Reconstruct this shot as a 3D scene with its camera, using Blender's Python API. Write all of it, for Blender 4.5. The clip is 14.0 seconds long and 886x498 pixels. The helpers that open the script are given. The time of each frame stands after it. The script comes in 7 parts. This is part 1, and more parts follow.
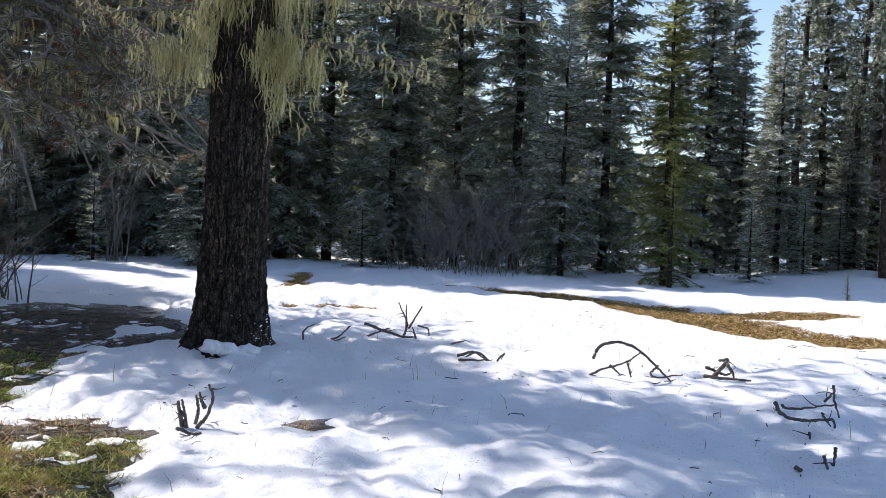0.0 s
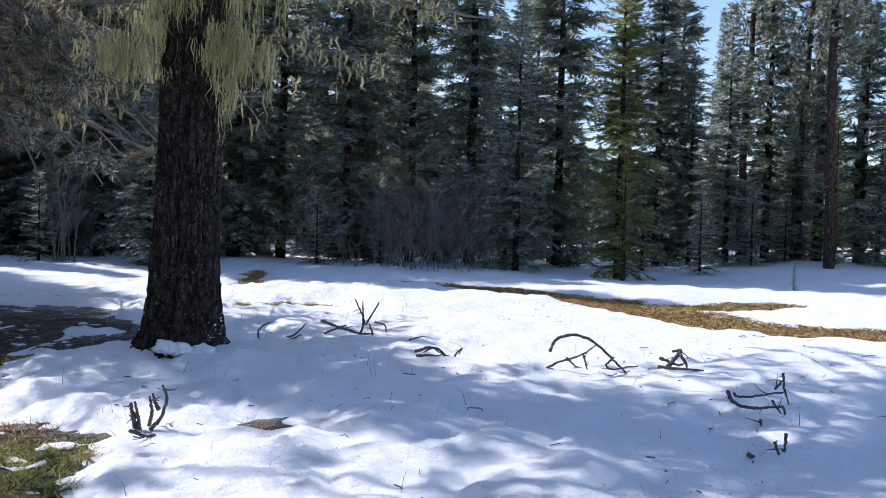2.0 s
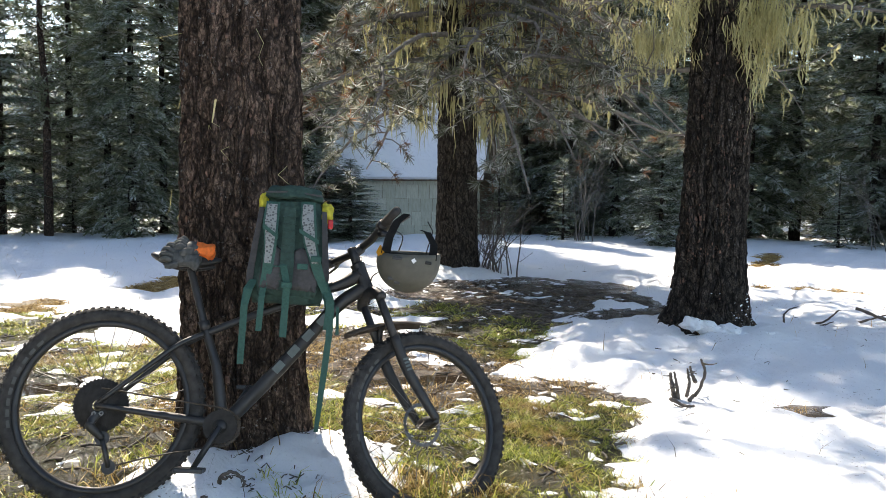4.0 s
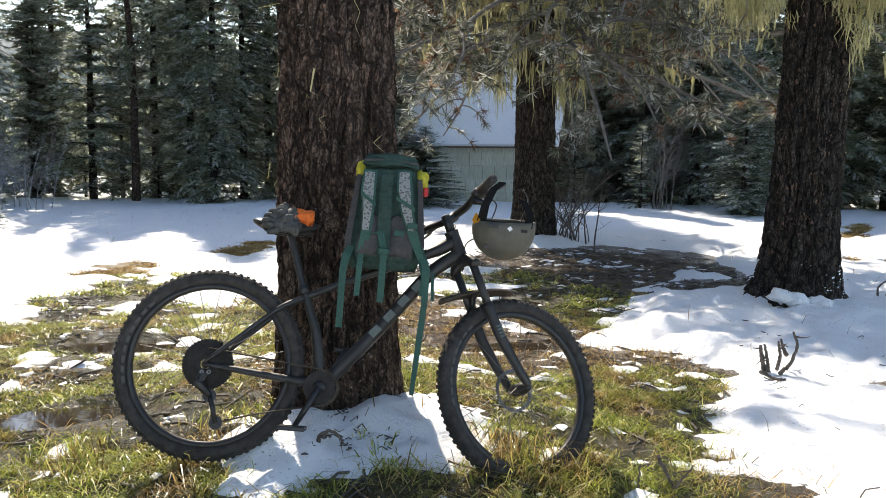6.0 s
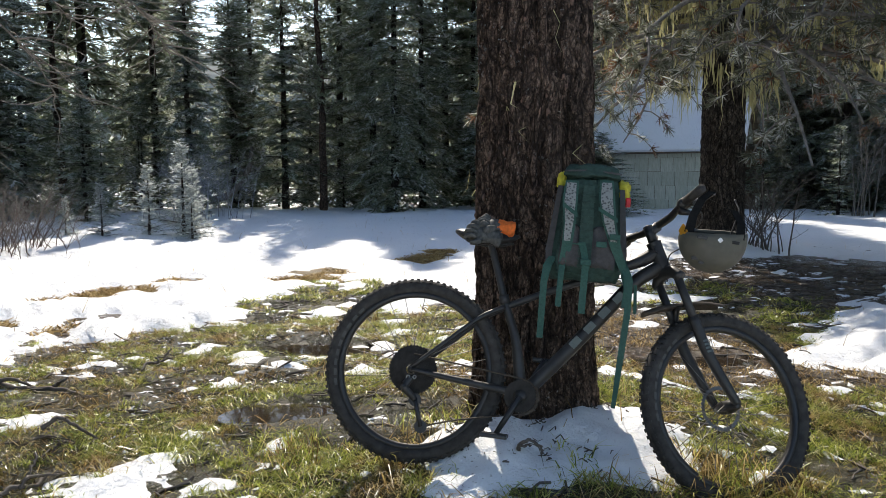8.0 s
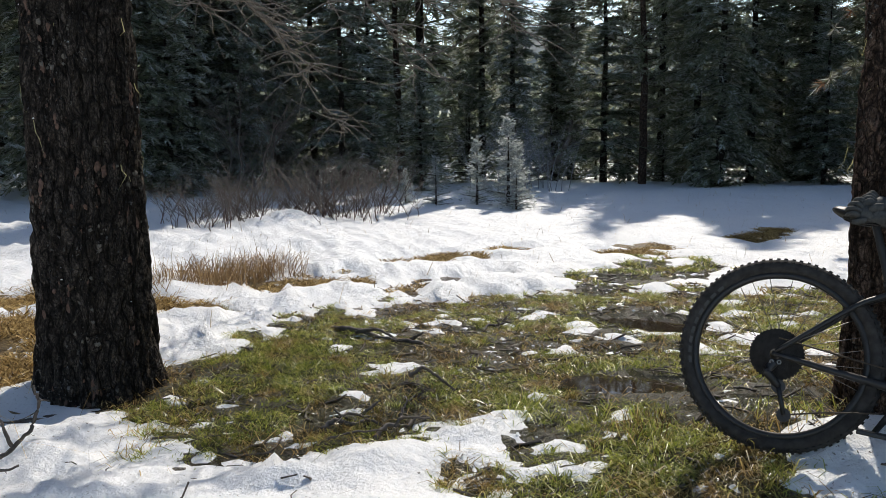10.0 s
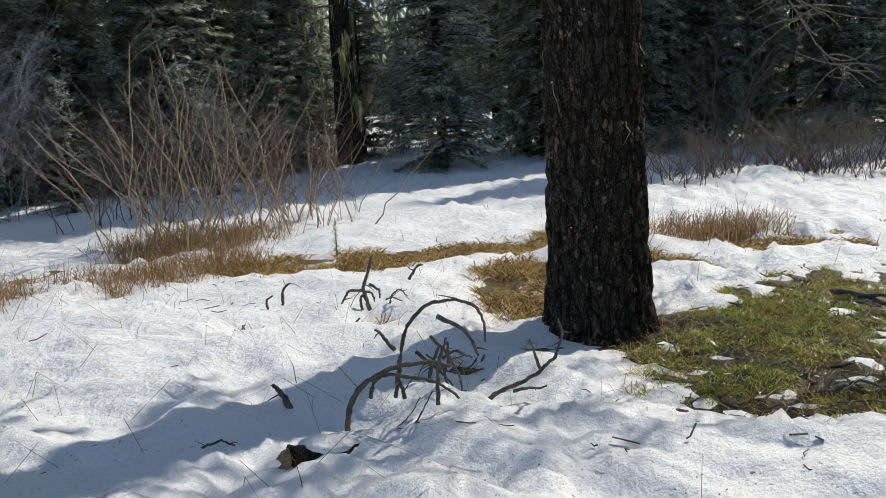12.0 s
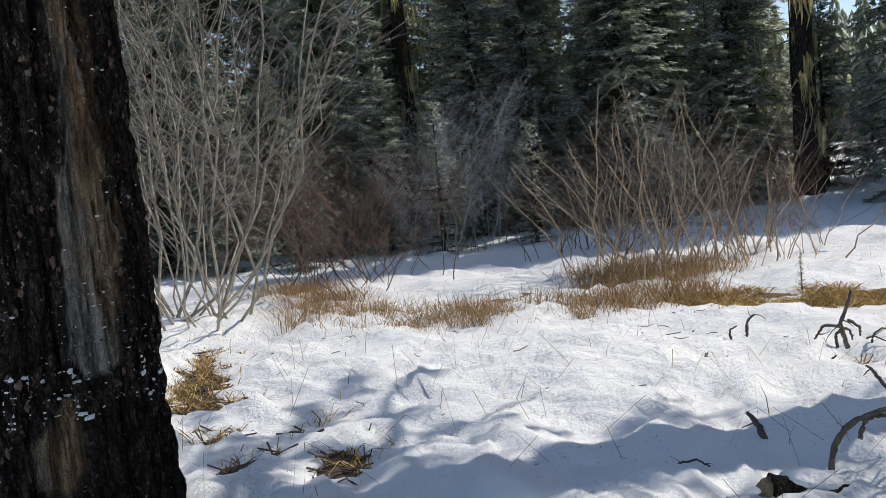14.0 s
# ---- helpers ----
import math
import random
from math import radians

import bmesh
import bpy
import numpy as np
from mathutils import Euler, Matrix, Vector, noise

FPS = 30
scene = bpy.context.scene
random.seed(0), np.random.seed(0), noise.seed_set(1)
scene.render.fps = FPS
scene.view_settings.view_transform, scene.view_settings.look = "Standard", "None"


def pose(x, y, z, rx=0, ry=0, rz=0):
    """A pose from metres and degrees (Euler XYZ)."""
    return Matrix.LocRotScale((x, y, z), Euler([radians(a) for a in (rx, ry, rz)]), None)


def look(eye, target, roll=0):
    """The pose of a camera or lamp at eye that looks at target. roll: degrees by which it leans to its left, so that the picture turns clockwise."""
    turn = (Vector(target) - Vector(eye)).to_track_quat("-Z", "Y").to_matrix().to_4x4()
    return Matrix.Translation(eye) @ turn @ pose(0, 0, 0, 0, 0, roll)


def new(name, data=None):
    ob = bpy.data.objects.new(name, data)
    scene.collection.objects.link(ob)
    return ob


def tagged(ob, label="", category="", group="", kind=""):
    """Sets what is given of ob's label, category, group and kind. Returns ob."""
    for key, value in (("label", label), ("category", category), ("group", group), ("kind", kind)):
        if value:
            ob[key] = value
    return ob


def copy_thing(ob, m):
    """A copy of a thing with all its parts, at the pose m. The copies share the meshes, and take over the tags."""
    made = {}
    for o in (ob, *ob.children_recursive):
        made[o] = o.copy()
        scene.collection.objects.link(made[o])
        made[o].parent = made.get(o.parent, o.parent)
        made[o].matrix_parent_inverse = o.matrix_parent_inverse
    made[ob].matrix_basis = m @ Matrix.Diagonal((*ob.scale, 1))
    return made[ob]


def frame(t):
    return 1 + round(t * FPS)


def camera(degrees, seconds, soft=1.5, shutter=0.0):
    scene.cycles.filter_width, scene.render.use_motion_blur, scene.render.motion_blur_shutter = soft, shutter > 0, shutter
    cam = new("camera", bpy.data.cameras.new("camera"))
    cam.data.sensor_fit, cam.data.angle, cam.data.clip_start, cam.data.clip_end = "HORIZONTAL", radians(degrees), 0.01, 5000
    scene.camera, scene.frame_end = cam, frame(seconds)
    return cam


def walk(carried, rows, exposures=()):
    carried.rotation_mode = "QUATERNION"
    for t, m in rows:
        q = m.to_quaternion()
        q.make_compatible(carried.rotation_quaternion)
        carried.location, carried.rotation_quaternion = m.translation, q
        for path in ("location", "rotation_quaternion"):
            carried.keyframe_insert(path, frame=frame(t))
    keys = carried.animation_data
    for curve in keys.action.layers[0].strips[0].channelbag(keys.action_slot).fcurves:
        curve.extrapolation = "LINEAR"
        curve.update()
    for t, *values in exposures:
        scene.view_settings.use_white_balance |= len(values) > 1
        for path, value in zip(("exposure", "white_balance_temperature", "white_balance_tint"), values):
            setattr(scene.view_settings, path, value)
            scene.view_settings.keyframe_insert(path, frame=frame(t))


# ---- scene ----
# ---------------- camera and walk ----------------
cam = camera(57.7, 14.0, soft=0.8)
# seconds, eye x y z, yaw, pitch, roll
PATH = [
    (0.0, -0.013, 0.524, 1.339, 0.00, -1.86, 2.05),
    (0.5, 0.024, 0.538, 1.338, -5.44, -2.20, 1.73),
    (1.0, 0.030, 0.544, 1.338, -7.18, -2.06, 1.49),
    (1.5, 0.023, 0.544, 1.344, -7.24, -2.08, 1.50),
    (2.0, -0.022, 0.535, 1.333, -3.19, -2.04, 1.48),
    (2.5, -0.074, 0.498, 1.339, 6.20, -1.95, 1.33),
    (3.0, -0.133, 0.482, 1.339, 15.50, -1.79, 0.41),
    (3.5, -0.180, 0.427, 1.335, 23.96, -2.25, 0.23),
    (4.0, -0.210, 0.373, 1.312, 31.38, -3.94, 0.54),
    (4.2, -0.218, 0.362, 1.309, 33.13, -4.48, 0.56),
    (6.3, -0.279, 0.296, 1.316, 37.32, -6.53, 0.47),
    (6.5, -0.282, 0.291, 1.316, 38.21, -6.60, 0.34),
    (7.0, -0.293, 0.274, 1.323, 40.03, -6.62, 0.07),
    (7.2, -0.295, 0.266, 1.326, 41.36, -6.54, -0.26),
    (9.3, -0.438, 0.088, 1.330, 62.52, -6.14, 0.79),
    (9.5, -0.436, 0.071, 1.330, 64.57, -6.54, 0.57),
    (10.0, -0.423, 0.029, 1.331, 70.46, -7.54, -0.62),
    (10.5, -0.416, -0.028, 1.318, 77.97, -9.20, -1.06),
    (11.0, -0.391, -0.092, 1.319, 86.10, -10.26, -1.44),
    (11.5, -0.358, -0.123, 1.325, 93.20, -9.75, -2.09),
    (12.0, -0.335, -0.182, 1.320, 102.73, -9.31, -3.52),
    (12.5, -0.311, -0.222, 1.322, 109.72, -8.09, -4.26),
    (13.0, -0.269, -0.244, 1.313, 117.00, -7.50, -4.50),
    (13.5, -0.192, -0.257, 1.317, 125.51, -6.01, -5.24),
    (14.0, -0.130, -0.262, 1.307, 133.24, -4.43, -5.55),
]


def view(x, y, z, yaw, pitch, roll):
    a, p = radians(yaw), radians(pitch)
    ahead = Vector((-math.sin(a) * math.cos(p), math.cos(a) * math.cos(p), math.sin(p)))
    eye = Vector((x, y, z))
    return look(eye, eye + ahead, roll)


walk(cam, [(t, view(*row)) for t, *row in PATH], exposures=[(0.0, 0.55, 6400, 16), (1.0, 0.36, 5800, 17), (2.0, 0.4, 5900, 17), (3.0, 0.8, 6500, 13), (4.0, 1.12, 7200, 11), (6.5, 0.88, 7150, 11), (9.5, 0.1, 6750, 10), (11.0, -0.15, 6950, 10), (12.5, -0.05, 6700, 8), (14.0, 0.0, 6700, 10)])

# ---------------- sky and sun ----------------
SUN_YAW, SUN_UP = 54.0, 43.0      # degrees to the left of +y, and above the ground
sun_to = Vector((-math.sin(radians(SUN_YAW)) * math.cos(radians(SUN_UP)),
                 math.cos(radians(SUN_YAW)) * math.cos(radians(SUN_UP)), math.sin(radians(SUN_UP))))
world = bpy.data.worlds.new("sky")
scene.world = world
world.use_nodes = True
wn = world.node_tree
sky = wn.nodes.new("ShaderNodeTexSky")
sky.sky_type = "NISHITA"
sky.sun_disc = False
sky.sun_elevation = radians(SUN_UP)
sky.sun_rotation = radians(-SUN_YAW)
sky.air_density, sky.dust_density, sky.ozone_density = 1.0, 0.6, 1.2
wn.nodes["Background"].inputs["Strength"].default_value = 0.15
wn.links.new(sky.outputs[0], wn.nodes["Background"].inputs["Color"])
lamp = bpy.data.lights.new("sun", "SUN")
lamp.energy, lamp.angle, lamp.color = 4.0, radians(0.6), (1.0, 0.94, 0.85)
sun = new("sun", lamp)
sun.matrix_basis = look(sun_to * 60, (0, 0, 0))

# ---------------- materials ----------------


class Mat:
    """A node material with short ways to add nodes."""

    def __init__(self, name, rough=0.8, metal=0.0, spec=0.3):
        self.m = bpy.data.materials.new(name)
        self.m.use_nodes = True
        self.t = self.m.node_tree
        self.b = self.t.nodes["Principled BSDF"]
        self.b.inputs["Roughness"].default_value = rough
        self.b.inputs["Metallic"].default_value = metal
        self.b.inputs["Specular IOR Level"].default_value = spec
        self.coord = self.t.nodes.new("ShaderNodeTexCoord").outputs["Object"]

    def link(self, a, b):
        self.t.links.new(a, b)

    def scaled(self, s, coord=None):
        n = self.t.nodes.new("ShaderNodeMapping")
        n.inputs["Scale"].default_value = s
        self.link(coord or self.coord, n.inputs["Vector"])
        return n.outputs[0]

    def noise(self, scale, detail=4.0, rough=0.55, coord=None, stretch=None):
        n = self.t.nodes.new("ShaderNodeTexNoise")
        n.inputs["Scale"].default_value = scale
        n.inputs["Detail"].default_value = detail
        n.inputs["Roughness"].default_value = rough
        self.link(self.scaled(stretch, coord) if stretch else (coord or self.coord), n.inputs["Vector"])
        return n.outputs["Fac"]

    def ramp(self, fac, *stops):
        n = self.t.nodes.new("ShaderNodeValToRGB")
        e = n.color_ramp.elements
        while len(e) < len(stops):
            e.new(0.5)
        for k, (p, c) in zip(e, stops):
            k.position = p
            k.color = (c, c, c, 1) if isinstance(c, (int, float)) else (*c, 1)
        self.link(fac, n.inputs["Fac"])
        return n.outputs["Color"]

    def mix(self, fac, a, b, kind="MIX"):
        n = self.t.nodes.new("ShaderNodeMix")
        n.data_type, n.blend_type = "RGBA", kind
        for sock, v in ((n.inputs[0], fac), (n.inputs[6], a), (n.inputs[7], b)):
            if isinstance(v, bpy.types.NodeSocket):
                self.link(v, sock)
            elif isinstance(v, (int, float)):
                sock.default_value = v if sock == n.inputs[0] else (v, v, v, 1)
            else:
                sock.default_value = (*v, 1)
        return n.outputs[2]

    def math(self, op, a, b=0.0):
        n = self.t.nodes.new("ShaderNodeMath")
        n.operation = op
        for sock, v in ((n.inputs[0], a), (n.inputs[1], b)):
            if isinstance(v, bpy.types.NodeSocket):
                self.link(v, sock)
            else:
                sock.default_value = v
        return n.outputs[0]

    def rand(self):
        return self.t.nodes.new("ShaderNodeObjectInfo").outputs["Random"]

    def island(self):
        return self.t.nodes.new("ShaderNodeNewGeometry").outputs["Random Per Island"]

    def attr(self, name):
        n = self.t.nodes.new("ShaderNodeAttribute")
        n.attribute_name = name
        return n.outputs["Color"]

    def split(self, color):
        n = self.t.nodes.new("ShaderNodeSeparateColor")
        self.link(color, n.inputs[0])
        return n.outputs

    def color(self, c):
        if isinstance(c, bpy.types.NodeSocket):
            self.link(c, self.b.inputs["Base Color"])
        else:
            self.b.inputs["Base Color"].default_value = (*c, 1)
        return self

    def rough(self, r):
        self.link(r, self.b.inputs["Roughness"])
        return self

    def bump(self, height, strength=0.5, distance=0.01):
        n = self.t.nodes.new("ShaderNodeBump")
        n.inputs["Strength"].default_value = strength
        n.inputs["Distance"].default_value = distance
        self.link(height, n.inputs["Height"])
        self.link(n.outputs[0], self.b.inputs["Normal"])
        return self

    def thin(self, amount):
        """Lets part of the light through, for leaves and blades."""
        tr = self.t.nodes.new("ShaderNodeBsdfTranslucent")
        mx = self.t.nodes.new("ShaderNodeMixShader")
        out = self.t.nodes["Material Output"]
        src = self.b.inputs["Base Color"]
        if src.is_linked:
            self.link(src.links[0].from_socket, tr.inputs["Color"])
        else:
            tr.inputs["Color"].default_value = src.default_value
        mx.inputs[0].default_value = amount
        self.link(self.b.outputs[0], mx.inputs[1])
        self.link(tr.outputs[0], mx.inputs[2])
        self.link(mx.outputs[0], out.inputs["Surface"])
        return self


def plain(name, c, rough=0.6, metal=0.0, vary=0.25, scale=40.0, spec=0.3):
    """A material of one colour with fine dirt and grain on it."""
    m = Mat(name, rough, metal, spec)
    n = m.noise(scale, 5)
    dark = tuple(v * (1 - vary) for v in c)
    lite = tuple(min(1, v * (1 + vary * 0.6)) for v in c)
    m.color(m.ramp(n, (0.3, dark), (0.7, lite)))
    m.rough(m.ramp(m.noise(scale * 0.4, 3), (0.3, max(0.0, rough - 0.12)), (0.7, min(1, rough + 0.12))))
    m.bump(n, 0.15, 0.002)
    return m.m


def needles(name, dark, lite, frost, frost_amount, low=0.45):
    m = Mat(name, 0.6, 0, 0.25)
    base = m.mix(m.island(), dark, lite)
    base = m.mix(m.math("MULTIPLY", m.rand(), 0.35), base, tuple(v * 0.7 for v in dark))
    big = m.ramp(m.noise(1.6, 3), (0.40, 0.12), (0.60, 1.0))
    pick = m.ramp(m.island(), (low, 0.0), (low + 0.3, frost_amount))
    m.color(m.mix(m.math("MULTIPLY", big, pick), base, frost))
    m.thin(0.62)
    return m.m


# veiling glare over the dark wood is put into these paler needle colours
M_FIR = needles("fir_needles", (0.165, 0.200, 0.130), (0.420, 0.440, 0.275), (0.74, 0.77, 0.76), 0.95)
M_FIR_BLUE = needles("blue_fir_needles", (0.160, 0.200, 0.135), (0.390, 0.430, 0.285), (0.80, 0.83, 0.83), 1.0, 0.38)
M_FIR_GREEN = needles("bright_fir_needles", (0.150, 0.175, 0.050), (0.320, 0.330, 0.110), (0.45, 0.48, 0.38), 0.4)
M_FIR_FROST = needles("frosted_fir_needles", (0.34, 0.38, 0.36), (0.66, 0.70, 0.68), (0.88, 0.90, 0.91), 1.0)
M_PINE = needles("pine_needles", (0.085, 0.095, 0.060), (0.210, 0.212, 0.135), (0.74, 0.75, 0.71), 0.85)
M_RUST = needles("dead_needles", (0.17, 0.08, 0.04), (0.34, 0.17, 0.09), (0.45, 0.36, 0.28), 0.35)


def bark_mat(name, dark, lite, flecks, wound=None):
    """Scaly plates parted by cracks darkened in the colour for depth, with crusts of pale lichen."""
    m = Mat(name, 0.9, 0, 0.15)
    wob = m.t.nodes.new("ShaderNodeVectorMath")
    wob.operation = "MULTIPLY_ADD"
    wn_ = m.t.nodes.new("ShaderNodeTexNoise")
    wn_.inputs["Scale"].default_value = 7
    m.link(m.coord, wn_.inputs["Vector"])
    m.link(wn_.outputs["Color"], wob.inputs[0])
    wob.inputs[1].default_value = (0.09, 0.09, 0.12)
    m.link(m.coord, wob.inputs[2])

    def plates(scale, tall):
        n = m.t.nodes.new("ShaderNodeTexVoronoi")
        n.feature = "DISTANCE_TO_EDGE"
        n.inputs["Scale"].default_value = scale
        m.link(m.scaled((1, 1, tall), wob.outputs[0]), n.inputs["Vector"])
        return n.outputs["Distance"]

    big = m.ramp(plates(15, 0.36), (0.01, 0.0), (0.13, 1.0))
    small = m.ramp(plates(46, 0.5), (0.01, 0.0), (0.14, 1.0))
    grain = m.math("ADD", m.math("MULTIPLY", m.noise(26, 6, 0.7, stretch=(1, 1, 0.45)), 0.55), m.math("MULTIPLY", m.noise(110, 4, 0.7, stretch=(1, 1, 0.6)), 0.45))
    c = m.ramp(grain, (0.36, tuple(d * 0.35 for d in dark)), (0.48, dark), (0.58, lite), (0.70, tuple(min(1, d * 1.8) for d in lite)))
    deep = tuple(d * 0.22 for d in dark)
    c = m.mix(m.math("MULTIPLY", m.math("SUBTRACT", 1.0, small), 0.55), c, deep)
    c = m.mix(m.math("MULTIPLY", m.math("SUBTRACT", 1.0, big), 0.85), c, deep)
    c = m.mix(m.ramp(m.noise(2.2, 3), (0.45, 0.0), (0.75, 0.5)), c, tuple(d * 0.6 for d in dark))
    spots = m.math("MULTIPLY", m.ramp(m.noise(46, 4, 0.6), (0.62, 0.0), (0.66, 1.0)), m.ramp(m.noise(3.0, 3), (0.46, 0.05), (0.62, 1.0)))
    c = m.mix(m.math("MULTIPLY", spots, flecks), c, (0.62, 0.62, 0.60))
    if wound:
        c = m.mix(m.split(m.attr("bare"))[0], c, wound(m))
    m.color(c)
    m.bump(m.math("ADD", m.math("ADD", grain, m.math("MULTIPLY", big, 0.6)), m.math("MULTIPLY", small, 0.35)), 1.0, 0.05)
    return m


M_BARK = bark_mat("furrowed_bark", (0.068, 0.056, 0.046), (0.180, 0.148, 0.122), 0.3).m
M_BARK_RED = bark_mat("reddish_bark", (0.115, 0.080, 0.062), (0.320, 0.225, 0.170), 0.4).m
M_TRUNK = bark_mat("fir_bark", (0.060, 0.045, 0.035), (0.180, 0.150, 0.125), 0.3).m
M_TWIG = plain("dead_twig_wood", (0.20, 0.18, 0.16), 0.85, vary=0.5, scale=14)
M_TWIG_RED = plain("tan_twigs", (0.470, 0.365, 0.260), 0.8, vary=0.5, scale=9)
M_ALDER = plain("pale_alder_bark", (0.330, 0.295, 0.245), 0.75, vary=0.4, scale=12)
M_STICK = plain("weathered_dark_stick", (0.118, 0.100, 0.086), 0.75, vary=0.5, scale=22)
M_LICHEN = Mat("hanging_lichen", 0.9, 0, 0.1)
M_LICHEN.color(M_LICHEN.mix(M_LICHEN.island(), (0.40, 0.37, 0.18), (0.68, 0.63, 0.35))).thin(0.45)
M_LICHEN = M_LICHEN.m


def snow_mat():
    m = Mat("snow", 0.55, 0, 0.25)
    big, fine = m.noise(1.1, 4), m.noise(90, 4, 0.7)
    c = m.mix(big, (0.80, 0.83, 0.87), (0.90, 0.91, 0.92))
    # needles and grit fallen on the snow
    g = m.math("MULTIPLY", m.ramp(m.noise(60, 2, 0.4), (0.67, 0.0), (0.71, 1.0)), m.ramp(m.noise(0.8, 3), (0.45, 0.1), (0.65, 0.9)))
    m.color(m.mix(g, c, (0.10, 0.08, 0.05)))
    m.b.inputs["Subsurface Weight"].default_value = 0.06
    m.b.inputs["Subsurface Radius"].default_value = (0.03, 0.035, 0.04)
    m.b.inputs["Subsurface Scale"].default_value = 0.3
    h = m.math("ADD", m.math("ADD", m.noise(9, 5), m.math("MULTIPLY", m.noise(3.2, 4, 0.6), 2.2)), m.math("ADD", m.math("MULTIPLY", fine, 0.35), m.math("MULTIPLY", m.noise(26, 4, 0.6), 0.3)))
    turn = m.t.nodes.new("ShaderNodeMapping")
    turn.inputs["Rotation"].default_value = (0, 0, radians(40))
    m.link(m.coord, turn.inputs["Vector"])
    h = m.math("ADD", h, m.math("MULTIPLY", m.noise(2.6, 4, 0.6, coord=turn.outputs[0], stretch=(0.7, 2.4, 1)), 1.5))
    m.bump(h, 0.65, 0.036)
    return m.m


M_SNOW = snow_mat()


def ground_mat():
    """Mud, green turf and straw, told apart by the attribute 'cover': red green turf, green straw, blue wet mud."""
    m = Mat("meadow_ground", 0.9, 0, 0.5)
    r, g, b = m.split(m.attr("cover"))[:3]
    n1, n2, n3 = m.noise(3.0, 6), m.noise(24, 5, 0.65), m.noise(120, 3, 0.6)
    mud = m.ramp(n2, (0.3, (0.026, 0.018, 0.012)), (0.55, (0.11, 0.078, 0.050)), (0.8, (0.27, 0.20, 0.13)))
    turf = m.ramp(n3, (0.38, (0.012, 0.011, 0.006)), (0.60, (0.062, 0.055, 0.020)), (0.82, (0.24, 0.19, 0.08)))
    straw = m.ramp(m.noise(70, 4, 0.7, stretch=(1, 0.35, 1)), (0.34, (0.05, 0.032, 0.014)), (0.55, (0.24, 0.165, 0.065)), (0.8, (0.52, 0.39, 0.18)))
    edge = lambda a: m.ramp(m.math("ADD", a, m.math("MULTIPLY", m.math("SUBTRACT", n2, 0.5), 1.6)), (0.25, 0.0), (0.75, 1.0))
    c = m.mix(edge(r), mud, turf)
    c = m.mix(edge(g), c, straw)
    m.color(c)
    wet = m.math("MULTIPLY", m.ramp(n1, (0.36, 0.0), (0.54, 1.0)), b)
    m.rough(m.ramp(wet, (0.0, 0.62), (0.8, 0.12)))
    relief = m.math("ADD", n2, m.math("MULTIPLY", n3, 0.5))
    m.bump(m.math("MULTIPLY", relief, m.ramp(wet, (0.2, 1.0), (0.9, 0.25))), 1.0, 0.06)
    return m.m


M_GROUND = ground_mat()
M_WATER = Mat("puddle_water", 0.03, 0, 0.5)
M_WATER.color((0.035, 0.026, 0.018)).bump(M_WATER.noise(6, 3), 0.04, 0.01)
M_WATER = M_WATER.m
M_GRASS = Mat("green_grass", 0.32, 0, 0.5)
green = M_GRASS.ramp(M_GRASS.island(), (0.0, (0.060, 0.085, 0.016)), (0.35, (0.230, 0.285, 0.048)), (0.75, (0.530, 0.560, 0.115)), (1.0, (0.740, 0.670, 0.280)))
brown = M_GRASS.ramp(M_GRASS.island(), (0.0, (0.110, 0.064, 0.020)), (0.5, (0.340, 0.225, 0.075)), (1.0, (0.700, 0.540, 0.250)))
M_GRASS.color(M_GRASS.mix(M_GRASS.ramp(M_GRASS.noise(3.2, 5, 0.7), (0.50, 0.0), (0.62, 1.0)), green, brown)).thin(0.55)
M_GRASS = M_GRASS.m
M_STRAW = Mat("dry_straw", 0.7, 0, 0.2)
M_STRAW.color(M_STRAW.ramp(M_STRAW.island(), (0.0, (0.070, 0.042, 0.016)), (0.5, (0.360, 0.235, 0.085)), (1.0, (0.820, 0.620, 0.290)))).thin(0.35)
M_STRAW = M_STRAW.m
M_RUSSET = Mat("russet_dry_grass", 0.7, 0, 0.2)
M_RUSSET.color(M_RUSSET.mix(M_RUSSET.island(), (0.150, 0.090, 0.045), (0.500, 0.350, 0.190))).thin(0.35)
M_RUSSET = M_RUSSET.m

# ---------------- mesh helpers ----------------


def mesh_np(name, V, F, mat, smooth=False):
    V, F = np.asarray(V, np.float32), np.asarray(F, np.int32)
    me = bpy.data.meshes.new(name)
    k = F.shape[1]
    me.vertices.add(len(V))
    me.vertices.foreach_set("co", V.ravel())
    me.loops.add(F.size)
    me.loops.foreach_set("vertex_index", F.ravel())
    me.polygons.add(len(F))
    me.polygons.foreach_set("loop_start", np.arange(0, F.size, k, dtype=np.int32))
    me.polygons.foreach_set("loop_total", np.full(len(F), k, np.int32))
    me.polygons.foreach_set("use_smooth", np.full(len(F), smooth))
    me.materials.append(mat)
    me.update(calc_edges=True)
    return me


def child(name, me, parent, label=""):
    ob = new(name, me)
    ob.parent = parent
    if label:
        ob["label"] = label
    return ob


def thing(name, label, category, m=None, group="", kind=""):
    ob = new(name)
    ob.matrix_basis = m or Matrix()
    return tagged(ob, label, category, group, kind)


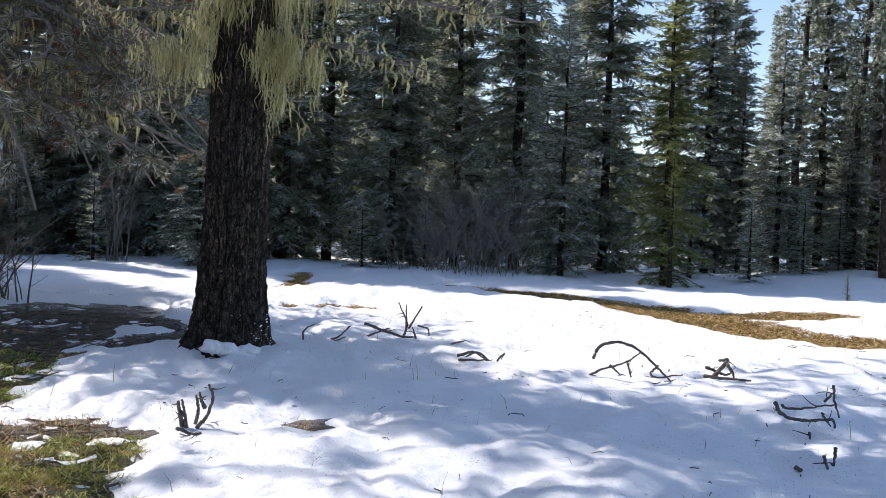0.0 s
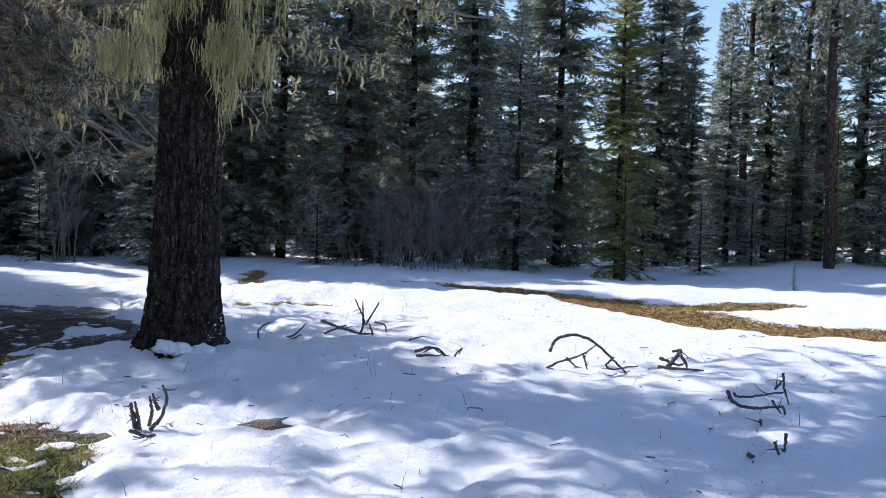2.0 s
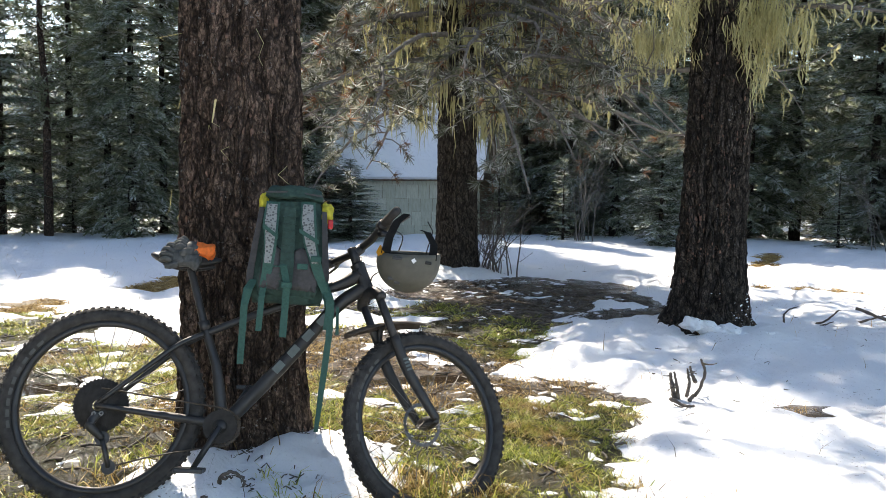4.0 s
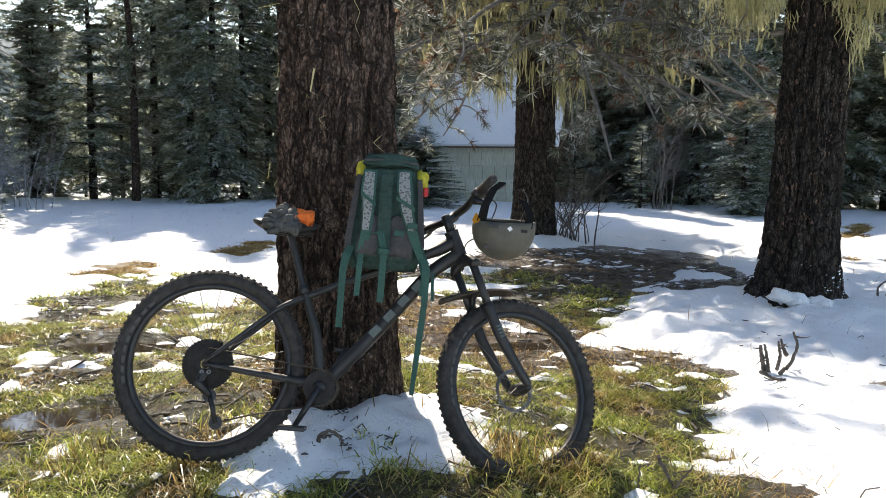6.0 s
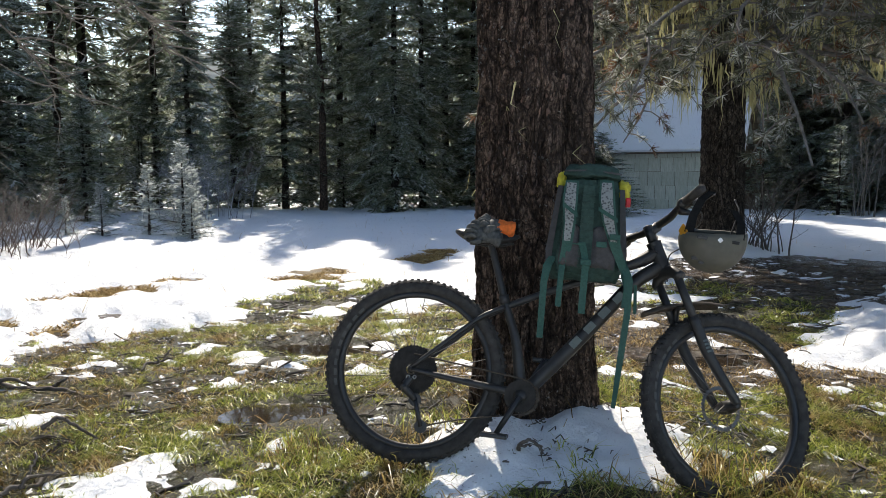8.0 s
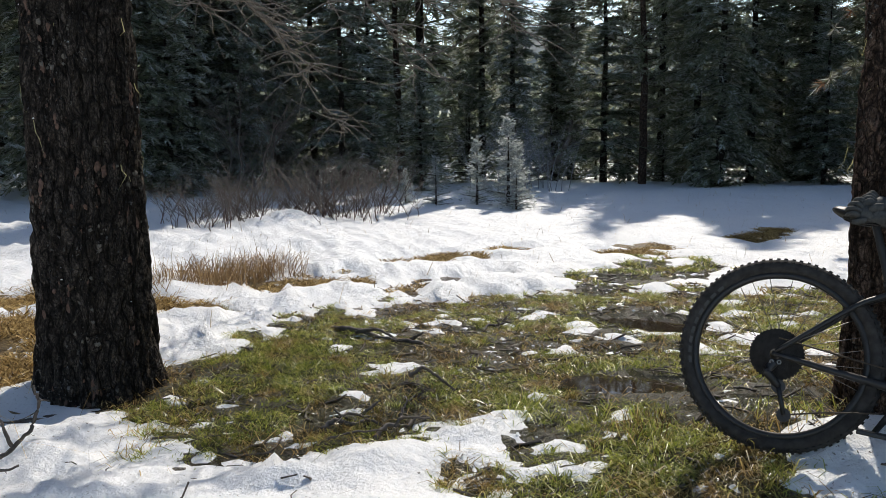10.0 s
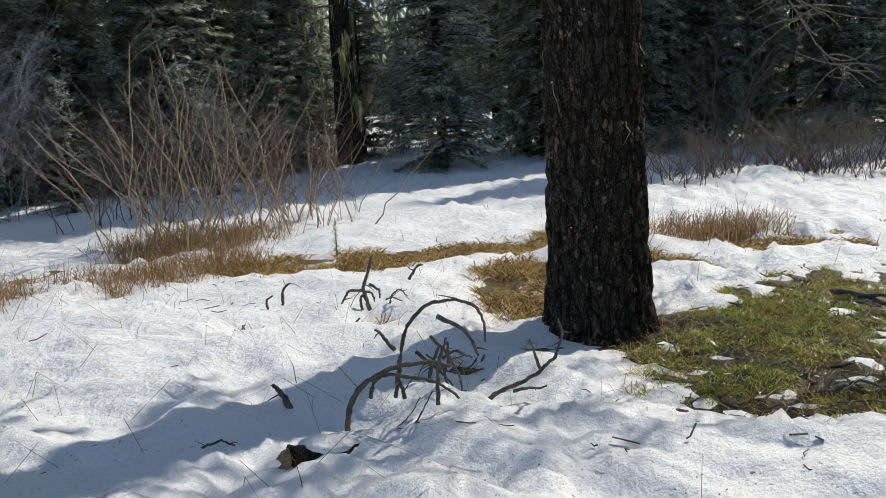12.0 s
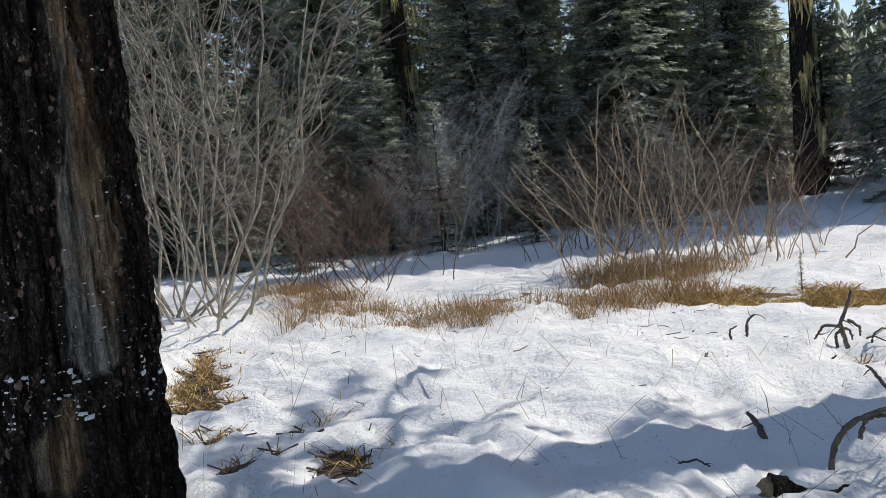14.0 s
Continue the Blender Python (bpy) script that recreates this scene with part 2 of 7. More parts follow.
class Soup:
    """Gathers tubes and ribbons as quads into one mesh."""

    def __init__(self):
        self.V, self.F, self.n = [], [], 0

    def add(self, V, F):
        self.V.append(np.asarray(V, float).reshape(-1, 3))
        self.F.append(np.asarray(F, int) + self.n)
        self.n += len(self.V[-1])

    def tube(self, P, R, sides=5, cap=True):
        P = np.asarray(P, float)
        R = np.broadcast_to(np.asarray(R, float), (len(P),))
        d = np.gradient(P, axis=0)
        d /= np.linalg.norm(d, axis=1)[:, None] + 1e-12
        ref = np.array((0.3, 0.2, 1.0)) if abs(d[:, 2]).mean() < 0.8 else np.array((1.0, 0.25, 0.1))
        u = np.cross(d, ref)
        u /= np.linalg.norm(u, axis=1)[:, None] + 1e-12
        v = np.cross(d, u)
        a = np.arange(sides) * 2 * np.pi / sides
        ring = P[:, None] + R[:, None, None] * (u[:, None] * np.cos(a)[None, :, None] + v[:, None] * np.sin(a)[None, :, None])
        V = ring.reshape(-1, 3)
        i = np.arange(len(P) - 1)[:, None] * sides
        j = np.arange(sides)[None]
        k = (j + 1) % sides
        F = np.stack([i + j, i + k, i + sides + k, i + sides + j], -1).reshape(-1, 4)
        if cap:
            n = len(V)
            V = np.vstack([V, P[0] - d[0] * R[0] * 0.2, P[-1] + d[-1] * R[-1] * 0.3])
            j = np.arange(sides)
            e = (len(P) - 1) * sides
            F = np.vstack([F, np.stack([(j + 1) % sides, j, np.full(sides, n), np.full(sides, n)], 1)[:, [0, 1, 2, 2]],
                           np.stack([e + j, e + (j + 1) % sides, np.full(sides, n + 1), np.full(sides, n + 1)], 1)])
        self.add(V, F)

    def mesh(self, name, mat, smooth=True):
        V, F = np.vstack(self.V), np.vstack(self.F)
        tri = F[:, 2] == F[:, 3]
        if not tri.any():
            return mesh_np(name, V, F, mat, smooth)
        me = bpy.data.meshes.new(name)
        me.from_pydata(V.tolist(), [], [f[:3] if t else f for f, t in zip(F.tolist(), tri)])
        me.polygons.foreach_set("use_smooth", np.full(len(F), smooth))
        me.materials.append(mat)
        return me


PERM = np.random.RandomState(7).rand(512, 512)


def vnoise(x, y, seed=0):
    """Smooth value noise in 0..1 on arrays."""
    x, y = np.asarray(x, float) + seed * 37.7, np.asarray(y, float) + seed * 91.3
    i, j = np.floor(x).astype(int), np.floor(y).astype(int)
    fx, fy = x - i, y - j
    fx, fy = fx * fx * (3 - 2 * fx), fy * fy * (3 - 2 * fy)
    p = lambda a, b: PERM[a % 512, b % 512]
    return (p(i, j) * (1 - fx) + p(i + 1, j) * fx) * (1 - fy) + (p(i, j + 1) * (1 - fx) + p(i + 1, j + 1) * fx) * fy


def fbm(x, y, seed=0, octaves=4):
    return sum(vnoise(x * 2 ** k, y * 2 ** k, seed + k) * 0.5 ** (k + 1) for k in range(octaves)) / (1 - 0.5 ** octaves)


def smooth01(v):
    v = np.clip(v, 0, 1)
    return v * v * (3 - 2 * v)


# ---------------- plan of the ground ----------------
# tree mounds: x, y, reach, height
MOUNDS = [(-13.1, 1.9, 0.45, 0.2), (-1.93, 7.78, 0.8, 0.08), (-6.57, 11.2, 1.1, 0.10), (-2.82, 2.95, 1.35, 0.20), (-5.33, -0.34, 0.9, -0.05), (-1.37, -3.43, 0.8, 0.05)]
# puddles: x, y, half length, half width, turn
PUDDLES = [(-3.18, 4.83, 0.55, 0.28, 50), (-4.15, 6.75, 0.5, 0.22, 20), (-5.31, 3.38, 0.55, 0.3, 40), (-3.9, 2.35, 0.4, 0.22, 60), (-5.69, 8.88, 0.8, 0.3, 35)]
# bare stretches: x y to x y, reach
BARE = [(-1.72, 3.4, -2.1, 4.5, 0.56), (-2.32, 2.51, -1.5, 3.25, 0.58), (-2.05, 5.15, -2.35, 5.25, 0.3), (-3.6, 4.2, -4.0, 8.0, 0.75), (-4.4, 8.8, -4.7, 11.1, 1.0),
        (-5.2, 6.6, -5.5, 9.8, 1.0), (-2.98, 8.7, -3.7, 10.4, 0.42), (-2.9, 2.12, -3.86, 4.83, 1.05), (-4.9, 0.75, -4.6, 3.9, 0.98), (-4.1, 0.5, -4.3, 1.2, 0.52),
        (-5.8, 1.25, -6.0, 3.8, 0.78), (-6.4, 3.6, -7.4, 4.9, 0.55), (-5.0, 4.4, -5.2, 6.4, 0.8), (-2.72, 0.42, -2.66, 0.5, 0.04), (-3.1, 1.6, -3.4, 2.4, 0.42),
        (-8.4, 0.5, -7.9, 1.7, 0.24), (-8.7, 2.7, -9.2, 4.0, 0.13), (-7.3, 2.1, -7.7, 2.9, 0.1), (-8.97, 7.33, -9.84, 8.69, 0.2), (-8.6, 5.2, -9.4, 6.2, 0.13),
        (-4.72, -0.62, -5.0, -0.72, 0.14), (-5.0, -0.2, -5.3, -0.1, 0.26), (-5.6, -0.85, -6.9, -1.05, 0.28), (-7.25, -3.6, -7.6, -2.3, 0.36), (-7.6, -2.3, -8.45, -1.0, 0.28), (-7.6, -0.2, -7.2, 0.3, 0.12),
        (1.7, 16.2, 3.4, 14.0, 0.55), (3.4, 14.0, 4.6, 11.2, 0.7), (4.6, 11.0, 7.5, 9.4, 0.6), (4.5, 13.2, 6.4, 13.7, 0.42), (0.0, 17.3, 1.7, 16.4, 0.3),
        (-2.88, 15.75, -3.24, 19.35, 0.2), (-2.16, 12.24, -1.08, 12.42, 0.22), (-6.2, -6.2, -8.0, -5.2, 0.3), (-2.9, -5.4, -3.9, -6.9, 0.16), (-2.38, -4.34, -2.48, -4.38, 0.09), (-2.61, -4.04, -2.71, -4.08, 0.07), (-2.87, -3.97, -2.97, -4.01, 0.06), (-2.95, -4.90, -3.05, -4.94, 0.06), (-2.15, -3.81, -2.25, -3.85, 0.05), (-2.58, -3.33, -2.68, -3.37, 0.05), (-2.70, -5.13, -2.80, -5.17, 0.07),
        (-0.93, 5.62, -0.80, 5.64, 0.07), (1.08, 12.06, 1.44, 11.97, 0.15)]
# snow left over: x, y, reach
LEFT = [(-2.62, 2.45, 0.38), (-2.4, 2.85, 0.34), (-5.3, 6.75, 0.42), (-4.7, 7.25, 0.3), (-6.3, 3.7, 0.14), (-6.5, 4.15, 0.24), (-6.65, 4.6, 0.24), (-6.85, 2.8, 0.2), (-3.66, 1.3, 0.2), (-3.45, 1.2, 0.16),
        (-5.75, 8.2, 0.3), (-6.3, -1.45, 0.2), (-6.95, -1.9, 0.16), (-7.4, -2.85, 0.16), (-6.0, -0.6, 0.12), (-6.45, 10.7, 0.5), (-3.3, 9.6, 0.25), (-2.62, 5.4, 0.12), (-2.45, 5.12, 0.1), (-5.7, 0.1, 0.1), (-6.1, 0.75, 0.1)]
# straw within the bare stretches
STRAW = [(1.7, 16.2, 3.4, 14.0, 0.9), (3.4, 14.0, 4.6, 11.2, 1.1), (4.6, 11.0, 7.5, 9.4, 0.9), (4.5, 13.2, 6.4, 13.7, 0.8), (0.0, 17.3, 1.7, 16.4, 0.6), (-2.88, 15.75, -3.24, 19.35, 0.9), (-2.16, 12.24, -1.08, 12.42, 0.6), (-8.97, 7.33, -9.84, 8.69, 0.7), (-8.6, 5.2, -9.4, 6.2, 0.6), (-8.7, 2.7, -9.2, 4.0, 0.6), (-7.25, -3.6, -7.6, -2.3, 0.8), (-7.6, -2.3, -8.45, -1.0, 0.6),
         (-5.5, -0.95, -6.9, -1.1, 0.7), (-6.4, -7.2, -9.0, -5.0, 0.7), (-8.7, 2.7, -9.2, 4.0, 0.4), (-8.4, 0.5, -7.9, 1.7, 0.5), (-7.6, -0.2, -7.2, 0.3, 0.4)]
TURF = [(-1.9, 3.5, -1.7, 4.5, 0.75), (-2.2, 3.1, -1.5, 3.2, 0.6), (-3.09, 6.75, -5.2, 7.4, 0.75), (-4.7, 0.6, -5.9, 1.2, 0.9), (-4.1, 0.7, -4.5, 2.4, 0.6), (-2.6, 1.9, -3.4, 1.6, 0.6), (-6.37, 3.47, -7.6, 5.0, 0.7),
        (-5.6, 1.4, -6.1, 3.4, 0.6), (-3.5, 2.5, -5.2, 2.7, 0.5), (-4.2, 3.5, -5.4, 3.7, 0.4), (-3.3, 3.6, -3.6, 4.2, 0.3), (-3.6, 1.7, -5.2, 3.2, 0.7), (-4.6, 3.6, -5.6, 4.6, 0.5), (-2.4, 3.3, -2.9, 3.9, 0.35), (-3.0, 2.0, -1.7, 2.75, 0.4), (-2.2, 2.2, -1.5, 2.6, 0.3)]


def reach(x, y, rows):
    """How far inside the nearest stretch a place lies: above 0 inside."""
    best = np.full(np.shape(x), -9.0)
    for x1, y1, x2, y2, r in rows:
        dx, dy = x2 - x1, y2 - y1
        s = np.clip(((x - x1) * dx + (y - y1) * dy) / (dx * dx + dy * dy + 1e-9), 0, 1)
        best = np.maximum(best, r - np.hypot(x - x1 - s * dx, y - y1 - s * dy))
    return best


def puddle(x, y):
    best = np.full(np.shape(x), -1.0)
    for cx, cy, a, b, turn in PUDDLES:
        c, s = math.cos(radians(turn)), math.sin(radians(turn))
        u, v = (x - cx) * c + (y - cy) * s, -(x - cx) * s + (y - cy) * c
        best = np.maximum(best, 1 - np.hypot(u / a, v / b))
    return best


def ground_z(x, y):
    x, y = np.asarray(x, float), np.asarray(y, float)
    d = np.hypot(x, y)
    z = (fbm(x * 0.35, y * 0.35, 1) - 0.5) * 0.10 + (fbm(x * 1.7, y * 1.7, 2) - 0.5) * 0.05 + (fbm(x * 6, y * 6, 3, 3) - 0.5) * 0.02
    z = z + (fbm(x * 15, y * 15, 4, 3) - 0.5) * 0.045 * smooth01((11 - d) / 3)
    west = smooth01((-x - 4) / 8) * smooth01((6 - y) / 14)
    z = z + west * (0.55 * smooth01((d - 12) / 16) + 1.0 * smooth01((d - 20) / 14))
    z = z + 0.35 * smooth01((d - 15) / 10) * smooth01((x - 6) / 6) * smooth01(y / 10)
    for mx, my, r, h in MOUNDS:
        z = z + h * np.exp(-((x - mx) ** 2 + (y - my) ** 2) / (r * r))
    return z - 0.05 * smooth01(puddle(x, y) * 1.6)


def snow_depth(x, y):
    """Metres of snow over the ground; below nought where it has gone."""
    n = (fbm(x * 1.3, y * 1.3, 11) - 0.5) * 0.5 + (fbm(x * 5, y * 5, 12, 3) - 0.5) * 0.36 + (fbm(x * 15, y * 15, 13, 3) - 0.5) * 0.2
    f = -reach(x, y, BARE) + n
    for lx, ly, lr in LEFT:
        f = np.maximum(f, lr - np.hypot(x - lx, y - ly) + n * 0.8)
    # dark needle litter under the trees of the wood
    yaw = np.degrees(np.arctan2(-x, y))
    edge = np.interp(yaw, [-60, -30, -10, 10, 30, 45, 60, 90, 110, 130, 165], [24, 23, 22, 22.5, 23, 24, 24, 23, 21, 20, 19])
    under = smooth01((np.hypot(x, y) - edge - 3.0 * (fbm(x * 0.4, y * 0.4, 18) - 0.4)) / 2.5)
    f = f * (1 - under) + under * (0.6 * n - 0.03)
    # a patchy, half thawed stretch west of the meadow
    patch = np.exp(-((x + 8.2) ** 2 / 8 + (y - 3.8) ** 2 / 18))
    f = f - patch * (0.10 + 1.3 * (fbm(x * 2.6 + y, y * 3.6, 15) - 0.46))
    # crumbs of snow left among the grass
    f = np.maximum(f, 0.9 * (fbm(x * 4.6, y * 4.6, 16) - 0.74 + 0.09 * np.exp(-((x + 5.0) ** 2 + (y - 3.4) ** 2) / 3.0)))
    # hollows thawed round stalks and buried twigs
    f = f - 2.6 * np.maximum(0, fbm(x * 6.5, y * 6.5, 17, 3) - 0.70) * smooth01((-0.8 - y) / 1.5)
    # snow gone round the dead branches
    for hx, hy, hr in ((-3.98, -0.92, 0.10), (-4.3, -1.0, 0.10), (-5.18, -1.72, 0.10), (-4.95, -2.5, 0.08), (-4.35, -1.75, 0.08)):
        f = np.minimum(f, 1.5 * (np.hypot(x - hx, y - hy) - hr) + 0.7 * n)
    # the crust of the western meadow, sunk in streaks over the grass
    f = f - 2.8 * np.maximum(0, fbm(x * 4.2, y * 2.2 - x, 19, 4) - 0.66) * smooth01((-6.4 - x) / 1.2) * smooth01((16 - np.hypot(x, y)) / 4)
    return 0.07 * np.tanh(f * 3.0) + 0.008


def top_z(x, y):
    return float(ground_z(x, y) + max(0.0, float(snow_depth(x, y))))


def warped(n, a, b, cx, cy):
    u = np.linspace(-1, 1, n)
    w = a * np.sinh(b * u)
    X, Y = np.meshgrid(w + cx, w + cy)
    i = np.arange(n - 1)
    I, J = np.meshgrid(i, i)
    k = (J * n + I).ravel()
    return X.ravel(), Y.ravel(), np.stack([k, k + 1, k + n + 1, k + n], 1)


X, Y, F = warped(290, 1.4, 7.0, -3.4, 2.3)
ground = tagged(new("ground", mesh_np("ground", np.stack([X, Y, ground_z(X, Y)], 1), F, M_GROUND, True)), "wet muddy meadow ground with turf and straw", "ground", kind="structure")
cover = np.stack([smooth01(reach(X, Y, TURF) * 1.5 + 0.55), smooth01(reach(X, Y, STRAW) * 1.5 + 0.5), np.clip(1.0 - smooth01(reach(X, Y, STRAW) * 2 + 0.5), 0, 1), np.ones_like(X)], 1)
ground.data.attributes.new("cover", "FLOAT_COLOR", "POINT").data.foreach_set("color", cover.astype(np.float32).ravel())

X, Y, F = warped(480, 1.6, 6.8, -2.6, 1.8)
D = snow_depth(X, Y)
south = smooth01((2.5 - Y) / 3)
swell = (fbm((Y - X) * 1.25, (X + Y) * 0.75, 21, 3) - 0.5) * (0.08 + 0.07 * south)
ripple = (np.abs(fbm((Y - X) * 2.4, (X + Y) * 0.9, 25, 3) - 0.5) - 0.1) * 0.10 * south + (fbm((Y - X) * 5.5, (X + Y) * 2.4, 26, 3) - 0.5) * 0.06 * (0.4 + 0.6 * south)
lumps = swell + ripple + (np.abs(fbm(X * 2.6, Y * 3.2, 22, 3) - 0.5) - 0.1) * (0.11 + 0.07 * south) + (fbm(X * 7, Y * 7, 23, 3) - 0.5) * (0.075 + 0.05 * south) + (fbm(X * 20, Y * 20, 24, 2) - 0.5) * (0.018 + 0.018 * south)
G = ground_z(X, Y)
Z = G + D + (lumps + 0.015) * smooth01((D - 0.02) * 22)
Z = np.where(D > 0.02, np.maximum(Z, G + 0.016), Z)
tagged(new("snow", mesh_np("snow", np.stack([X, Y, Z], 1), F, M_SNOW, True)), "thin uneven layer of old snow over the meadow", "snow", kind="structure")

for cx, cy, a, b, turn in PUDDLES:
    k = np.arange(40) * 2 * np.pi / 40
    V = np.vstack([[0, 0, 0], np.stack([a * 1.05 * np.cos(k), b * 1.05 * np.sin(k), 0 * k], 1)])
    Fp = np.stack([np.zeros(40, int), 1 + np.arange(40), 1 + (np.arange(40) + 1) % 40], 1)
    ob = new("puddle", mesh_np("puddle", V, Fp, M_WATER))
    level = float(np.mean(ground_z(cx + a * 0.8 * np.cos(k), cy + b * 0.8 * np.sin(k)))) - 0.012
    ob.matrix_basis = pose(cx, cy, level, 0, 0, turn)
    tagged(ob, "shallow brown puddle of melt water in mud", "puddle", group="puddles on the meadow")

# ---------------- trees ----------------


def sprays(P, Dn, L, W, rs, pairs=3, kite=True):
    """Needle sprays: a kite along each twig and pairs of slim needles beside it."""
    n = len(P)
    up = np.tile((0.0, 0.0, 1.0), (n, 1)) + rs.normal(0, 0.45, (n, 3))
    S = np.cross(Dn, up)
    S /= np.linalg.norm(S, axis=1)[:, None] + 1e-9
    L, W = L[:, None], W[:, None]
    V, F, at = [], [], 0
    if kite:
        V.append(np.stack([P, P + Dn * L * 0.45 + S * W, P + Dn * L, P + Dn * L * 0.45 - S * W], 1).reshape(-1, 3))
        k = np.arange(n) * 4
        F.append(np.concatenate([np.stack([k, k + 1, k + 2], 1), np.stack([k, k + 2, k + 3], 1)]))
        at += 4 * n
    for j in range(pairs):
        for sgn in (-1, 1):
            b = P + Dn * L * (0.12 + 0.7 * j / max(1, pairs))
            d = Dn * 0.75 + S * sgn * 0.75 + rs.normal(0, 0.14, (n, 3))
            ln = L * (0.42 - 0.07 * j)
            V.append(np.stack([b - Dn * W * 0.8, b + d * ln, b + Dn * W * 0.8], 1).reshape(-1, 3))
            k = np.arange(n) * 3 + at
            F.append(np.stack([k, k + 1, k + 2], 1))
            at += 3 * n
    return np.vstack(V), np.vstack(F)


def limb(rs, p0, yaw, length, rise, droop, n=7):
    """A branch's line, from p0 outward, rising and then drooping."""
    s = np.linspace(0, 1, n)
    d = np.array((-math.sin(yaw), math.cos(yaw)))
    wob = np.cumsum(rs.normal(0, 0.03, n)) * length
    P = np.zeros((n, 3))
    P[:, :2] = p0[:2] + s[:, None] * length * d + wob[:, None] * np.array((-d[1], d[0]))
    P[:, 2] = p0[2] + length * (rise * s - droop * s * s)
    return P


def fir(name, seed, H, R, mat, bare=0.04, gap=0.28, per=5, droop=0.35, rise=0.12, label="", twig=0.34, pairs=3, ragged=0.25, trunk_r=None, step=0.17, power=0.85, slim=0.07):
    rs = np.random.RandomState(seed)
    top = thing(name, label, "tree")
    r0 = trunk_r or 0.0085 * H + 0.03
    tr = Soup()
    z = np.linspace(-0.25, H, 14)
    tr.tube(np.stack([rs.normal(0, 0.01 * H / 8, 14), rs.normal(0, 0.01 * H / 8, 14), z], 1), r0 * np.clip(1 - z / H, 0.03, 1.1), 8)
    P, Dn, L = [], [], []
    h = bare * H
    while h < H * 0.985:
        u = (h - bare * H) / (H - bare * H)
        full = R * (1 - u) ** power * min(1.0, 0.55 + 4 * u)
        for k in range(per):
            yaw = rs.rand() * 2 * np.pi
            ln = max(0.10, full * (1 - ragged * rs.rand() ** 1.5))
            q = limb(rs, np.array((0, 0, h + rs.normal(0, 0.06))), yaw, ln, rise + 0.55 * u * u, droop * (1 - 0.8 * u))
            if ln > 0.5 and pairs > 1 and k % 2 == 0:
                tr.tube(q[::2], np.linspace(0.012 + 0.006 * ln, 0.004, 4), 3, cap=False)
            m = max(3, int(ln / step))
            s = np.linspace(0.06, 1.0, m)
            pos = np.stack([np.interp(s, np.linspace(0, 1, len(q)), q[:, c]) for c in range(3)], 1)
            ax = np.gradient(pos, axis=0)
            ax /= np.linalg.norm(ax, axis=1)[:, None] + 1e-9
            side = np.cross(ax, (0, 0, 1.0))
            for sg in (-1, 1):
                ang = rs.uniform(0.6, 1.1, m)[:, None]
                d = ax * np.cos(ang) + sg * side * np.sin(ang) + np.array((0, 0, 1.0)) * rs.normal(-0.16, 0.24, (m, 1))
                P.append(pos)
                Dn.append(d)
                L.append(twig * (0.62 + 0.7 * (1 - s)) * min(1.0, 0.4 + ln) * rs.uniform(0.7, 1.35, m))
            P.append(pos[-1:])
            Dn.append(ax[-1:])
            L.append(np.array([twig * 0.8 * min(1, 0.3 + ln)]))
        h += gap * rs.uniform(0.75, 1.25) * (1 - 0.45 * u)
    P, Dn, L = np.vstack(P), np.vstack(Dn), np.concatenate(L)
    Dn /= np.linalg.norm(Dn, axis=1)[:, None]
    V, F = sprays(P, Dn, L, L * slim + 0.006, rs, pairs)
    child("trunk", tr.mesh("trunk", M_TRUNK), top)
    child("crown", mesh_np("crown", V, F, mat), top)
    return top


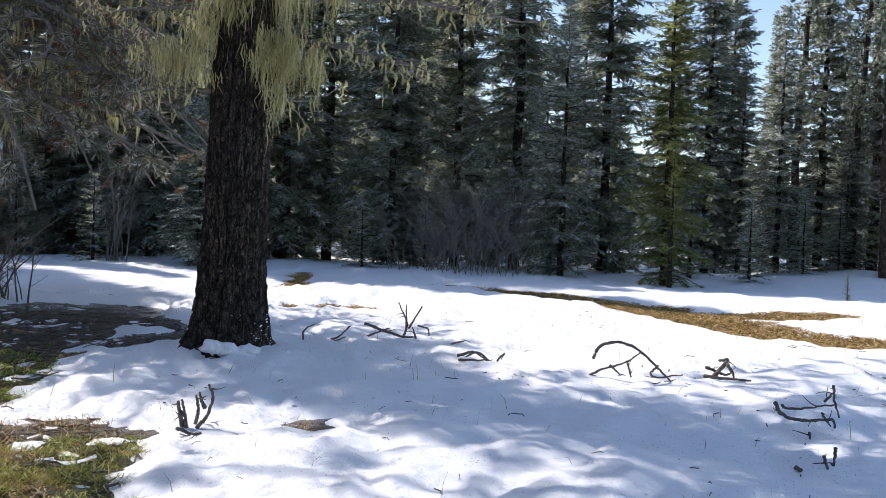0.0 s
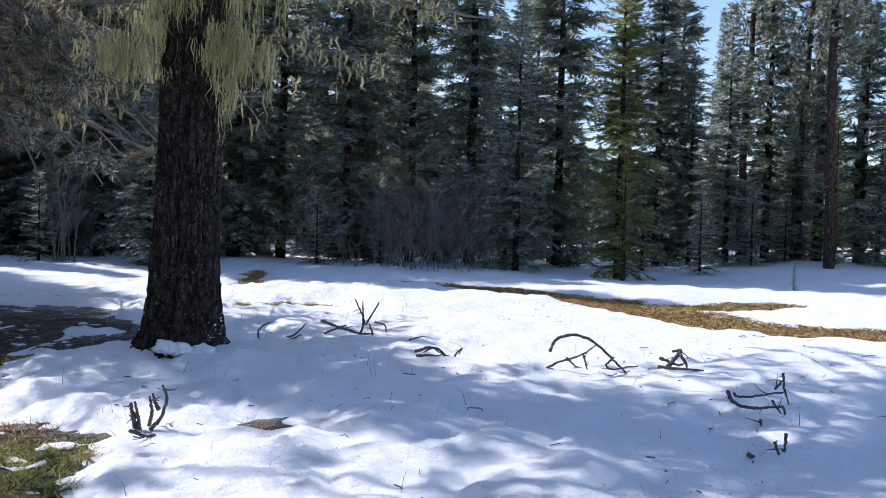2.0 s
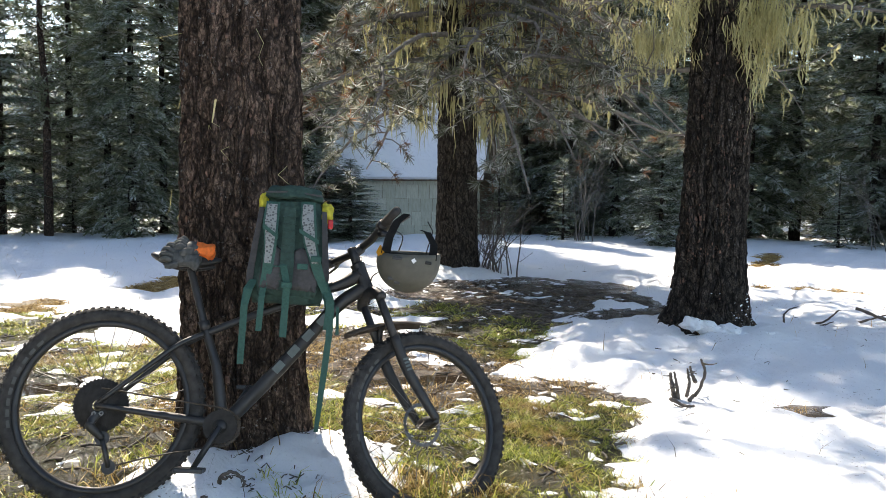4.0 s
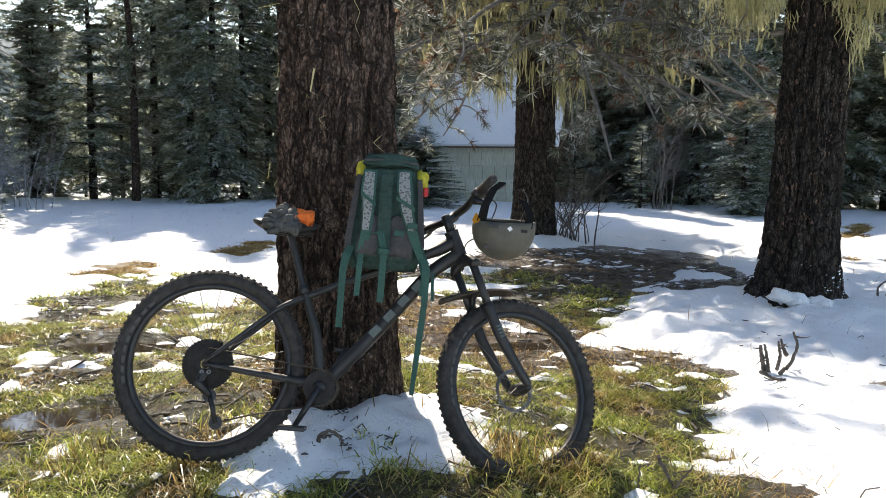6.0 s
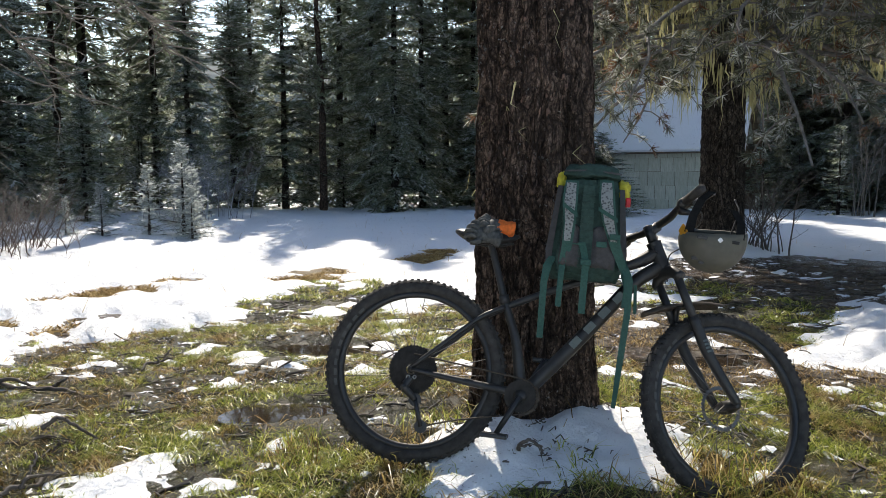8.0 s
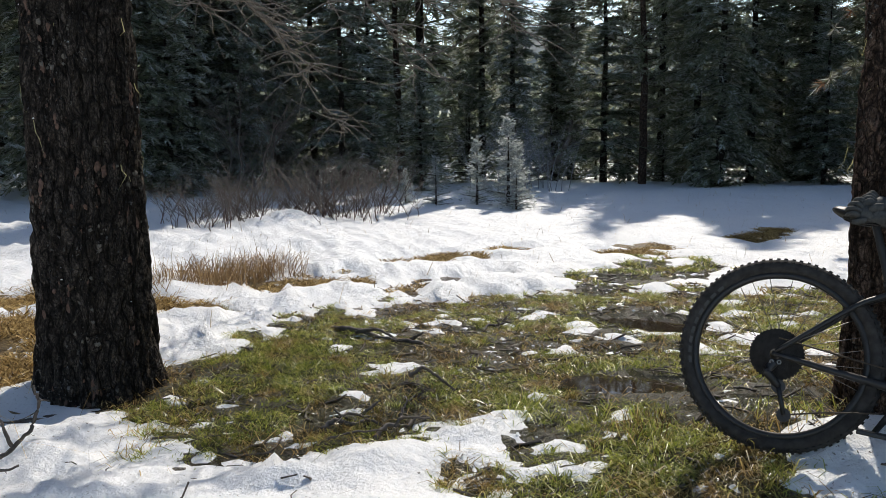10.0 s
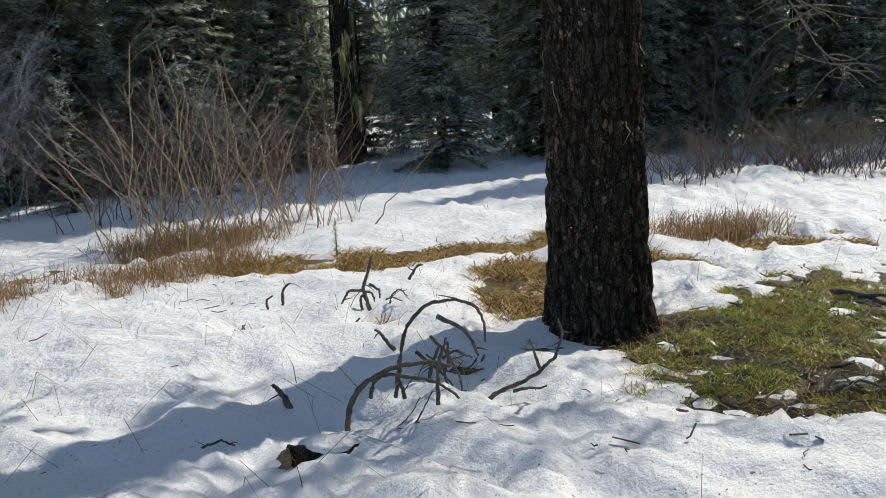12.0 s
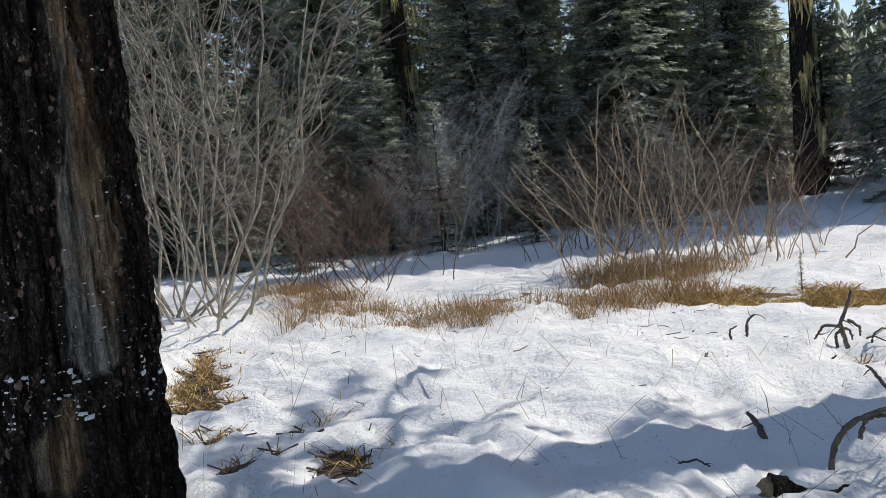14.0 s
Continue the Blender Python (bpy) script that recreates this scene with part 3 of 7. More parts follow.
def lodgepole(name, seed, H, label, bare=0.35, mat=None):
    """A tall slim pine: a bare lower trunk with dead twigs, short upturned limbs with tufts."""
    rs = np.random.RandomState(seed)
    top = thing(name, label, "tree")
    tr, dead = Soup(), Soup()
    z = np.linspace(-0.25, H, 18)
    tr.tube(np.stack([np.cumsum(rs.normal(0, 0.03, 18)), np.cumsum(rs.normal(0, 0.03, 18)), z], 1), 0.15 * np.clip(1 - z / H * 0.92, 0.05, 1.05), 9)
    for _ in range(46):
        h = rs.uniform(0.08, bare + 0.15) * H
        q = limb(rs, np.array((0, 0, h)), rs.rand() * 6.3, rs.uniform(0.4, 1.3), rs.uniform(-0.3, 0.15), rs.uniform(-0.5, 0.3))
        dead.tube(q, np.linspace(0.014, 0.004, len(q)), 3, cap=False)
        for _ in range(3):
            k = rs.randint(2, 6)
            q2 = limb(rs, q[k], rs.rand() * 6.3, rs.uniform(0.12, 0.4), 0.1, -0.5, 4)
            dead.tube(q2, np.linspace(0.006, 0.003, 4), 3, cap=False)
    P, Dn, L = [], [], []
    h = bare * H
    while h < H:
        u = (h - bare * H) / (H - bare * H)
        for k in range(4):
            ln = rs.uniform(0.5, 1.0) * (1.5 * (1 - u) ** 0.7 + 0.15) * min(1, 0.5 + 2 * u)
            q = limb(rs, np.array((0, 0, h)), rs.rand() * 6.3, ln, -0.05 + 0.4 * u, -0.25)
            tr.tube(q[::2], np.linspace(0.02, 0.005, 4), 3, cap=False)
            for _ in range(int(4 + ln * 7)):
                s = rs.uniform(0.3, 1.0)
                b = np.array([np.interp(s, np.linspace(0, 1, len(q)), q[:, c]) for c in range(3)])
                b = b + rs.normal(0, 0.10, 3)
                for _ in range(3):
                    d = rs.normal(0, 0.7, 3) + np.array((0, 0, 0.5))
                    P.append(b)
                    Dn.append(d / np.linalg.norm(d))
                    L.append(rs.uniform(0.14, 0.26))
        h += 0.34 * rs.uniform(0.7, 1.3)
    P, Dn, L = np.array(P), np.array(Dn), np.array(L)
    V, F = sprays(P, Dn, L, L * 0.17, rs, 1)
    child("trunk", tr.mesh("trunk", M_BARK_RED), top)
    tagged(child("dead_growth", dead.mesh("dead_growth", M_TWIG), top, "dead grey twigs on the lower trunk"), kind="stuff")
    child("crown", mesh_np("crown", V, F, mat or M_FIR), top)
    return top


def place(proto, x, y, s=1.0, sz=None, rz=None, lean=0.0):
    m = pose(x, y, float(ground_z(x, y)) - 0.02, lean, lean * 0.5, random.uniform(0, 360) if rz is None else rz) @ Matrix.Diagonal((s, s, sz or s, 1))
    if "placed" not in KIT[proto]:
        KIT[proto]["placed"] = True
        KIT[proto]["ob"].matrix_basis = m
        return KIT[proto]["ob"]
    return copy_thing(KIT[proto]["ob"], m)


KIT = {
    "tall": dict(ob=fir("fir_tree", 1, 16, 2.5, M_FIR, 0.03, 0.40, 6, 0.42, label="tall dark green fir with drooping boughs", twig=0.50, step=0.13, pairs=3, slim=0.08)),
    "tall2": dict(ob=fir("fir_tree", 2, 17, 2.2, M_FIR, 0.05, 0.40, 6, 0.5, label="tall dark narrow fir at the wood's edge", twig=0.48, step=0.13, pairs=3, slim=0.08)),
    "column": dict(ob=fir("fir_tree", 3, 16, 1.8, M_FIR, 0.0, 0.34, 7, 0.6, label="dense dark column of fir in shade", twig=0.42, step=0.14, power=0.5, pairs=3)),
    "mid": dict(ob=fir("fir_tree", 4, 8, 1.5, M_FIR_BLUE, 0.05, 0.34, 8, 0.3, label="slender blue-green fir with pale trunk showing", twig=0.30, step=0.10, pairs=3, slim=0.085)),
    "broad": dict(ob=fir("fir_tree", 5, 7, 1.7, M_FIR_BLUE, 0.03, 0.34, 9, 0.28, label="broad fir with frost-dusted level boughs", twig=0.30, step=0.10, pairs=3, slim=0.085)),
    "olive": dict(ob=fir("fir_tree", 6, 9.5, 1.65, M_FIR_GREEN, 0.04, 0.30, 6, 0.35, label="olive green fir lit from behind", twig=0.30, step=0.11, pairs=3)),
    "spire": dict(ob=fir("fir_tree", 7, 13, 1.5, M_FIR_BLUE, 0.04, 0.34, 8, 0.45, label="narrow spire-topped fir against the sky", twig=0.40, step=0.12, ragged=0.4, pairs=3, slim=0.085)),
    "small": dict(ob=fir("young_fir", 8, 2.6, 0.85, M_FIR_BLUE, 0.04, 0.16, 5, 0.2, label="young fir at the edge of the wood", twig=0.2, step=0.12, pairs=2)),
    "frosted": dict(ob=fir("young_fir", 9, 1.8, 0.66, M_FIR_FROST, 0.03, 0.13, 7, 0.1, rise=0.25, label="young fir white with frost", twig=0.2, step=0.10, pairs=2)),
    "slim": dict(ob=fir("young_fir", 10, 3.6, 0.6, M_FIR_GREEN, 0.06, 0.2, 5, 0.05, rise=0.3, label="slim bright green young fir", twig=0.22, step=0.12, pairs=2)),
    "pole": dict(ob=lodgepole("pine_tree", 11, 17, "tall slim pine with dead lower twigs")),
    "pole2": dict(ob=lodgepole("pine_tree", 12, 15, "tall thin pine with sparse tufted crown", 0.25)),
    "dense": dict(ob=fir("fir_tree", 15, 10.5, 1.75, M_FIR_BLUE, 0.01, 0.26, 9, 0.34, label="dense dark fir with level boughs to the ground", twig=0.30, step=0.11, pairs=3)),
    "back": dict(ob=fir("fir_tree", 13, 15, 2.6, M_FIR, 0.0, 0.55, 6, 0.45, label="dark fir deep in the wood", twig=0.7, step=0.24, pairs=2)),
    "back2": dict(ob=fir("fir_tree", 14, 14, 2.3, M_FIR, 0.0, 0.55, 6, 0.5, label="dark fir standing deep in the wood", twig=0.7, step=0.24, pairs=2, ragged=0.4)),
}
GROVE = [
    ("mid", 3.44, 24.2, 1.0), ("olive", 5.93, 22.16, 1.0), ("slim", 5.8, 21.15, 1.0), ("tall", 5.38, 27.93, 1.0), ("tall2", 2.34, 27.34, 1.05), ("tall", 0.38, 29.44, 1.05),
    ("tall", -1.79, 27.6, 0.95), ("tall2", -4.3, 30.13, 1.1), ("tall", -5.61, 28.89, 1.0), ("broad", -7.02, 23.8, 0.8), ("spire", 9.19, 29.01, 1.0), ("small", 8.85, 23.84, 0.95),
    ("pole2", 12.26, 28.93, 1.0), ("mid", 10.26, 28.64, 0.95), ("spire", 12.6, 32.0, 0.75), ("pole2", 13.51, 27.24, 0.95), ("pole", 12.41, 23.3, 1.0), ("pole", 13.45, 25.07, 1.0),
    ("pole", 15.12, 26.43, 1.05), ("pole2", 16.11, 24.63, 1.1), ("pole", 15.3, 21.54, 1.0), ("slim", 12.81, 23.71, 1.3), ("slim", 15.3, 23.97, 1.1), ("slim", 15.65, 26.11, 1.4),
    ("tall", -11.72, 28.03, 1.0), ("tall2", -9.49, 26.74, 1.0), ("broad", -6.79, 22.9, 0.85), ("column", -13.65, 28.25, 1.0), ("tall", -19.93, 18.84, 0.85), ("tall2", -21.5, 20.4, 0.9), ("mid", -18.2, 17.7, 0.8), ("tall", -18.62, 21.0, 1.0),
    ("tall", -19.21, 28.49, 1.0), ("tall2", -20.4, 25.4, 0.95), ("mid", -22.83, 13.39, 1.35), ("pole2", -21.37, 13.86, 0.9), ("tall", -21.56, 15.9, 0.8), ("column", -19.32, 15.04, 0.85),
    ("column", -19.9, 16.6, 0.8), ("mid", -25.36, 12.89, 1.2), ("spire", -22.3, 10.0, 0.8), ("tall2", -26.83, 14.41, 0.8), ("tall2", -25.46, 10.33, 0.8), ("broad", -21.41, 6.85, 0.75),
    ("pole", -27.32, 8.03, 0.95), ("mid", -22.93, 5.03, 1.2), ("spire", -24.23, 3.38, 0.95), ("broad", -20.45, 0.39, 1.1), ("tall", -27.0, 5.0, 0.9), ("mid", -24.69, 6.28, 1.1), ("tall2", -26.39, 2.03, 0.9),
    ("dense", -17.6, -3.95, 1.0), ("mid", -14.87, -8.98, 1.0), ("broad", -16.68, -7.69, 0.95), ("tall", -17.09, -12.83, 0.8), ("broad", -13.73, -12.19, 0.7), ("tall2", -23.08, -3.51, 0.9),
    ("spire", -21.2, -2.51, 1.0), ("tall", -20.72, -8.43, 0.8), ("pole", -20.73, -10.79, 0.9), ("spire", -22.21, 2.11, 0.9), ("pole", -14.3, -14.34, 0.95), ("pole2", -16.59, -17.7, 0.9),
    ("tall2", -13.13, -15.43, 0.7), ("mid", -14.97, -12.1, 0.9), ("broad", -16.19, -10.39, 1.0), ("spire", -19.75, -10.21, 0.9), ("tall", -12.42, -17.25, 0.8), ("tall2", -9.63, -17.82, 0.8), ("tall", -6.93, -16.89, 0.8),
    ("tall2", -15.69, -15.92, 0.9), ("tall", -18.6, -15.0, 0.95), ("tall", -12.0, -19.5, 0.95), ("tall2", -8.2, -20.5, 0.9), ("tall", -21.5, -12.8, 1.0), ("broad", -15.4, -11.2, 0.9), ("mid", -12.6, -14.0, 0.9), ("broad", -10.4, -14.6, 0.8),
    ("frosted", -15.6, 6.85, 1.0), ("frosted", -16.2, 6.4, 0.8), ("frosted", -16.4, 5.55, 0.62), ("frosted", -15.0, 6.75, 0.6), ("frosted", -16.8, 5.0, 0.45), ("frosted", -15.9, 7.2, 0.75),
    ("small", -2.5, 25.2, 1.0), ("small", -10.2, 24.0, 1.1), ("small", -13.1, 25.2, 1.2), ("small", -0.6, 26.0, 0.9), ("small", 7.6, 25.4, 1.3), ("small", 11.0, 25.2, 1.1), ("slim", 9.14, 18.73, 0.2), ("slim", -7.67, -2.9, 0.12),
]
for kind_, x_, y_, s_ in GROVE:
    k_ = float(np.interp(math.degrees(math.atan2(-x_, y_)), [-40, 30, 45, 70, 90], [0.86, 0.86, 0.95, 0.95, 1.0]))
    place(kind_, x_ * k_, y_ * k_, s_ * (0.5 + 0.5 * k_))
for kind_, yaw, dist, s_ in [("spire", -15.5, 26.5, 0.9), ("tall", -19, 31, 0.8), ("mid", -22, 24.5, 1.0), ("tall2", -24.5, 29.5, 0.85), ("pole2", -27.5, 27, 1.0), ("mid", -30, 25.5, 1.1), ("tall", -33, 30, 0.8), ("spire", -35.5, 27, 0.9), ("broad", -26, 26, 0.8), ("tall2", -37.5, 30, 0.9)]:
    place(kind_, -math.sin(radians(yaw)) * dist, math.cos(radians(yaw)) * dist, s_)
# columns and taller firs added to throw shade on the snow behind the willow
for kind_, x_, y_, s_ in [("column", -20.6, -0.4, 1.1), ("column", -22.2, 1.0, 1.15), ("column", -19.6, -1.9, 0.85), ("column", -23.6, 2.2, 1.2), ("tall", -16.6, -9.0, 0.7), ("mid", -14.2, -10.6, 1.2)]:
    place(kind_, x_, y_, s_)
place("broad", -13.2, 16.0, 1.3, 0.5)
place("broad", -12.8, 16.5, 1.1, 0.42)
for kind_, yaw, dist, s_ in [("broad", 124, 16.6, 0.62), ("small", 127, 14.8, 1.0), ("dense", 130.5, 17.0, 0.8), ("small", 133.5, 14.6, 1.25), ("broad", 137, 15.6, 0.7), ("dense", 141, 16.2, 0.85), ("small", 143.5, 14.2, 1.2), ("broad", 148, 15.2, 0.8),
                             ("dense", 152, 16.5, 0.9), ("dense", 120.5, 17.4, 0.95), ("small", 118, 15.6, 0.9), ("dense", 113.5, 19.5, 0.9), ("dense", 92.5, 22.5, 0.85), ("broad", 108, 21, 1.0), ("dense", 158, 15.8, 0.9)]:
    place(kind_, -math.sin(radians(yaw)) * dist, math.cos(radians(yaw)) * dist, s_)
# the wood behind
rw = np.random.RandomState(5)
made = 0
while made < 125:
    yaw, dist = rw.uniform(-45, 185), 26.5 + 23 * rw.rand() ** 1.4
    x_, y_ = -math.sin(radians(yaw)) * dist, math.cos(radians(yaw)) * dist
    if yaw < -12 and rw.rand() < 0.2:
        continue
    if yaw > 60 and rw.rand() < 0.4:
        continue
    gapped = 56 < yaw < 66
    s_ = rw.uniform(0.8, 1.15) * (0.5 if yaw < -11 else 0.42 if gapped else 1.0)
    place("back" if made % 2 else "back2", x_, y_, s_)
    made += 1
# young growth along the edge of the wood
for k_ in range(36):
    yaw = rw.uniform(-34, 165)
    edge = np.interp(yaw, [-34, -10, 10, 30, 45, 60, 90, 110, 130, 165], [22.5, 22.5, 23, 24, 25, 24.5, 23, 20, 18, 17])
    dist = edge + rw.uniform(0.3, 3.5)
    place(("small", "small", "broad")[k_ % 3], -math.sin(radians(yaw)) * dist, math.cos(radians(yaw)) * dist, rw.uniform(0.55, 1.1) * (1.3 if k_ % 3 < 2 else 0.6))


def old_trunk(seed, H, r, label):
    """An old stem deep in the wood: thick, dark, with short dead limbs hung with lichen."""
    rs = np.random.RandomState(seed)
    top = thing("pine_tree", label, "tree")
    w = Soup()
    z = np.linspace(-0.3, H, 26)
    w.tube(np.stack([np.cumsum(rs.normal(0, 0.012, 26)), np.cumsum(rs.normal(0, 0.012, 26)), z], 1), r * np.interp(z, [-0.3, 0.4, 2, H], [1.5, 1.15, 1.0, 0.2]) * rs.uniform(0.95, 1.06, 26), 14)
    child("trunk", w.mesh("trunk", M_BARK), top)
    pts = []
    for k in range(60):
        q = limb(rs, np.array((0, 0, 1.8 + (H - 2) * k / 60)), rs.rand() * 6.3, rs.uniform(0.4, 1.5), rs.uniform(-0.1, 0.1), rs.uniform(0, 0.4), 7)
        w = Soup()
        w.tube(q, np.linspace(0.025, 0.006, 7), 4, cap=False)
        child("branch", w.mesh("branch", M_TWIG), top)
        pts.append(on_line(q, rs.uniform(0.15, 1, 6)))
    V, F = lichen(np.vstack(pts), rs, 0.15, 0.8, 0.02, 4)
    tagged(child("lichen", mesh_np("lichen", V, F, M_LICHEN), top, "yellow-green lichen hanging from dead limbs"), kind="stuff")
    return top


def far_woods():
    """Low-detail firs far behind, past counting: one joined mesh."""
    rs = np.random.RandomState(8)
    V, F, n = [], [], 0
    for _ in range(1050):
        yaw, dist = rs.uniform(-60, 200), rs.uniform(50, 85)
        h = rs.uniform(6.0, 9.5) * (dist / 62) * (0.8 if yaw < -8 else 0.7 if 54 < yaw < 68 else 1.15)
        x, y = -math.sin(radians(yaw)) * dist, math.cos(radians(yaw)) * dist
        z = float(ground_z(x, y)) - 0.2
        for k in range(11):
            u = k / 11
            r = (1 - u) * h * 0.19 + 0.2
            a0, m = rs.rand() * 6.3, 8
            for j in range(m):
                a = a0 + 6.283 * j / m + rs.normal(0, 0.2)
                d = np.array((math.cos(a), math.sin(a), 0.0))
                sd = np.array((-d[1], d[0], 0.0))
                c = np.array((x, y, z + u * h + rs.normal(0, 0.1)))
                q = r * rs.uniform(0.7, 1.2)
                V += [c + (0, 0, h * 0.05), c + d * q * 0.6 + sd * q * 0.34, c + d * q - np.array((0, 0, h * 0.07)), c + d * q * 0.6 - sd * q * 0.34]
                F += [(n, n + 1, n + 2), (n, n + 2, n + 3)]
                n += 4
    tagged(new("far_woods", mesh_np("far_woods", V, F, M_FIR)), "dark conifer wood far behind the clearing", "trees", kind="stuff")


far_woods()
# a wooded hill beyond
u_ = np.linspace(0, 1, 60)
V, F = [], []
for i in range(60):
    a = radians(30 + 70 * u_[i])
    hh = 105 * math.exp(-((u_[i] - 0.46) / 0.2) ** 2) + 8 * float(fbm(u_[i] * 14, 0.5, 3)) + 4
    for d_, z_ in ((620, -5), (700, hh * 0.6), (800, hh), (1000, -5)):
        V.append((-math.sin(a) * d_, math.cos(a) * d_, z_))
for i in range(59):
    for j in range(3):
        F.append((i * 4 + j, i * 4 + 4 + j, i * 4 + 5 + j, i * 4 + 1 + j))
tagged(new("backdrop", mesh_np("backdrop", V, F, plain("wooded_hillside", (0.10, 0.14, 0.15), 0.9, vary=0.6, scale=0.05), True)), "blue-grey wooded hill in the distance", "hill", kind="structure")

# ---------------- the large old trees round the camera ----------------


def part(name, bm, mat, parent, label="", smooth=False):
    """Links a bmesh as one mesh object under a thing or a part."""
    me = bpy.data.meshes.new(name)
    bm.to_mesh(me)
    bm.free()
    me.polygons.foreach_set("use_smooth", np.full(len(me.polygons), smooth))
    me.materials.append(mat)
    return child(name, me, parent, label)


def big_trunk(seed, r, H, lean=(0.0, 0.0), flare=0.45, deep=0.035, scar=None, around=130, up=230):
    """A furrowed trunk with a flared foot; r is its radius 1.5 m up."""
    th = np.linspace(0, 2 * np.pi, around, endpoint=False)
    z = np.concatenate([np.linspace(-0.25, 4.6, up), np.linspace(4.9, H, 14)])
    V = np.zeros((len(z), around, 3))
    for i, h in enumerate(z):
        taper = np.interp(h, [0, 1.5, 5, H], [1.08, 1.0, 0.9, 0.12])
        foot = flare * math.exp(-max(h, -0.2) * 4.2)
        for j, a in enumerate(th):
            c, s = math.cos(a), math.sin(a)
            if h < 4.8:
                w = noise.noise((c * 1.6, s * 1.6, h * 0.7 + seed)) * 0.8
                n1 = abs(noise.noise((c * 4.2 + w, s * 4.2 + w, h * 1.1 + seed * 3)))
                n2 = abs(noise.noise((c * 9 + w, s * 9, h * 2.6 + seed * 5)))
                n3 = noise.noise((c * 20, s * 20, h * 15 + seed))
                d = -deep * (1 - min(1, n1 * 4.5)) - deep * 0.5 * (1 - min(1, n2 * 3.5)) + deep * 0.38 * n3
                root = foot * (1 + 0.55 * noise.noise((c * 1.9, s * 1.9, seed * 1.7)))
            else:
                d, root = 0.0, 0.0
            rad = r * (taper + root) + d
            if scar:
                for mid, half, dep in scar(h):
                    wide = half * (1 + 0.22 * noise.noise((h * 4.1, seed, mid)) + 0.16 * noise.noise((h * 13, a * 3, mid)))
                    off = abs((a - mid + math.pi) % (2 * math.pi) - math.pi)
                    if half > 0 and off < wide:
                        rad = min(rad, r * taper - dep * min(1, (wide - off) * 14) + 0.005 * noise.noise((a * 26, h * 2.2, 0)))
            V[i, j] = (rad * c + lean[0] * max(h, 0), rad * s + lean[1] * max(h, 0), h)
    n = around
    i = np.arange(len(z) - 1)[:, None] * n
    j = np.arange(n)[None]
    k = (j + 1) % n
    return V.reshape(-1, 3), np.stack([i + j, i + k, i + n + k, i + n + j], -1).reshape(-1, 4)


def lichen(points, rs, lo, hi, wide=0.012, per=3):
    """Hanging strands, each a tapering twisted ribbon of three joints."""
    P = np.repeat(np.asarray(points), per, 0)
    n = len(P)
    P = P + rs.normal(0, 0.035, (n, 3))
    ln = (lo + (hi - lo) * rs.rand(n) ** 1.7)[:, None]
    a = rs.uniform(0, np.pi, n)
    s = np.stack([np.cos(a), np.sin(a), 0 * a], 1) * wide * rs.uniform(0.5, 1.5, (n, 1))
    dn = np.array((0, 0, -1.0))
    k1 = P + dn * ln * 0.35 + rs.normal(0, 0.018, (n, 3))
    k2 = P + dn * ln * 0.7 + rs.normal(0, 0.025, (n, 3))
    k3 = P + dn * ln + rs.normal(0, 0.03, (n, 3))
    V = np.stack([P - s * 0.6, P + s * 0.6, k1 + s, k1 - s, k2 + s * 0.6, k2 - s * 0.6, k3], 1).reshape(-1, 3)
    k = np.arange(n) * 7
    F = np.concatenate([np.stack(q, 1) for q in ((k, k + 1, k + 2), (k, k + 2, k + 3), (k + 3, k + 2, k + 4), (k + 3, k + 4, k + 5), (k + 5, k + 4, k + 6))])
    return V, F


def on_line(q, s):
    t = np.linspace(0, 1, len(q))
    return np.stack([np.interp(s, t, q[:, c]) for c in range(3)], 1)


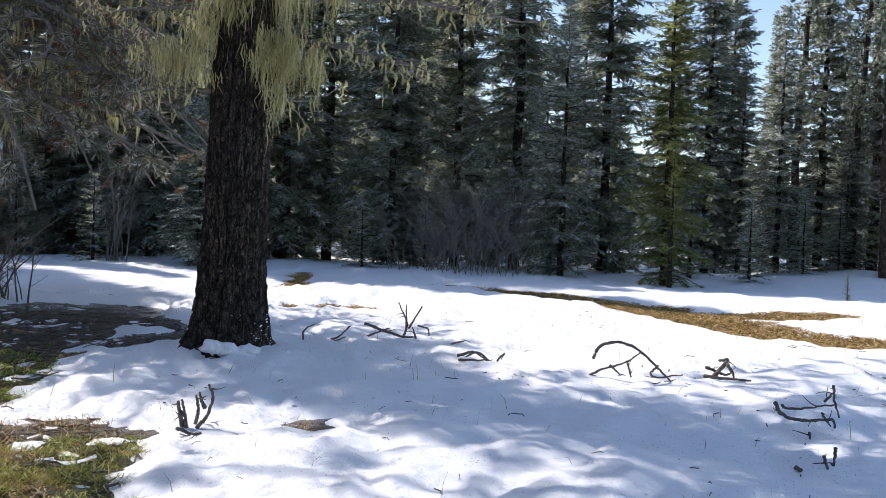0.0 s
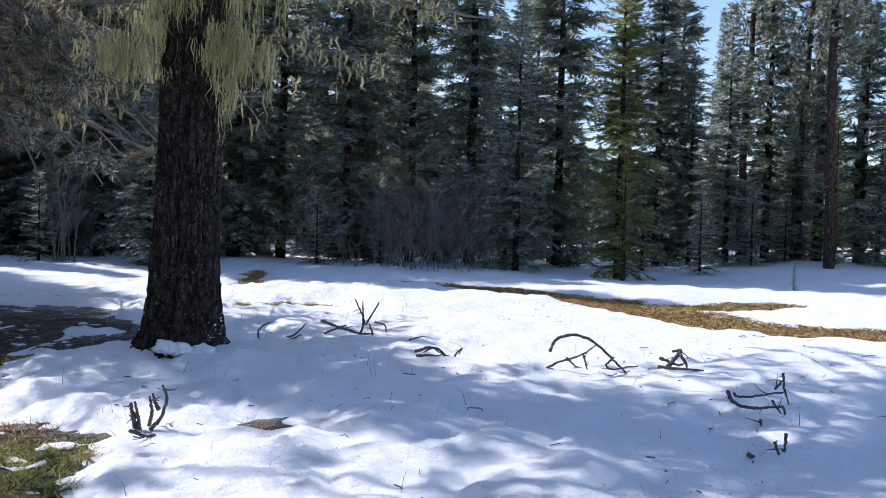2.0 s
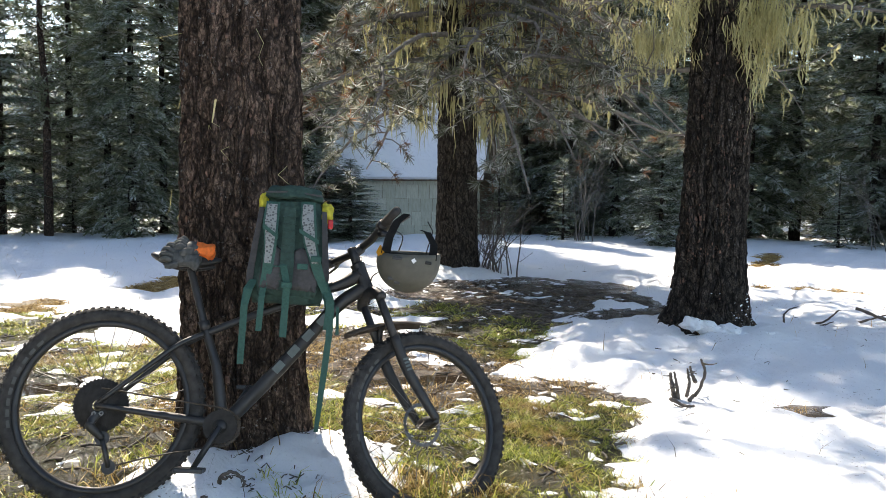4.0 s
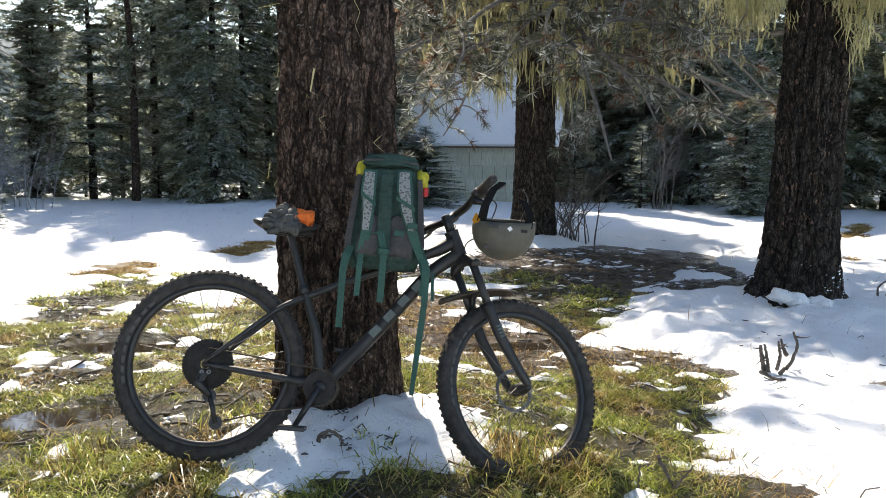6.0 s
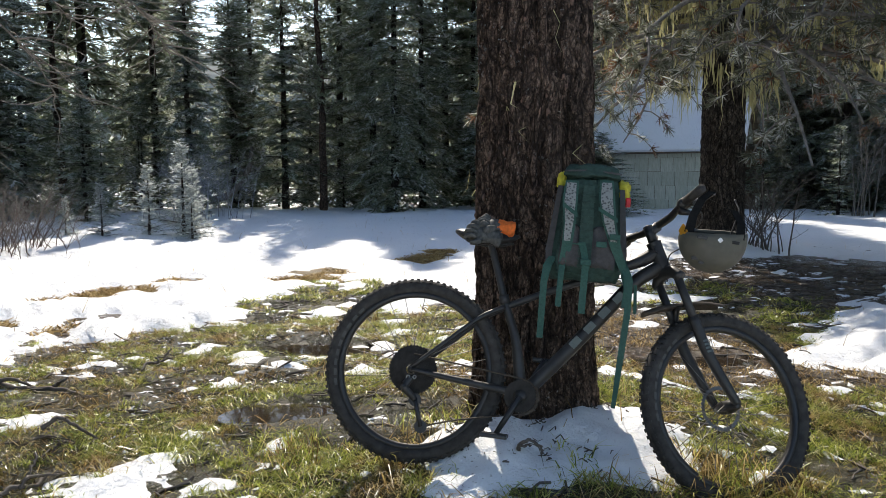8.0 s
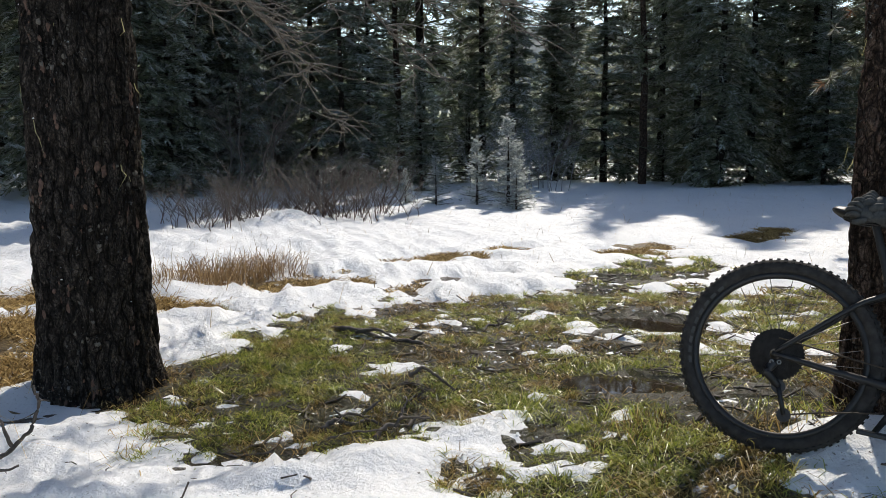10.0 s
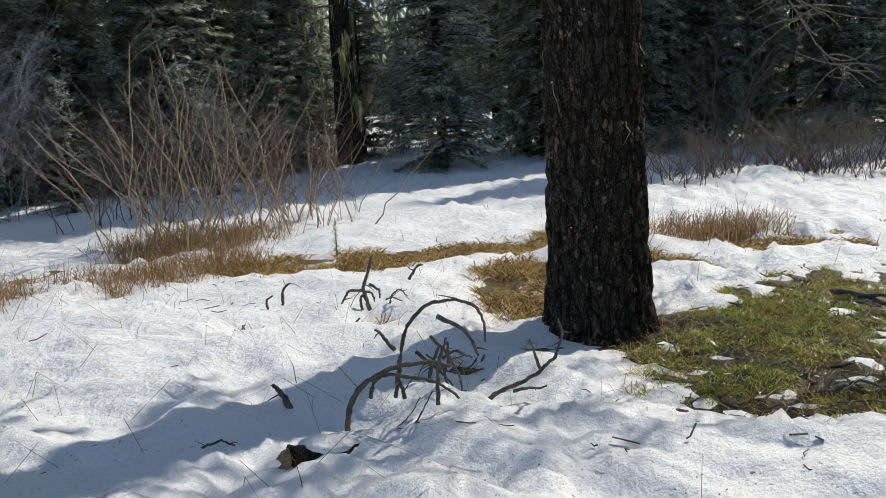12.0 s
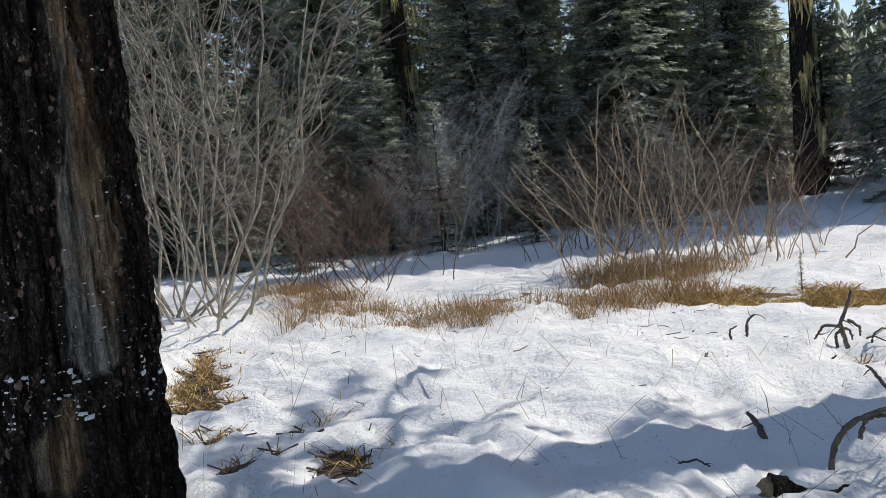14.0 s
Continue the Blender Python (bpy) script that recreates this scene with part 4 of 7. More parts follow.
def pine_crown(tree, seed, z0, z1, R, count, mat, tuft=0.17, droop=0.3, rust=0.0, lean=(0, 0)):
    """Limbs with long-needled tufts round the trunk between two heights."""
    rs = np.random.RandomState(seed)
    P, Dn, L = [], [], []
    lines = []
    for i in range(count):
        u = (i + rs.rand()) / count
        h = z0 + (z1 - z0) * u
        ln = R * (1 - u * 0.75) * rs.uniform(0.55, 1.0)
        q = limb(rs, np.array((lean[0] * h, lean[1] * h, h)), i * 2.4 + rs.normal(0, 0.3), ln, rs.uniform(-0.05, 0.25), droop * rs.uniform(0.6, 1.4), 8)
        wood = Soup()
        wood.tube(q, np.linspace(0.05, 0.012, 8), 5, cap=False)
        lines.append(q)
        for _ in range(int(4 + ln * 2.2)):
            s0 = rs.uniform(0.3, 1.0)
            b = on_line(q, [s0])[0]
            q2 = limb(rs, b, rs.rand() * 6.3, rs.uniform(0.35, 0.8), 0.05, droop * rs.uniform(0.5, 2.2), 5)
            wood.tube(q2, np.linspace(0.014, 0.006, 5), 3, cap=False)
            for c in on_line(q2, rs.uniform(0.25, 1.0, 5)):
                m = 18
                d = rs.normal(0, 1, (m, 3)) + (q2[-1] - q2[0]) * 1.2 + np.array((0, 0, -0.1))
                P.append(np.repeat(c[None], m, 0))
                Dn.append(d / np.linalg.norm(d, axis=1)[:, None])
                L.append(rs.uniform(0.7, 1.2, m) * tuft)
        child("limb", wood.mesh("limb", M_TWIG), tree)
    P, Dn, L = np.vstack(P), np.vstack(Dn), np.concatenate(L)
    S = np.cross(Dn, rs.normal(0, 1, P.shape))
    S /= np.linalg.norm(S, axis=1)[:, None]
    W = 0.0075
    V = np.stack([P - S * W, P + Dn * L[:, None], P + S * W], 1).reshape(-1, 3)
    k = np.arange(len(P)) * 3
    F = np.stack([k, k + 1, k + 2], 1)
    cut = int(len(F) * rust)
    if cut:
        pick = np.repeat(rs.rand(len(F) // 18 + 1) < rust, 18)[:len(F)]
        child("dead_needles", mesh_np("dead_needles", V, F[pick], M_RUST), tree, "rust-brown dead needles")
        F = F[~pick]
    child("crown", mesh_np("crown", V, F, mat), tree)
    return lines


def old_tree(label, x, y, seed, r, H, mat, trunk_label="", **kw):
    t = thing("pine_tree", label, "tree", pose(x, y, float(ground_z(x, y)) - 0.03))
    V, F = big_trunk(seed, r, H, **kw)
    child("trunk", mesh_np("trunk", V, F, mat, True), t, trunk_label)
    return t


def dead_limbs(tree, rows, seed, lean=(0, 0), strands=0.0, r=0.3, hang=(0.12, 0.45), twigs=6, thick=1.0):
    """Bare lichen-hung limbs: each row is height, yaw, length, rise, droop."""
    rs = np.random.RandomState(seed)
    pts = []
    for h, yaw, ln, rise, droop in rows:
        a = radians(yaw)
        p0 = np.array((lean[0] * h - math.sin(a) * r * 0.7, lean[1] * h + math.cos(a) * r * 0.7, h))
        q = limb(rs, p0, a, ln, rise, droop, 10)
        w = Soup()
        w.tube(q, np.linspace(0.032, 0.008, 10) * thick, 6)
        for _ in range(int(4 + ln * twigs)):
            b = on_line(q, [rs.uniform(0.3, 1)])[0]
            q2 = limb(rs, b, a + rs.normal(0, 0.9), rs.uniform(0.2, 0.7), rs.uniform(-0.5, 0.2), rs.uniform(-0.7, 0.6), 7)
            w.tube(q2, np.linspace(0.011, 0.004, 7) * thick, 4, cap=False)
            pts.append(on_line(q2, rs.rand(3)))
        pts.append(on_line(q, rs.uniform(0.05, 0.9, int(14 * ln * strands) + 1)))
        child("branch", w.mesh("branch", M_TWIG), tree, "bare grey branch dusted with frost")
    if strands:
        V, F = lichen(np.vstack(pts), rs, *hang, per=2)
        tagged(child("lichen", mesh_np("lichen", V, F, M_LICHEN), tree, "pale yellow hanging lichen"), kind="stuff")
    return np.vstack(pts)


def trunk_lichen(tree, seed, r, z0, z1, n, lo, hi, lean=(0, 0), per=2, out=1.05, wide=0.0035):
    rs = np.random.RandomState(seed)
    a, h = rs.uniform(0, 2 * np.pi, n), rs.uniform(z0, z1, n)
    P = np.stack([r * out * np.cos(a) + lean[0] * h, r * out * np.sin(a) + lean[1] * h, h], 1)
    V, F = lichen(P, rs, lo, hi, wide, per)
    tagged(child("lichen", mesh_np("lichen", V, F, M_LICHEN), tree, "yellow-green lichen strands on bark"), kind="stuff")


def flecks(tree, seed, n, z0, z1, lo, hi, mat, label, flat=0.5, drift=0.57):
    """Small scraps caught on the bark: uneven double cones set on points of the trunk."""
    rs = np.random.RandomState(seed)
    me = next(o for o in tree.children if o.name.startswith("trunk")).data
    co = np.zeros(len(me.vertices) * 3, np.float32)
    me.vertices.foreach_get("co", co)
    co = co.reshape(-1, 3)
    co = co[(co[:, 2] > z0) & (co[:, 2] < z1)]
    # scraps keep together in drifts
    co = co[(fbm(np.arctan2(co[:, 1], co[:, 0]) * 2.2, co[:, 2] * 3.4, seed) + rs.normal(0, 0.04, len(co))) > drift]
    C = co[rs.randint(0, len(co), n)]
    size = lo * (hi / lo) ** (rs.rand(n) ** 1.6)
    out = C * (1, 1, 0) / np.hypot(C[:, 0], C[:, 1])[:, None]
    side = np.stack([-out[:, 1], out[:, 0], 0 * out[:, 0]], 1)
    m = 7
    a = np.arange(m) * 2 * np.pi / m
    rr = rs.uniform(0.5, 1.3, (n, m, 1)) * size[:, None, None]
    ring = C[:, None] + side[:, None] * np.cos(a)[None, :, None] * rr + np.array((0, 0, 1.0)) * np.sin(a)[None, :, None] * rr * flat
    tip = C + out * size[:, None] * 0.45
    V = np.concatenate([ring - out[:, None] * 0.004, tip[:, None]], 1).reshape(-1, 3)
    k = np.arange(n)[:, None] * (m + 1)
    j = np.arange(m)[None]
    F = np.stack([k + j, k + (j + 1) % m, k + m + 0 * j], -1).reshape(-1, 3)
    tagged(child("bark_crust", mesh_np("bark_crust", V, F, mat, True), tree, label), kind="stuff")


M_CRUST = plain("pale_crust_lichen", (0.16, 0.145, 0.12), 0.9, vary=0.4, scale=60)
M_CHIP = plain("reddish_bark_scale", (0.15, 0.092, 0.068), 0.9, vary=0.5, scale=50)
L1 = (0.035, 0.0)
t1 = old_tree("old dark pine hung with pale yellow lichen", -1.94, 7.78, 1.3, 0.285, 18, M_BARK, lean=L1, flare=0.62, deep=0.045)
dead_limbs(t1, [(3.5, -82, 2.5, 0.10, 0.12), (3.95, -95, 2.2, 0.05, 0.05), (4.2, -60, 2.4, 0.1, 0.1), (2.55, 95, 0.75, -0.02, -0.05), (2.5, -100, 0.3, -0.05, 0.0),
                (3.1, -120, 1.7, -0.1, 0.12), (3.4, 100, 1.3, 0.02, 0.15), (3.9, 70, 1.6, 0.05, 0.1), (4.4, -150, 1.6, 0.1, 0.2), (4.5, 170, 1.3, 0.05, 0.1), (4.8, -90, 2.2, 0.0, 0.2)], 31, L1, 0.35, 0.3, (0.05, 0.22))
trunk_lichen(t1, 41, 0.34, 2.4, 4.6, 50, 0.08, 0.4, L1)
rs_ = np.random.RandomState(77)
for ox, oz, sx, nn, hi_ in ((0.05, 3.45, 0.10, 26, 0.4), (0.5, 3.9, 0.10, 30, 0.75), (0.68, 3.9, 0.08, 26, 0.9), (0.45, 2.95, 0.14, 44, 0.35), (0.62, 2.95, 0.16, 34, 0.4), (0.53, 2.55, 0.02, 5, 0.5),
                            (-0.56, 2.9, 0.13, 30, 0.4), (-0.27, 2.95, 0.07, 18, 0.3), (1.05, 3.7, 0.08, 18, 0.5), (0.9, 2.85, 0.03, 6, 0.35), (0.15, 4.1, 0.25, 30, 0.6), (-0.2, 3.3, 0.10, 16, 0.35)):
    V, F = lichen(np.stack([rs_.normal(ox, sx, nn), rs_.normal(-0.3, 0.12, nn), rs_.normal(oz, 0.12, nn)], 1), rs_, 0.10, hi_, 0.0055, 11)
    tagged(child("lichen", mesh_np("lichen", V, F, M_LICHEN), t1, "thick curtain of pale yellow lichen"), kind="stuff")
# unseen upper limbs, spread wide and dense to shade the snow in front
pine_crown(t1, 51, 5.0, 17, 4.8, 105, M_PINE, 0.24)
pine_crown(t1, 56, 5.4, 9.5, 6.2, 60, M_PINE, 0.26, 0.12)
# limbs and lichen were laid out for a stem an eighth larger
for o in t1.children:
    if not o.name.startswith("trunk"):
        o.data.transform(Matrix.Translation((0, 0, 0.155)) @ Matrix.Diagonal((0.87, 0.87, 0.87, 1)))
rs_ = np.random.RandomState(70)
for k in range(7):
    bm = bmesh.new()
    bmesh.ops.create_icosphere(bm, subdivisions=3, radius=1)
    o_ = Vector((0.02 + 0.09 * k, -0.52 + 0.04 * k, 0.03 + 0.14 * rs_.rand() * (1 - k / 8)))
    for v in bm.verts:
        v.co = o_ + Vector((v.co.x * 0.10, v.co.y * 0.07, v.co.z * 0.06)) * (1 + 0.6 * noise.noise(v.co * 2.2 + o_ * 7))
    part("snow_cap", bm, M_SNOW, t1, "snow clinging to the roots", True)
flecks(t1, 141, 1500, -0.1, 4.5, 0.005, 0.016, M_CHIP, "lighter scales of bark", 1.5)
flecks(t1, 142, 520, -0.1, 0.42, 0.006, 0.024, M_SNOW, "snow caught in the bark")

t2 = old_tree("old pine with long-needled drooping boughs and lichen", -6.57, 11.2, 2.7, 0.312, 21, M_BARK, flare=0.3)
lines2 = pine_crown(t2, 52, 2.7, 7.5, 4.7, 120, M_PINE, 0.165, 0.42, rust=0.14)
pine_crown(t2, 62, 7.5, 17, 2.0, 22, M_PINE, 0.2)
trunk_lichen(t2, 42, 0.5, 2.5, 5.2, 300, 0.25, 0.9, per=3, out=1.35, wide=0.012)
rs_ = np.random.RandomState(78)
V, F = lichen(np.vstack([on_line(q, rs_.uniform(0.05, 0.6, 9)) for q in lines2[:44]]), rs_, 0.15, 0.55, 0.014, 5)
tagged(child("lichen", mesh_np("lichen", V, F, M_LICHEN), t2, "yellow-green lichen hanging from the boughs"), kind="stuff")
dead_limbs(t2, [(3.6, -75, 3.6, 0.1, 0.25), (4.2, -95, 3.8, 0.1, 0.3), (3.3, -110, 3.0, 0.1, 0.3), (4.8, -60, 3.6, 0.1, 0.35)], 33, strands=0.2)

t3 = old_tree("large reddish-barked pine that the bicycle leans on", -2.82, 2.95, 4.1, 0.262, 22, M_BARK_RED, flare=0.10, deep=0.03)
trunk_lichen(t3, 43, 0.265, 0.8, 3.2, 60, 0.03, 0.16, per=1, out=0.97, wide=0.003)
flecks(t3, 143, 700, -0.1, 3.0, 0.004, 0.014, M_CHIP, "reddish scales of bark", 1.8)
flecks(t3, 144, 260, -0.1, 3.0, 0.004, 0.012, M_CRUST, "pale crusty lichen")
pine_crown(t3, 53, 5.5, 19, 3.0, 44, M_PINE, 0.2)

t4 = old_tree("straight old pine with dark furrowed bark", -5.33, -0.33, 5.9, 0.295, 20, M_BARK, flare=0.22, deep=0.04)
trunk_lichen(t4, 44, 0.29, 1.2, 3.2, 40, 0.05, 0.25, per=1, wide=0.003)
flecks(t4, 145, 1100, -0.1, 3.2, 0.004, 0.016, M_CRUST, "pale crusty lichen", 1.3)
flecks(t4, 146, 700, -0.1, 3.2, 0.006, 0.02, M_CHIP, "reddish scales of bark", 1.8)
flecks(t4, 147, 60, -0.1, 3.0, 0.006, 0.014, M_SNOW, "snow caught in the bark")
# unseen low limbs, added to dapple the snow with shade
pine_crown(t4, 64, 3.7, 6.0, 3.2, 34, M_PINE, 0.18, 0.2)
pine_crown(t4, 54, 6.0, 18, 3.0, 40, M_PINE, 0.2)
dead_limbs(t4, [(3.3, 35, 2.6, -0.1, 0.42), (3.0, 55, 2.3, -0.08, 0.36), (3.5, 20, 2.9, -0.05, 0.38), (3.2, 46, 3.1, -0.2, 0.34), (3.6, 30, 2.6, 0.0, 0.3), (2.95, 66, 1.8, 0.02, 0.3), (3.7, 62, 3.0, 0.0, 0.35), (3.9, 40, 3.2, -0.1, 0.3), (3.6, 12, 2.4, -0.1, 0.3)], 35, strands=0.0, twigs=22, thick=0.5)


def bare_wood(m):
    """Weathered wood with long grain, grey where old and brown where the bark came off late."""
    g = m.noise(24, 8, 0.72, stretch=(1, 1, 0.10))
    grey = m.ramp(g, (0.34, (0.035, 0.032, 0.026)), (0.45, (0.170, 0.170, 0.148)), (0.56, (0.440, 0.430, 0.385)), (0.68, (0.66, 0.64, 0.59)))
    brown = m.ramp(g, (0.36, (0.030, 0.018, 0.010)), (0.46, (0.190, 0.115, 0.062)), (0.60, (0.50, 0.34, 0.20)))
    return m.mix(m.split(m.attr("bare"))[1], grey, brown)


def scar(h):
    """The wounds at a height: the middle and half width in radians, and the depth."""
    rows = []
    if 0.76 < h < 2.6:
        rows.append((np.interp(h, [0.8, 1.04, 1.28, 1.52, 1.76, 2.1, 2.6], [1.55, 1.56, 1.66, 1.69, 1.70, 1.64, 1.55]),
                     np.interp(h, [0.76, 0.86, 1.04, 1.28, 1.52, 1.76, 2.1, 2.6], [0.15, 0.30, 0.34, 0.36, 0.28, 0.16, 0.13, 0.08]), 0.045))
    if 1.15 < h < 2.5:
        rows.append((np.interp(h, [1.15, 1.28, 1.52, 1.76, 2.1, 2.5], [2.14, 2.12, 2.06, 1.93, 1.80, 1.68]), np.interp(h, [1.15, 1.3, 2.0, 2.5], [0.05, 0.13, 0.11, 0.04]), 0.105))
    if 0.36 < h < 0.70:
        rows.append((np.interp(h, [0.36, 0.5, 0.7], [1.02, 0.98, 1.2]), np.interp(h, [0.36, 0.45, 0.56, 0.7], [0.12, 0.33, 0.26, 0.05]), 0.035))
    return rows


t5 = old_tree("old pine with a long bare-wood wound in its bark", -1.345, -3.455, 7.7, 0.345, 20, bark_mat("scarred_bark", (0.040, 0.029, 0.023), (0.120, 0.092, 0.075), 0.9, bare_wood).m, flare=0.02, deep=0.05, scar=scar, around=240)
me_ = t5.children[0].data
co = np.zeros(len(me_.vertices) * 3, np.float32)
me_.vertices.foreach_get("co", co)
co = co.reshape(-1, 3)
turn_ = np.arctan2(co[:, 1], co[:, 0])
bare_ = np.zeros((len(co), 4), np.float32)
for k in np.flatnonzero((co[:, 2] > 0.3) & (co[:, 2] < 2.6)):
    h = float(co[k, 2])
    gone = 0.345 * np.interp(h, [0, 1.5, 5], [1.08, 1, 0.9]) - math.hypot(co[k, 0], co[k, 1])
    for mid, half, dep in scar(h):
        off = (turn_[k] - mid) / half
        if abs(off) < 1.1:
            late = 0.55 * (h - 1.25) + 0.45 * off + 0.5 * noise.noise((turn_[k] * 5, h * 3, 0)) if h > 0.75 else 0.3 + 0.4 * off
            bare_[k, 0] = max(bare_[k, 0], min(1, max(0, (gone - 0.012) / 0.02)) * (1 if dep < 0.1 else 0.35))
            bare_[k, 1] = min(1, max(0, 0.5 + late * 1.6))
me_.attributes.new("bare", "FLOAT_COLOR", "POINT").data.foreach_set("color", bare_.ravel())
flecks(t5, 151, 420, 0.60, 0.80, 0.006, 0.022, M_SNOW, "snow caught on the ledge under the wound", 0.6, 0.40)
flecks(t5, 148, 900, 0.0, 2.6, 0.003, 0.014, M_SNOW, "snow caught in the bark", 0.5, 0.61)
flecks(t5, 149, 500, 0.0, 2.6, 0.004, 0.016, M_CHIP, "reddish scales of bark", 1.8)
flecks(t5, 150, 160, 0.0, 2.6, 0.004, 0.016, M_CRUST, "pale crusty lichen", 1.5)
pine_crown(t5, 55, 5.0, 17, 3.0, 40, M_PINE, 0.2)

for k, (yaw, dist, r_) in enumerate(((109.1, 19.6, 0.26), (117.7, 21.5, 0.22), (135.2, 19.5, 0.19), (126.5, 22.0, 0.2))):
    x_, y_ = -math.sin(radians(yaw)) * dist, math.cos(radians(yaw)) * dist
    old_trunk(90 + k, 15.0, r_, "old lichen-hung pine standing in the wood").matrix_basis = pose(x_, y_, float(ground_z(x_, y_)) - 0.03)

# ---------------- bare shrubs ----------------


def bare_shrub(label, x, y, seed, stems, h, spread, mat, thick=0.014, forks=7, base=0.25, curl=0.5, wave=0.6, name="bare_shrub", fine=None):
    rs = np.random.RandomState(seed)
    t = thing(name, label, "shrub", pose(x, y, float(ground_z(x, y)) - 0.03))
    for _ in range(stems):
        w = Soup()
        yaw = rs.rand() * 6.283
        reach_ = spread * rs.uniform(0.1, 1.0)
        hh = h * rs.uniform(0.55, 1.0)
        s = np.linspace(0, 1, 9)
        b = rs.normal(0, base, 2)
        d = np.array((-math.sin(yaw), math.cos(yaw)))
        q = np.zeros((9, 3))
        q[:, :2] = b + d * reach_ * (s ** (1 + curl))[:, None] + np.cumsum(rs.normal(0, 0.012 * h, (9, 2)), 0) * wave
        q[:, 2] = hh * s - 0.05
        w.tube(q, np.linspace(thick, thick * 0.3, 9) * rs.uniform(0.6, 1.3), 5, cap=False)
        main = sum(len(f) for f in w.F)
        for _ in range(forks):
            b0 = on_line(q, [rs.uniform(0.25, 0.98)])[0]
            q2 = limb(rs, b0, yaw + rs.normal(0, 1.0), rs.uniform(0.1, 0.28) * h, rs.uniform(0.4, 1.5), rs.uniform(-0.3, 0.3), 5)
            w.tube(q2, np.linspace(thick * 0.4, thick * 0.16, 5), 3, cap=False)
            for _ in range(2):
                b1 = on_line(q2, [rs.uniform(0.3, 1)])[0]
                q3 = limb(rs, b1, rs.rand() * 6.3, rs.uniform(0.04, 0.12) * h, 0.6, 0, 3)
                w.tube(q3, np.linspace(thick * 0.22, thick * 0.12, 3), 3, cap=False)
        me = w.mesh("stem", mat)
        if fine:
            me.materials.append(fine)
            me.polygons.foreach_set("material_index", (np.arange(len(me.polygons)) >= main).astype(np.int32))
        child("stem", me, t)
    return t


M_TWIG_DARK = plain("dark_red_twigs", (0.130, 0.085, 0.070), 0.8, vary=0.6, scale=7)
M_FROSTTWIG = plain("frosted_twigs", (0.36, 0.37, 0.39), 0.8, vary=0.5, scale=8)
bare_shrub("tall bare alder with many pale leaning stems", -4.55, -8.15, 1, 30, 5.2, 2.9, M_ALDER, 0.017, 14, 0.30, -0.42, wave=1.7, fine=M_TWIG)
bare_shrub("bare willow clump with reddish upright stems", -8.69, -5.01, 2, 46, 2.3, 1.45, M_TWIG_RED, 0.0105, 8, 0.50, 0.15, wave=1.6, fine=M_TWIG)
bare_shrub("lower bare willow clump beside the taller one", -9.95, -4.35, 15, 46, 1.7, 1.1, M_TWIG_RED, 0.009, 9, 0.5, 0.2, wave=1.8, fine=M_TWIG_DARK)
bare_shrub("bare grey shrub furred with frost", -10.9, -10.1, 3, 44, 2.9, 1.2, M_FROSTTWIG, 0.009, 16, 0.5, 0.2, wave=1.8)
bare_shrub("bare grey shrub behind the willow clump", -10.6, -6.8, 4, 40, 1.9, 1.3, M_TWIG_DARK, 0.008, 12, 0.5, 0.3, wave=1.6)
bare_shrub("reddish bare brush by the alder", -7.3, -9.2, 5, 70, 2.1, 1.9, M_TWIG_DARK, 0.007, 18, 0.7, 0.1, wave=1.8)
bare_shrub("bare brown brush at the wood's edge", 1.1, 20.9, 6, 50, 2.8, 1.5, M_TWIG, 0.012, 12, 0.7, wave=1.8)
bare_shrub("bare brown brush beside a fir", -0.3, 21.3, 7, 36, 2.0, 1.2, M_TWIG, 0.013, 8, 0.5)
bare_shrub("low leafless bush at the foot of a pine", -5.95, 11.3, 8, 22, 1.3, 1.0, M_STICK, 0.012, 7, 0.15, 0.9)
bare_shrub("low reddish bush dusted with snow", -13.8, 2.95, 9, 120, 1.15, 0.9, M_TWIG_DARK, 0.0085, 12, 0.6, 0.5, wave=1.5, fine=M_TWIG)
bare_shrub("low grey bush dusted with snow", -13.8, 1.3, 10, 90, 0.9, 0.8, M_TWIG_DARK, 0.008, 12, 0.6, 0.6, wave=1.5, fine=M_TWIG)
bare_shrub("small frosted bush among young firs", -19.2, 8.8, 11, 40, 2.0, 1.1, M_FROSTTWIG, 0.012, 8, 0.5)
bare_shrub("leaning bare shrub in front of the firs", -17.4, 1.9, 12, 9, 3.0, 2.2, M_STICK, 0.020, 12, 0.3, wave=1.6)
bare_shrub("thin bare sapling near the shed", -8.3, 20.6, 13, 12, 3.0, 0.9, M_TWIG, 0.016, 8, 0.2)
bare_shrub("bare frosted brush under the firs", -20.8, -6.0, 14, 50, 2.6, 1.6, M_FROSTTWIG, 0.013, 8, 0.8)

# ---------------- shed ----------------
M_SHINGLE = Mat("weathered_pale_shingle", 0.85, 0, 0.2)
sn = M_SHINGLE.noise(5, 5, 0.6, stretch=(3, 3, 0.5))
M_SHINGLE.color(M_SHINGLE.mix(M_SHINGLE.math("MULTIPLY", M_SHINGLE.rand(), 0.5), M_SHINGLE.ramp(sn, (0.3, (0.40, 0.42, 0.33)), (0.7, (0.62, 0.63, 0.54))), (0.33, 0.34, 0.27))).bump(sn, 0.4, 0.01)
M_SHINGLE = M_SHINGLE.m
M_BOARD = plain("weathered_brown_board", (0.16, 0.12, 0.085), 0.85, vary=0.45, scale=9)


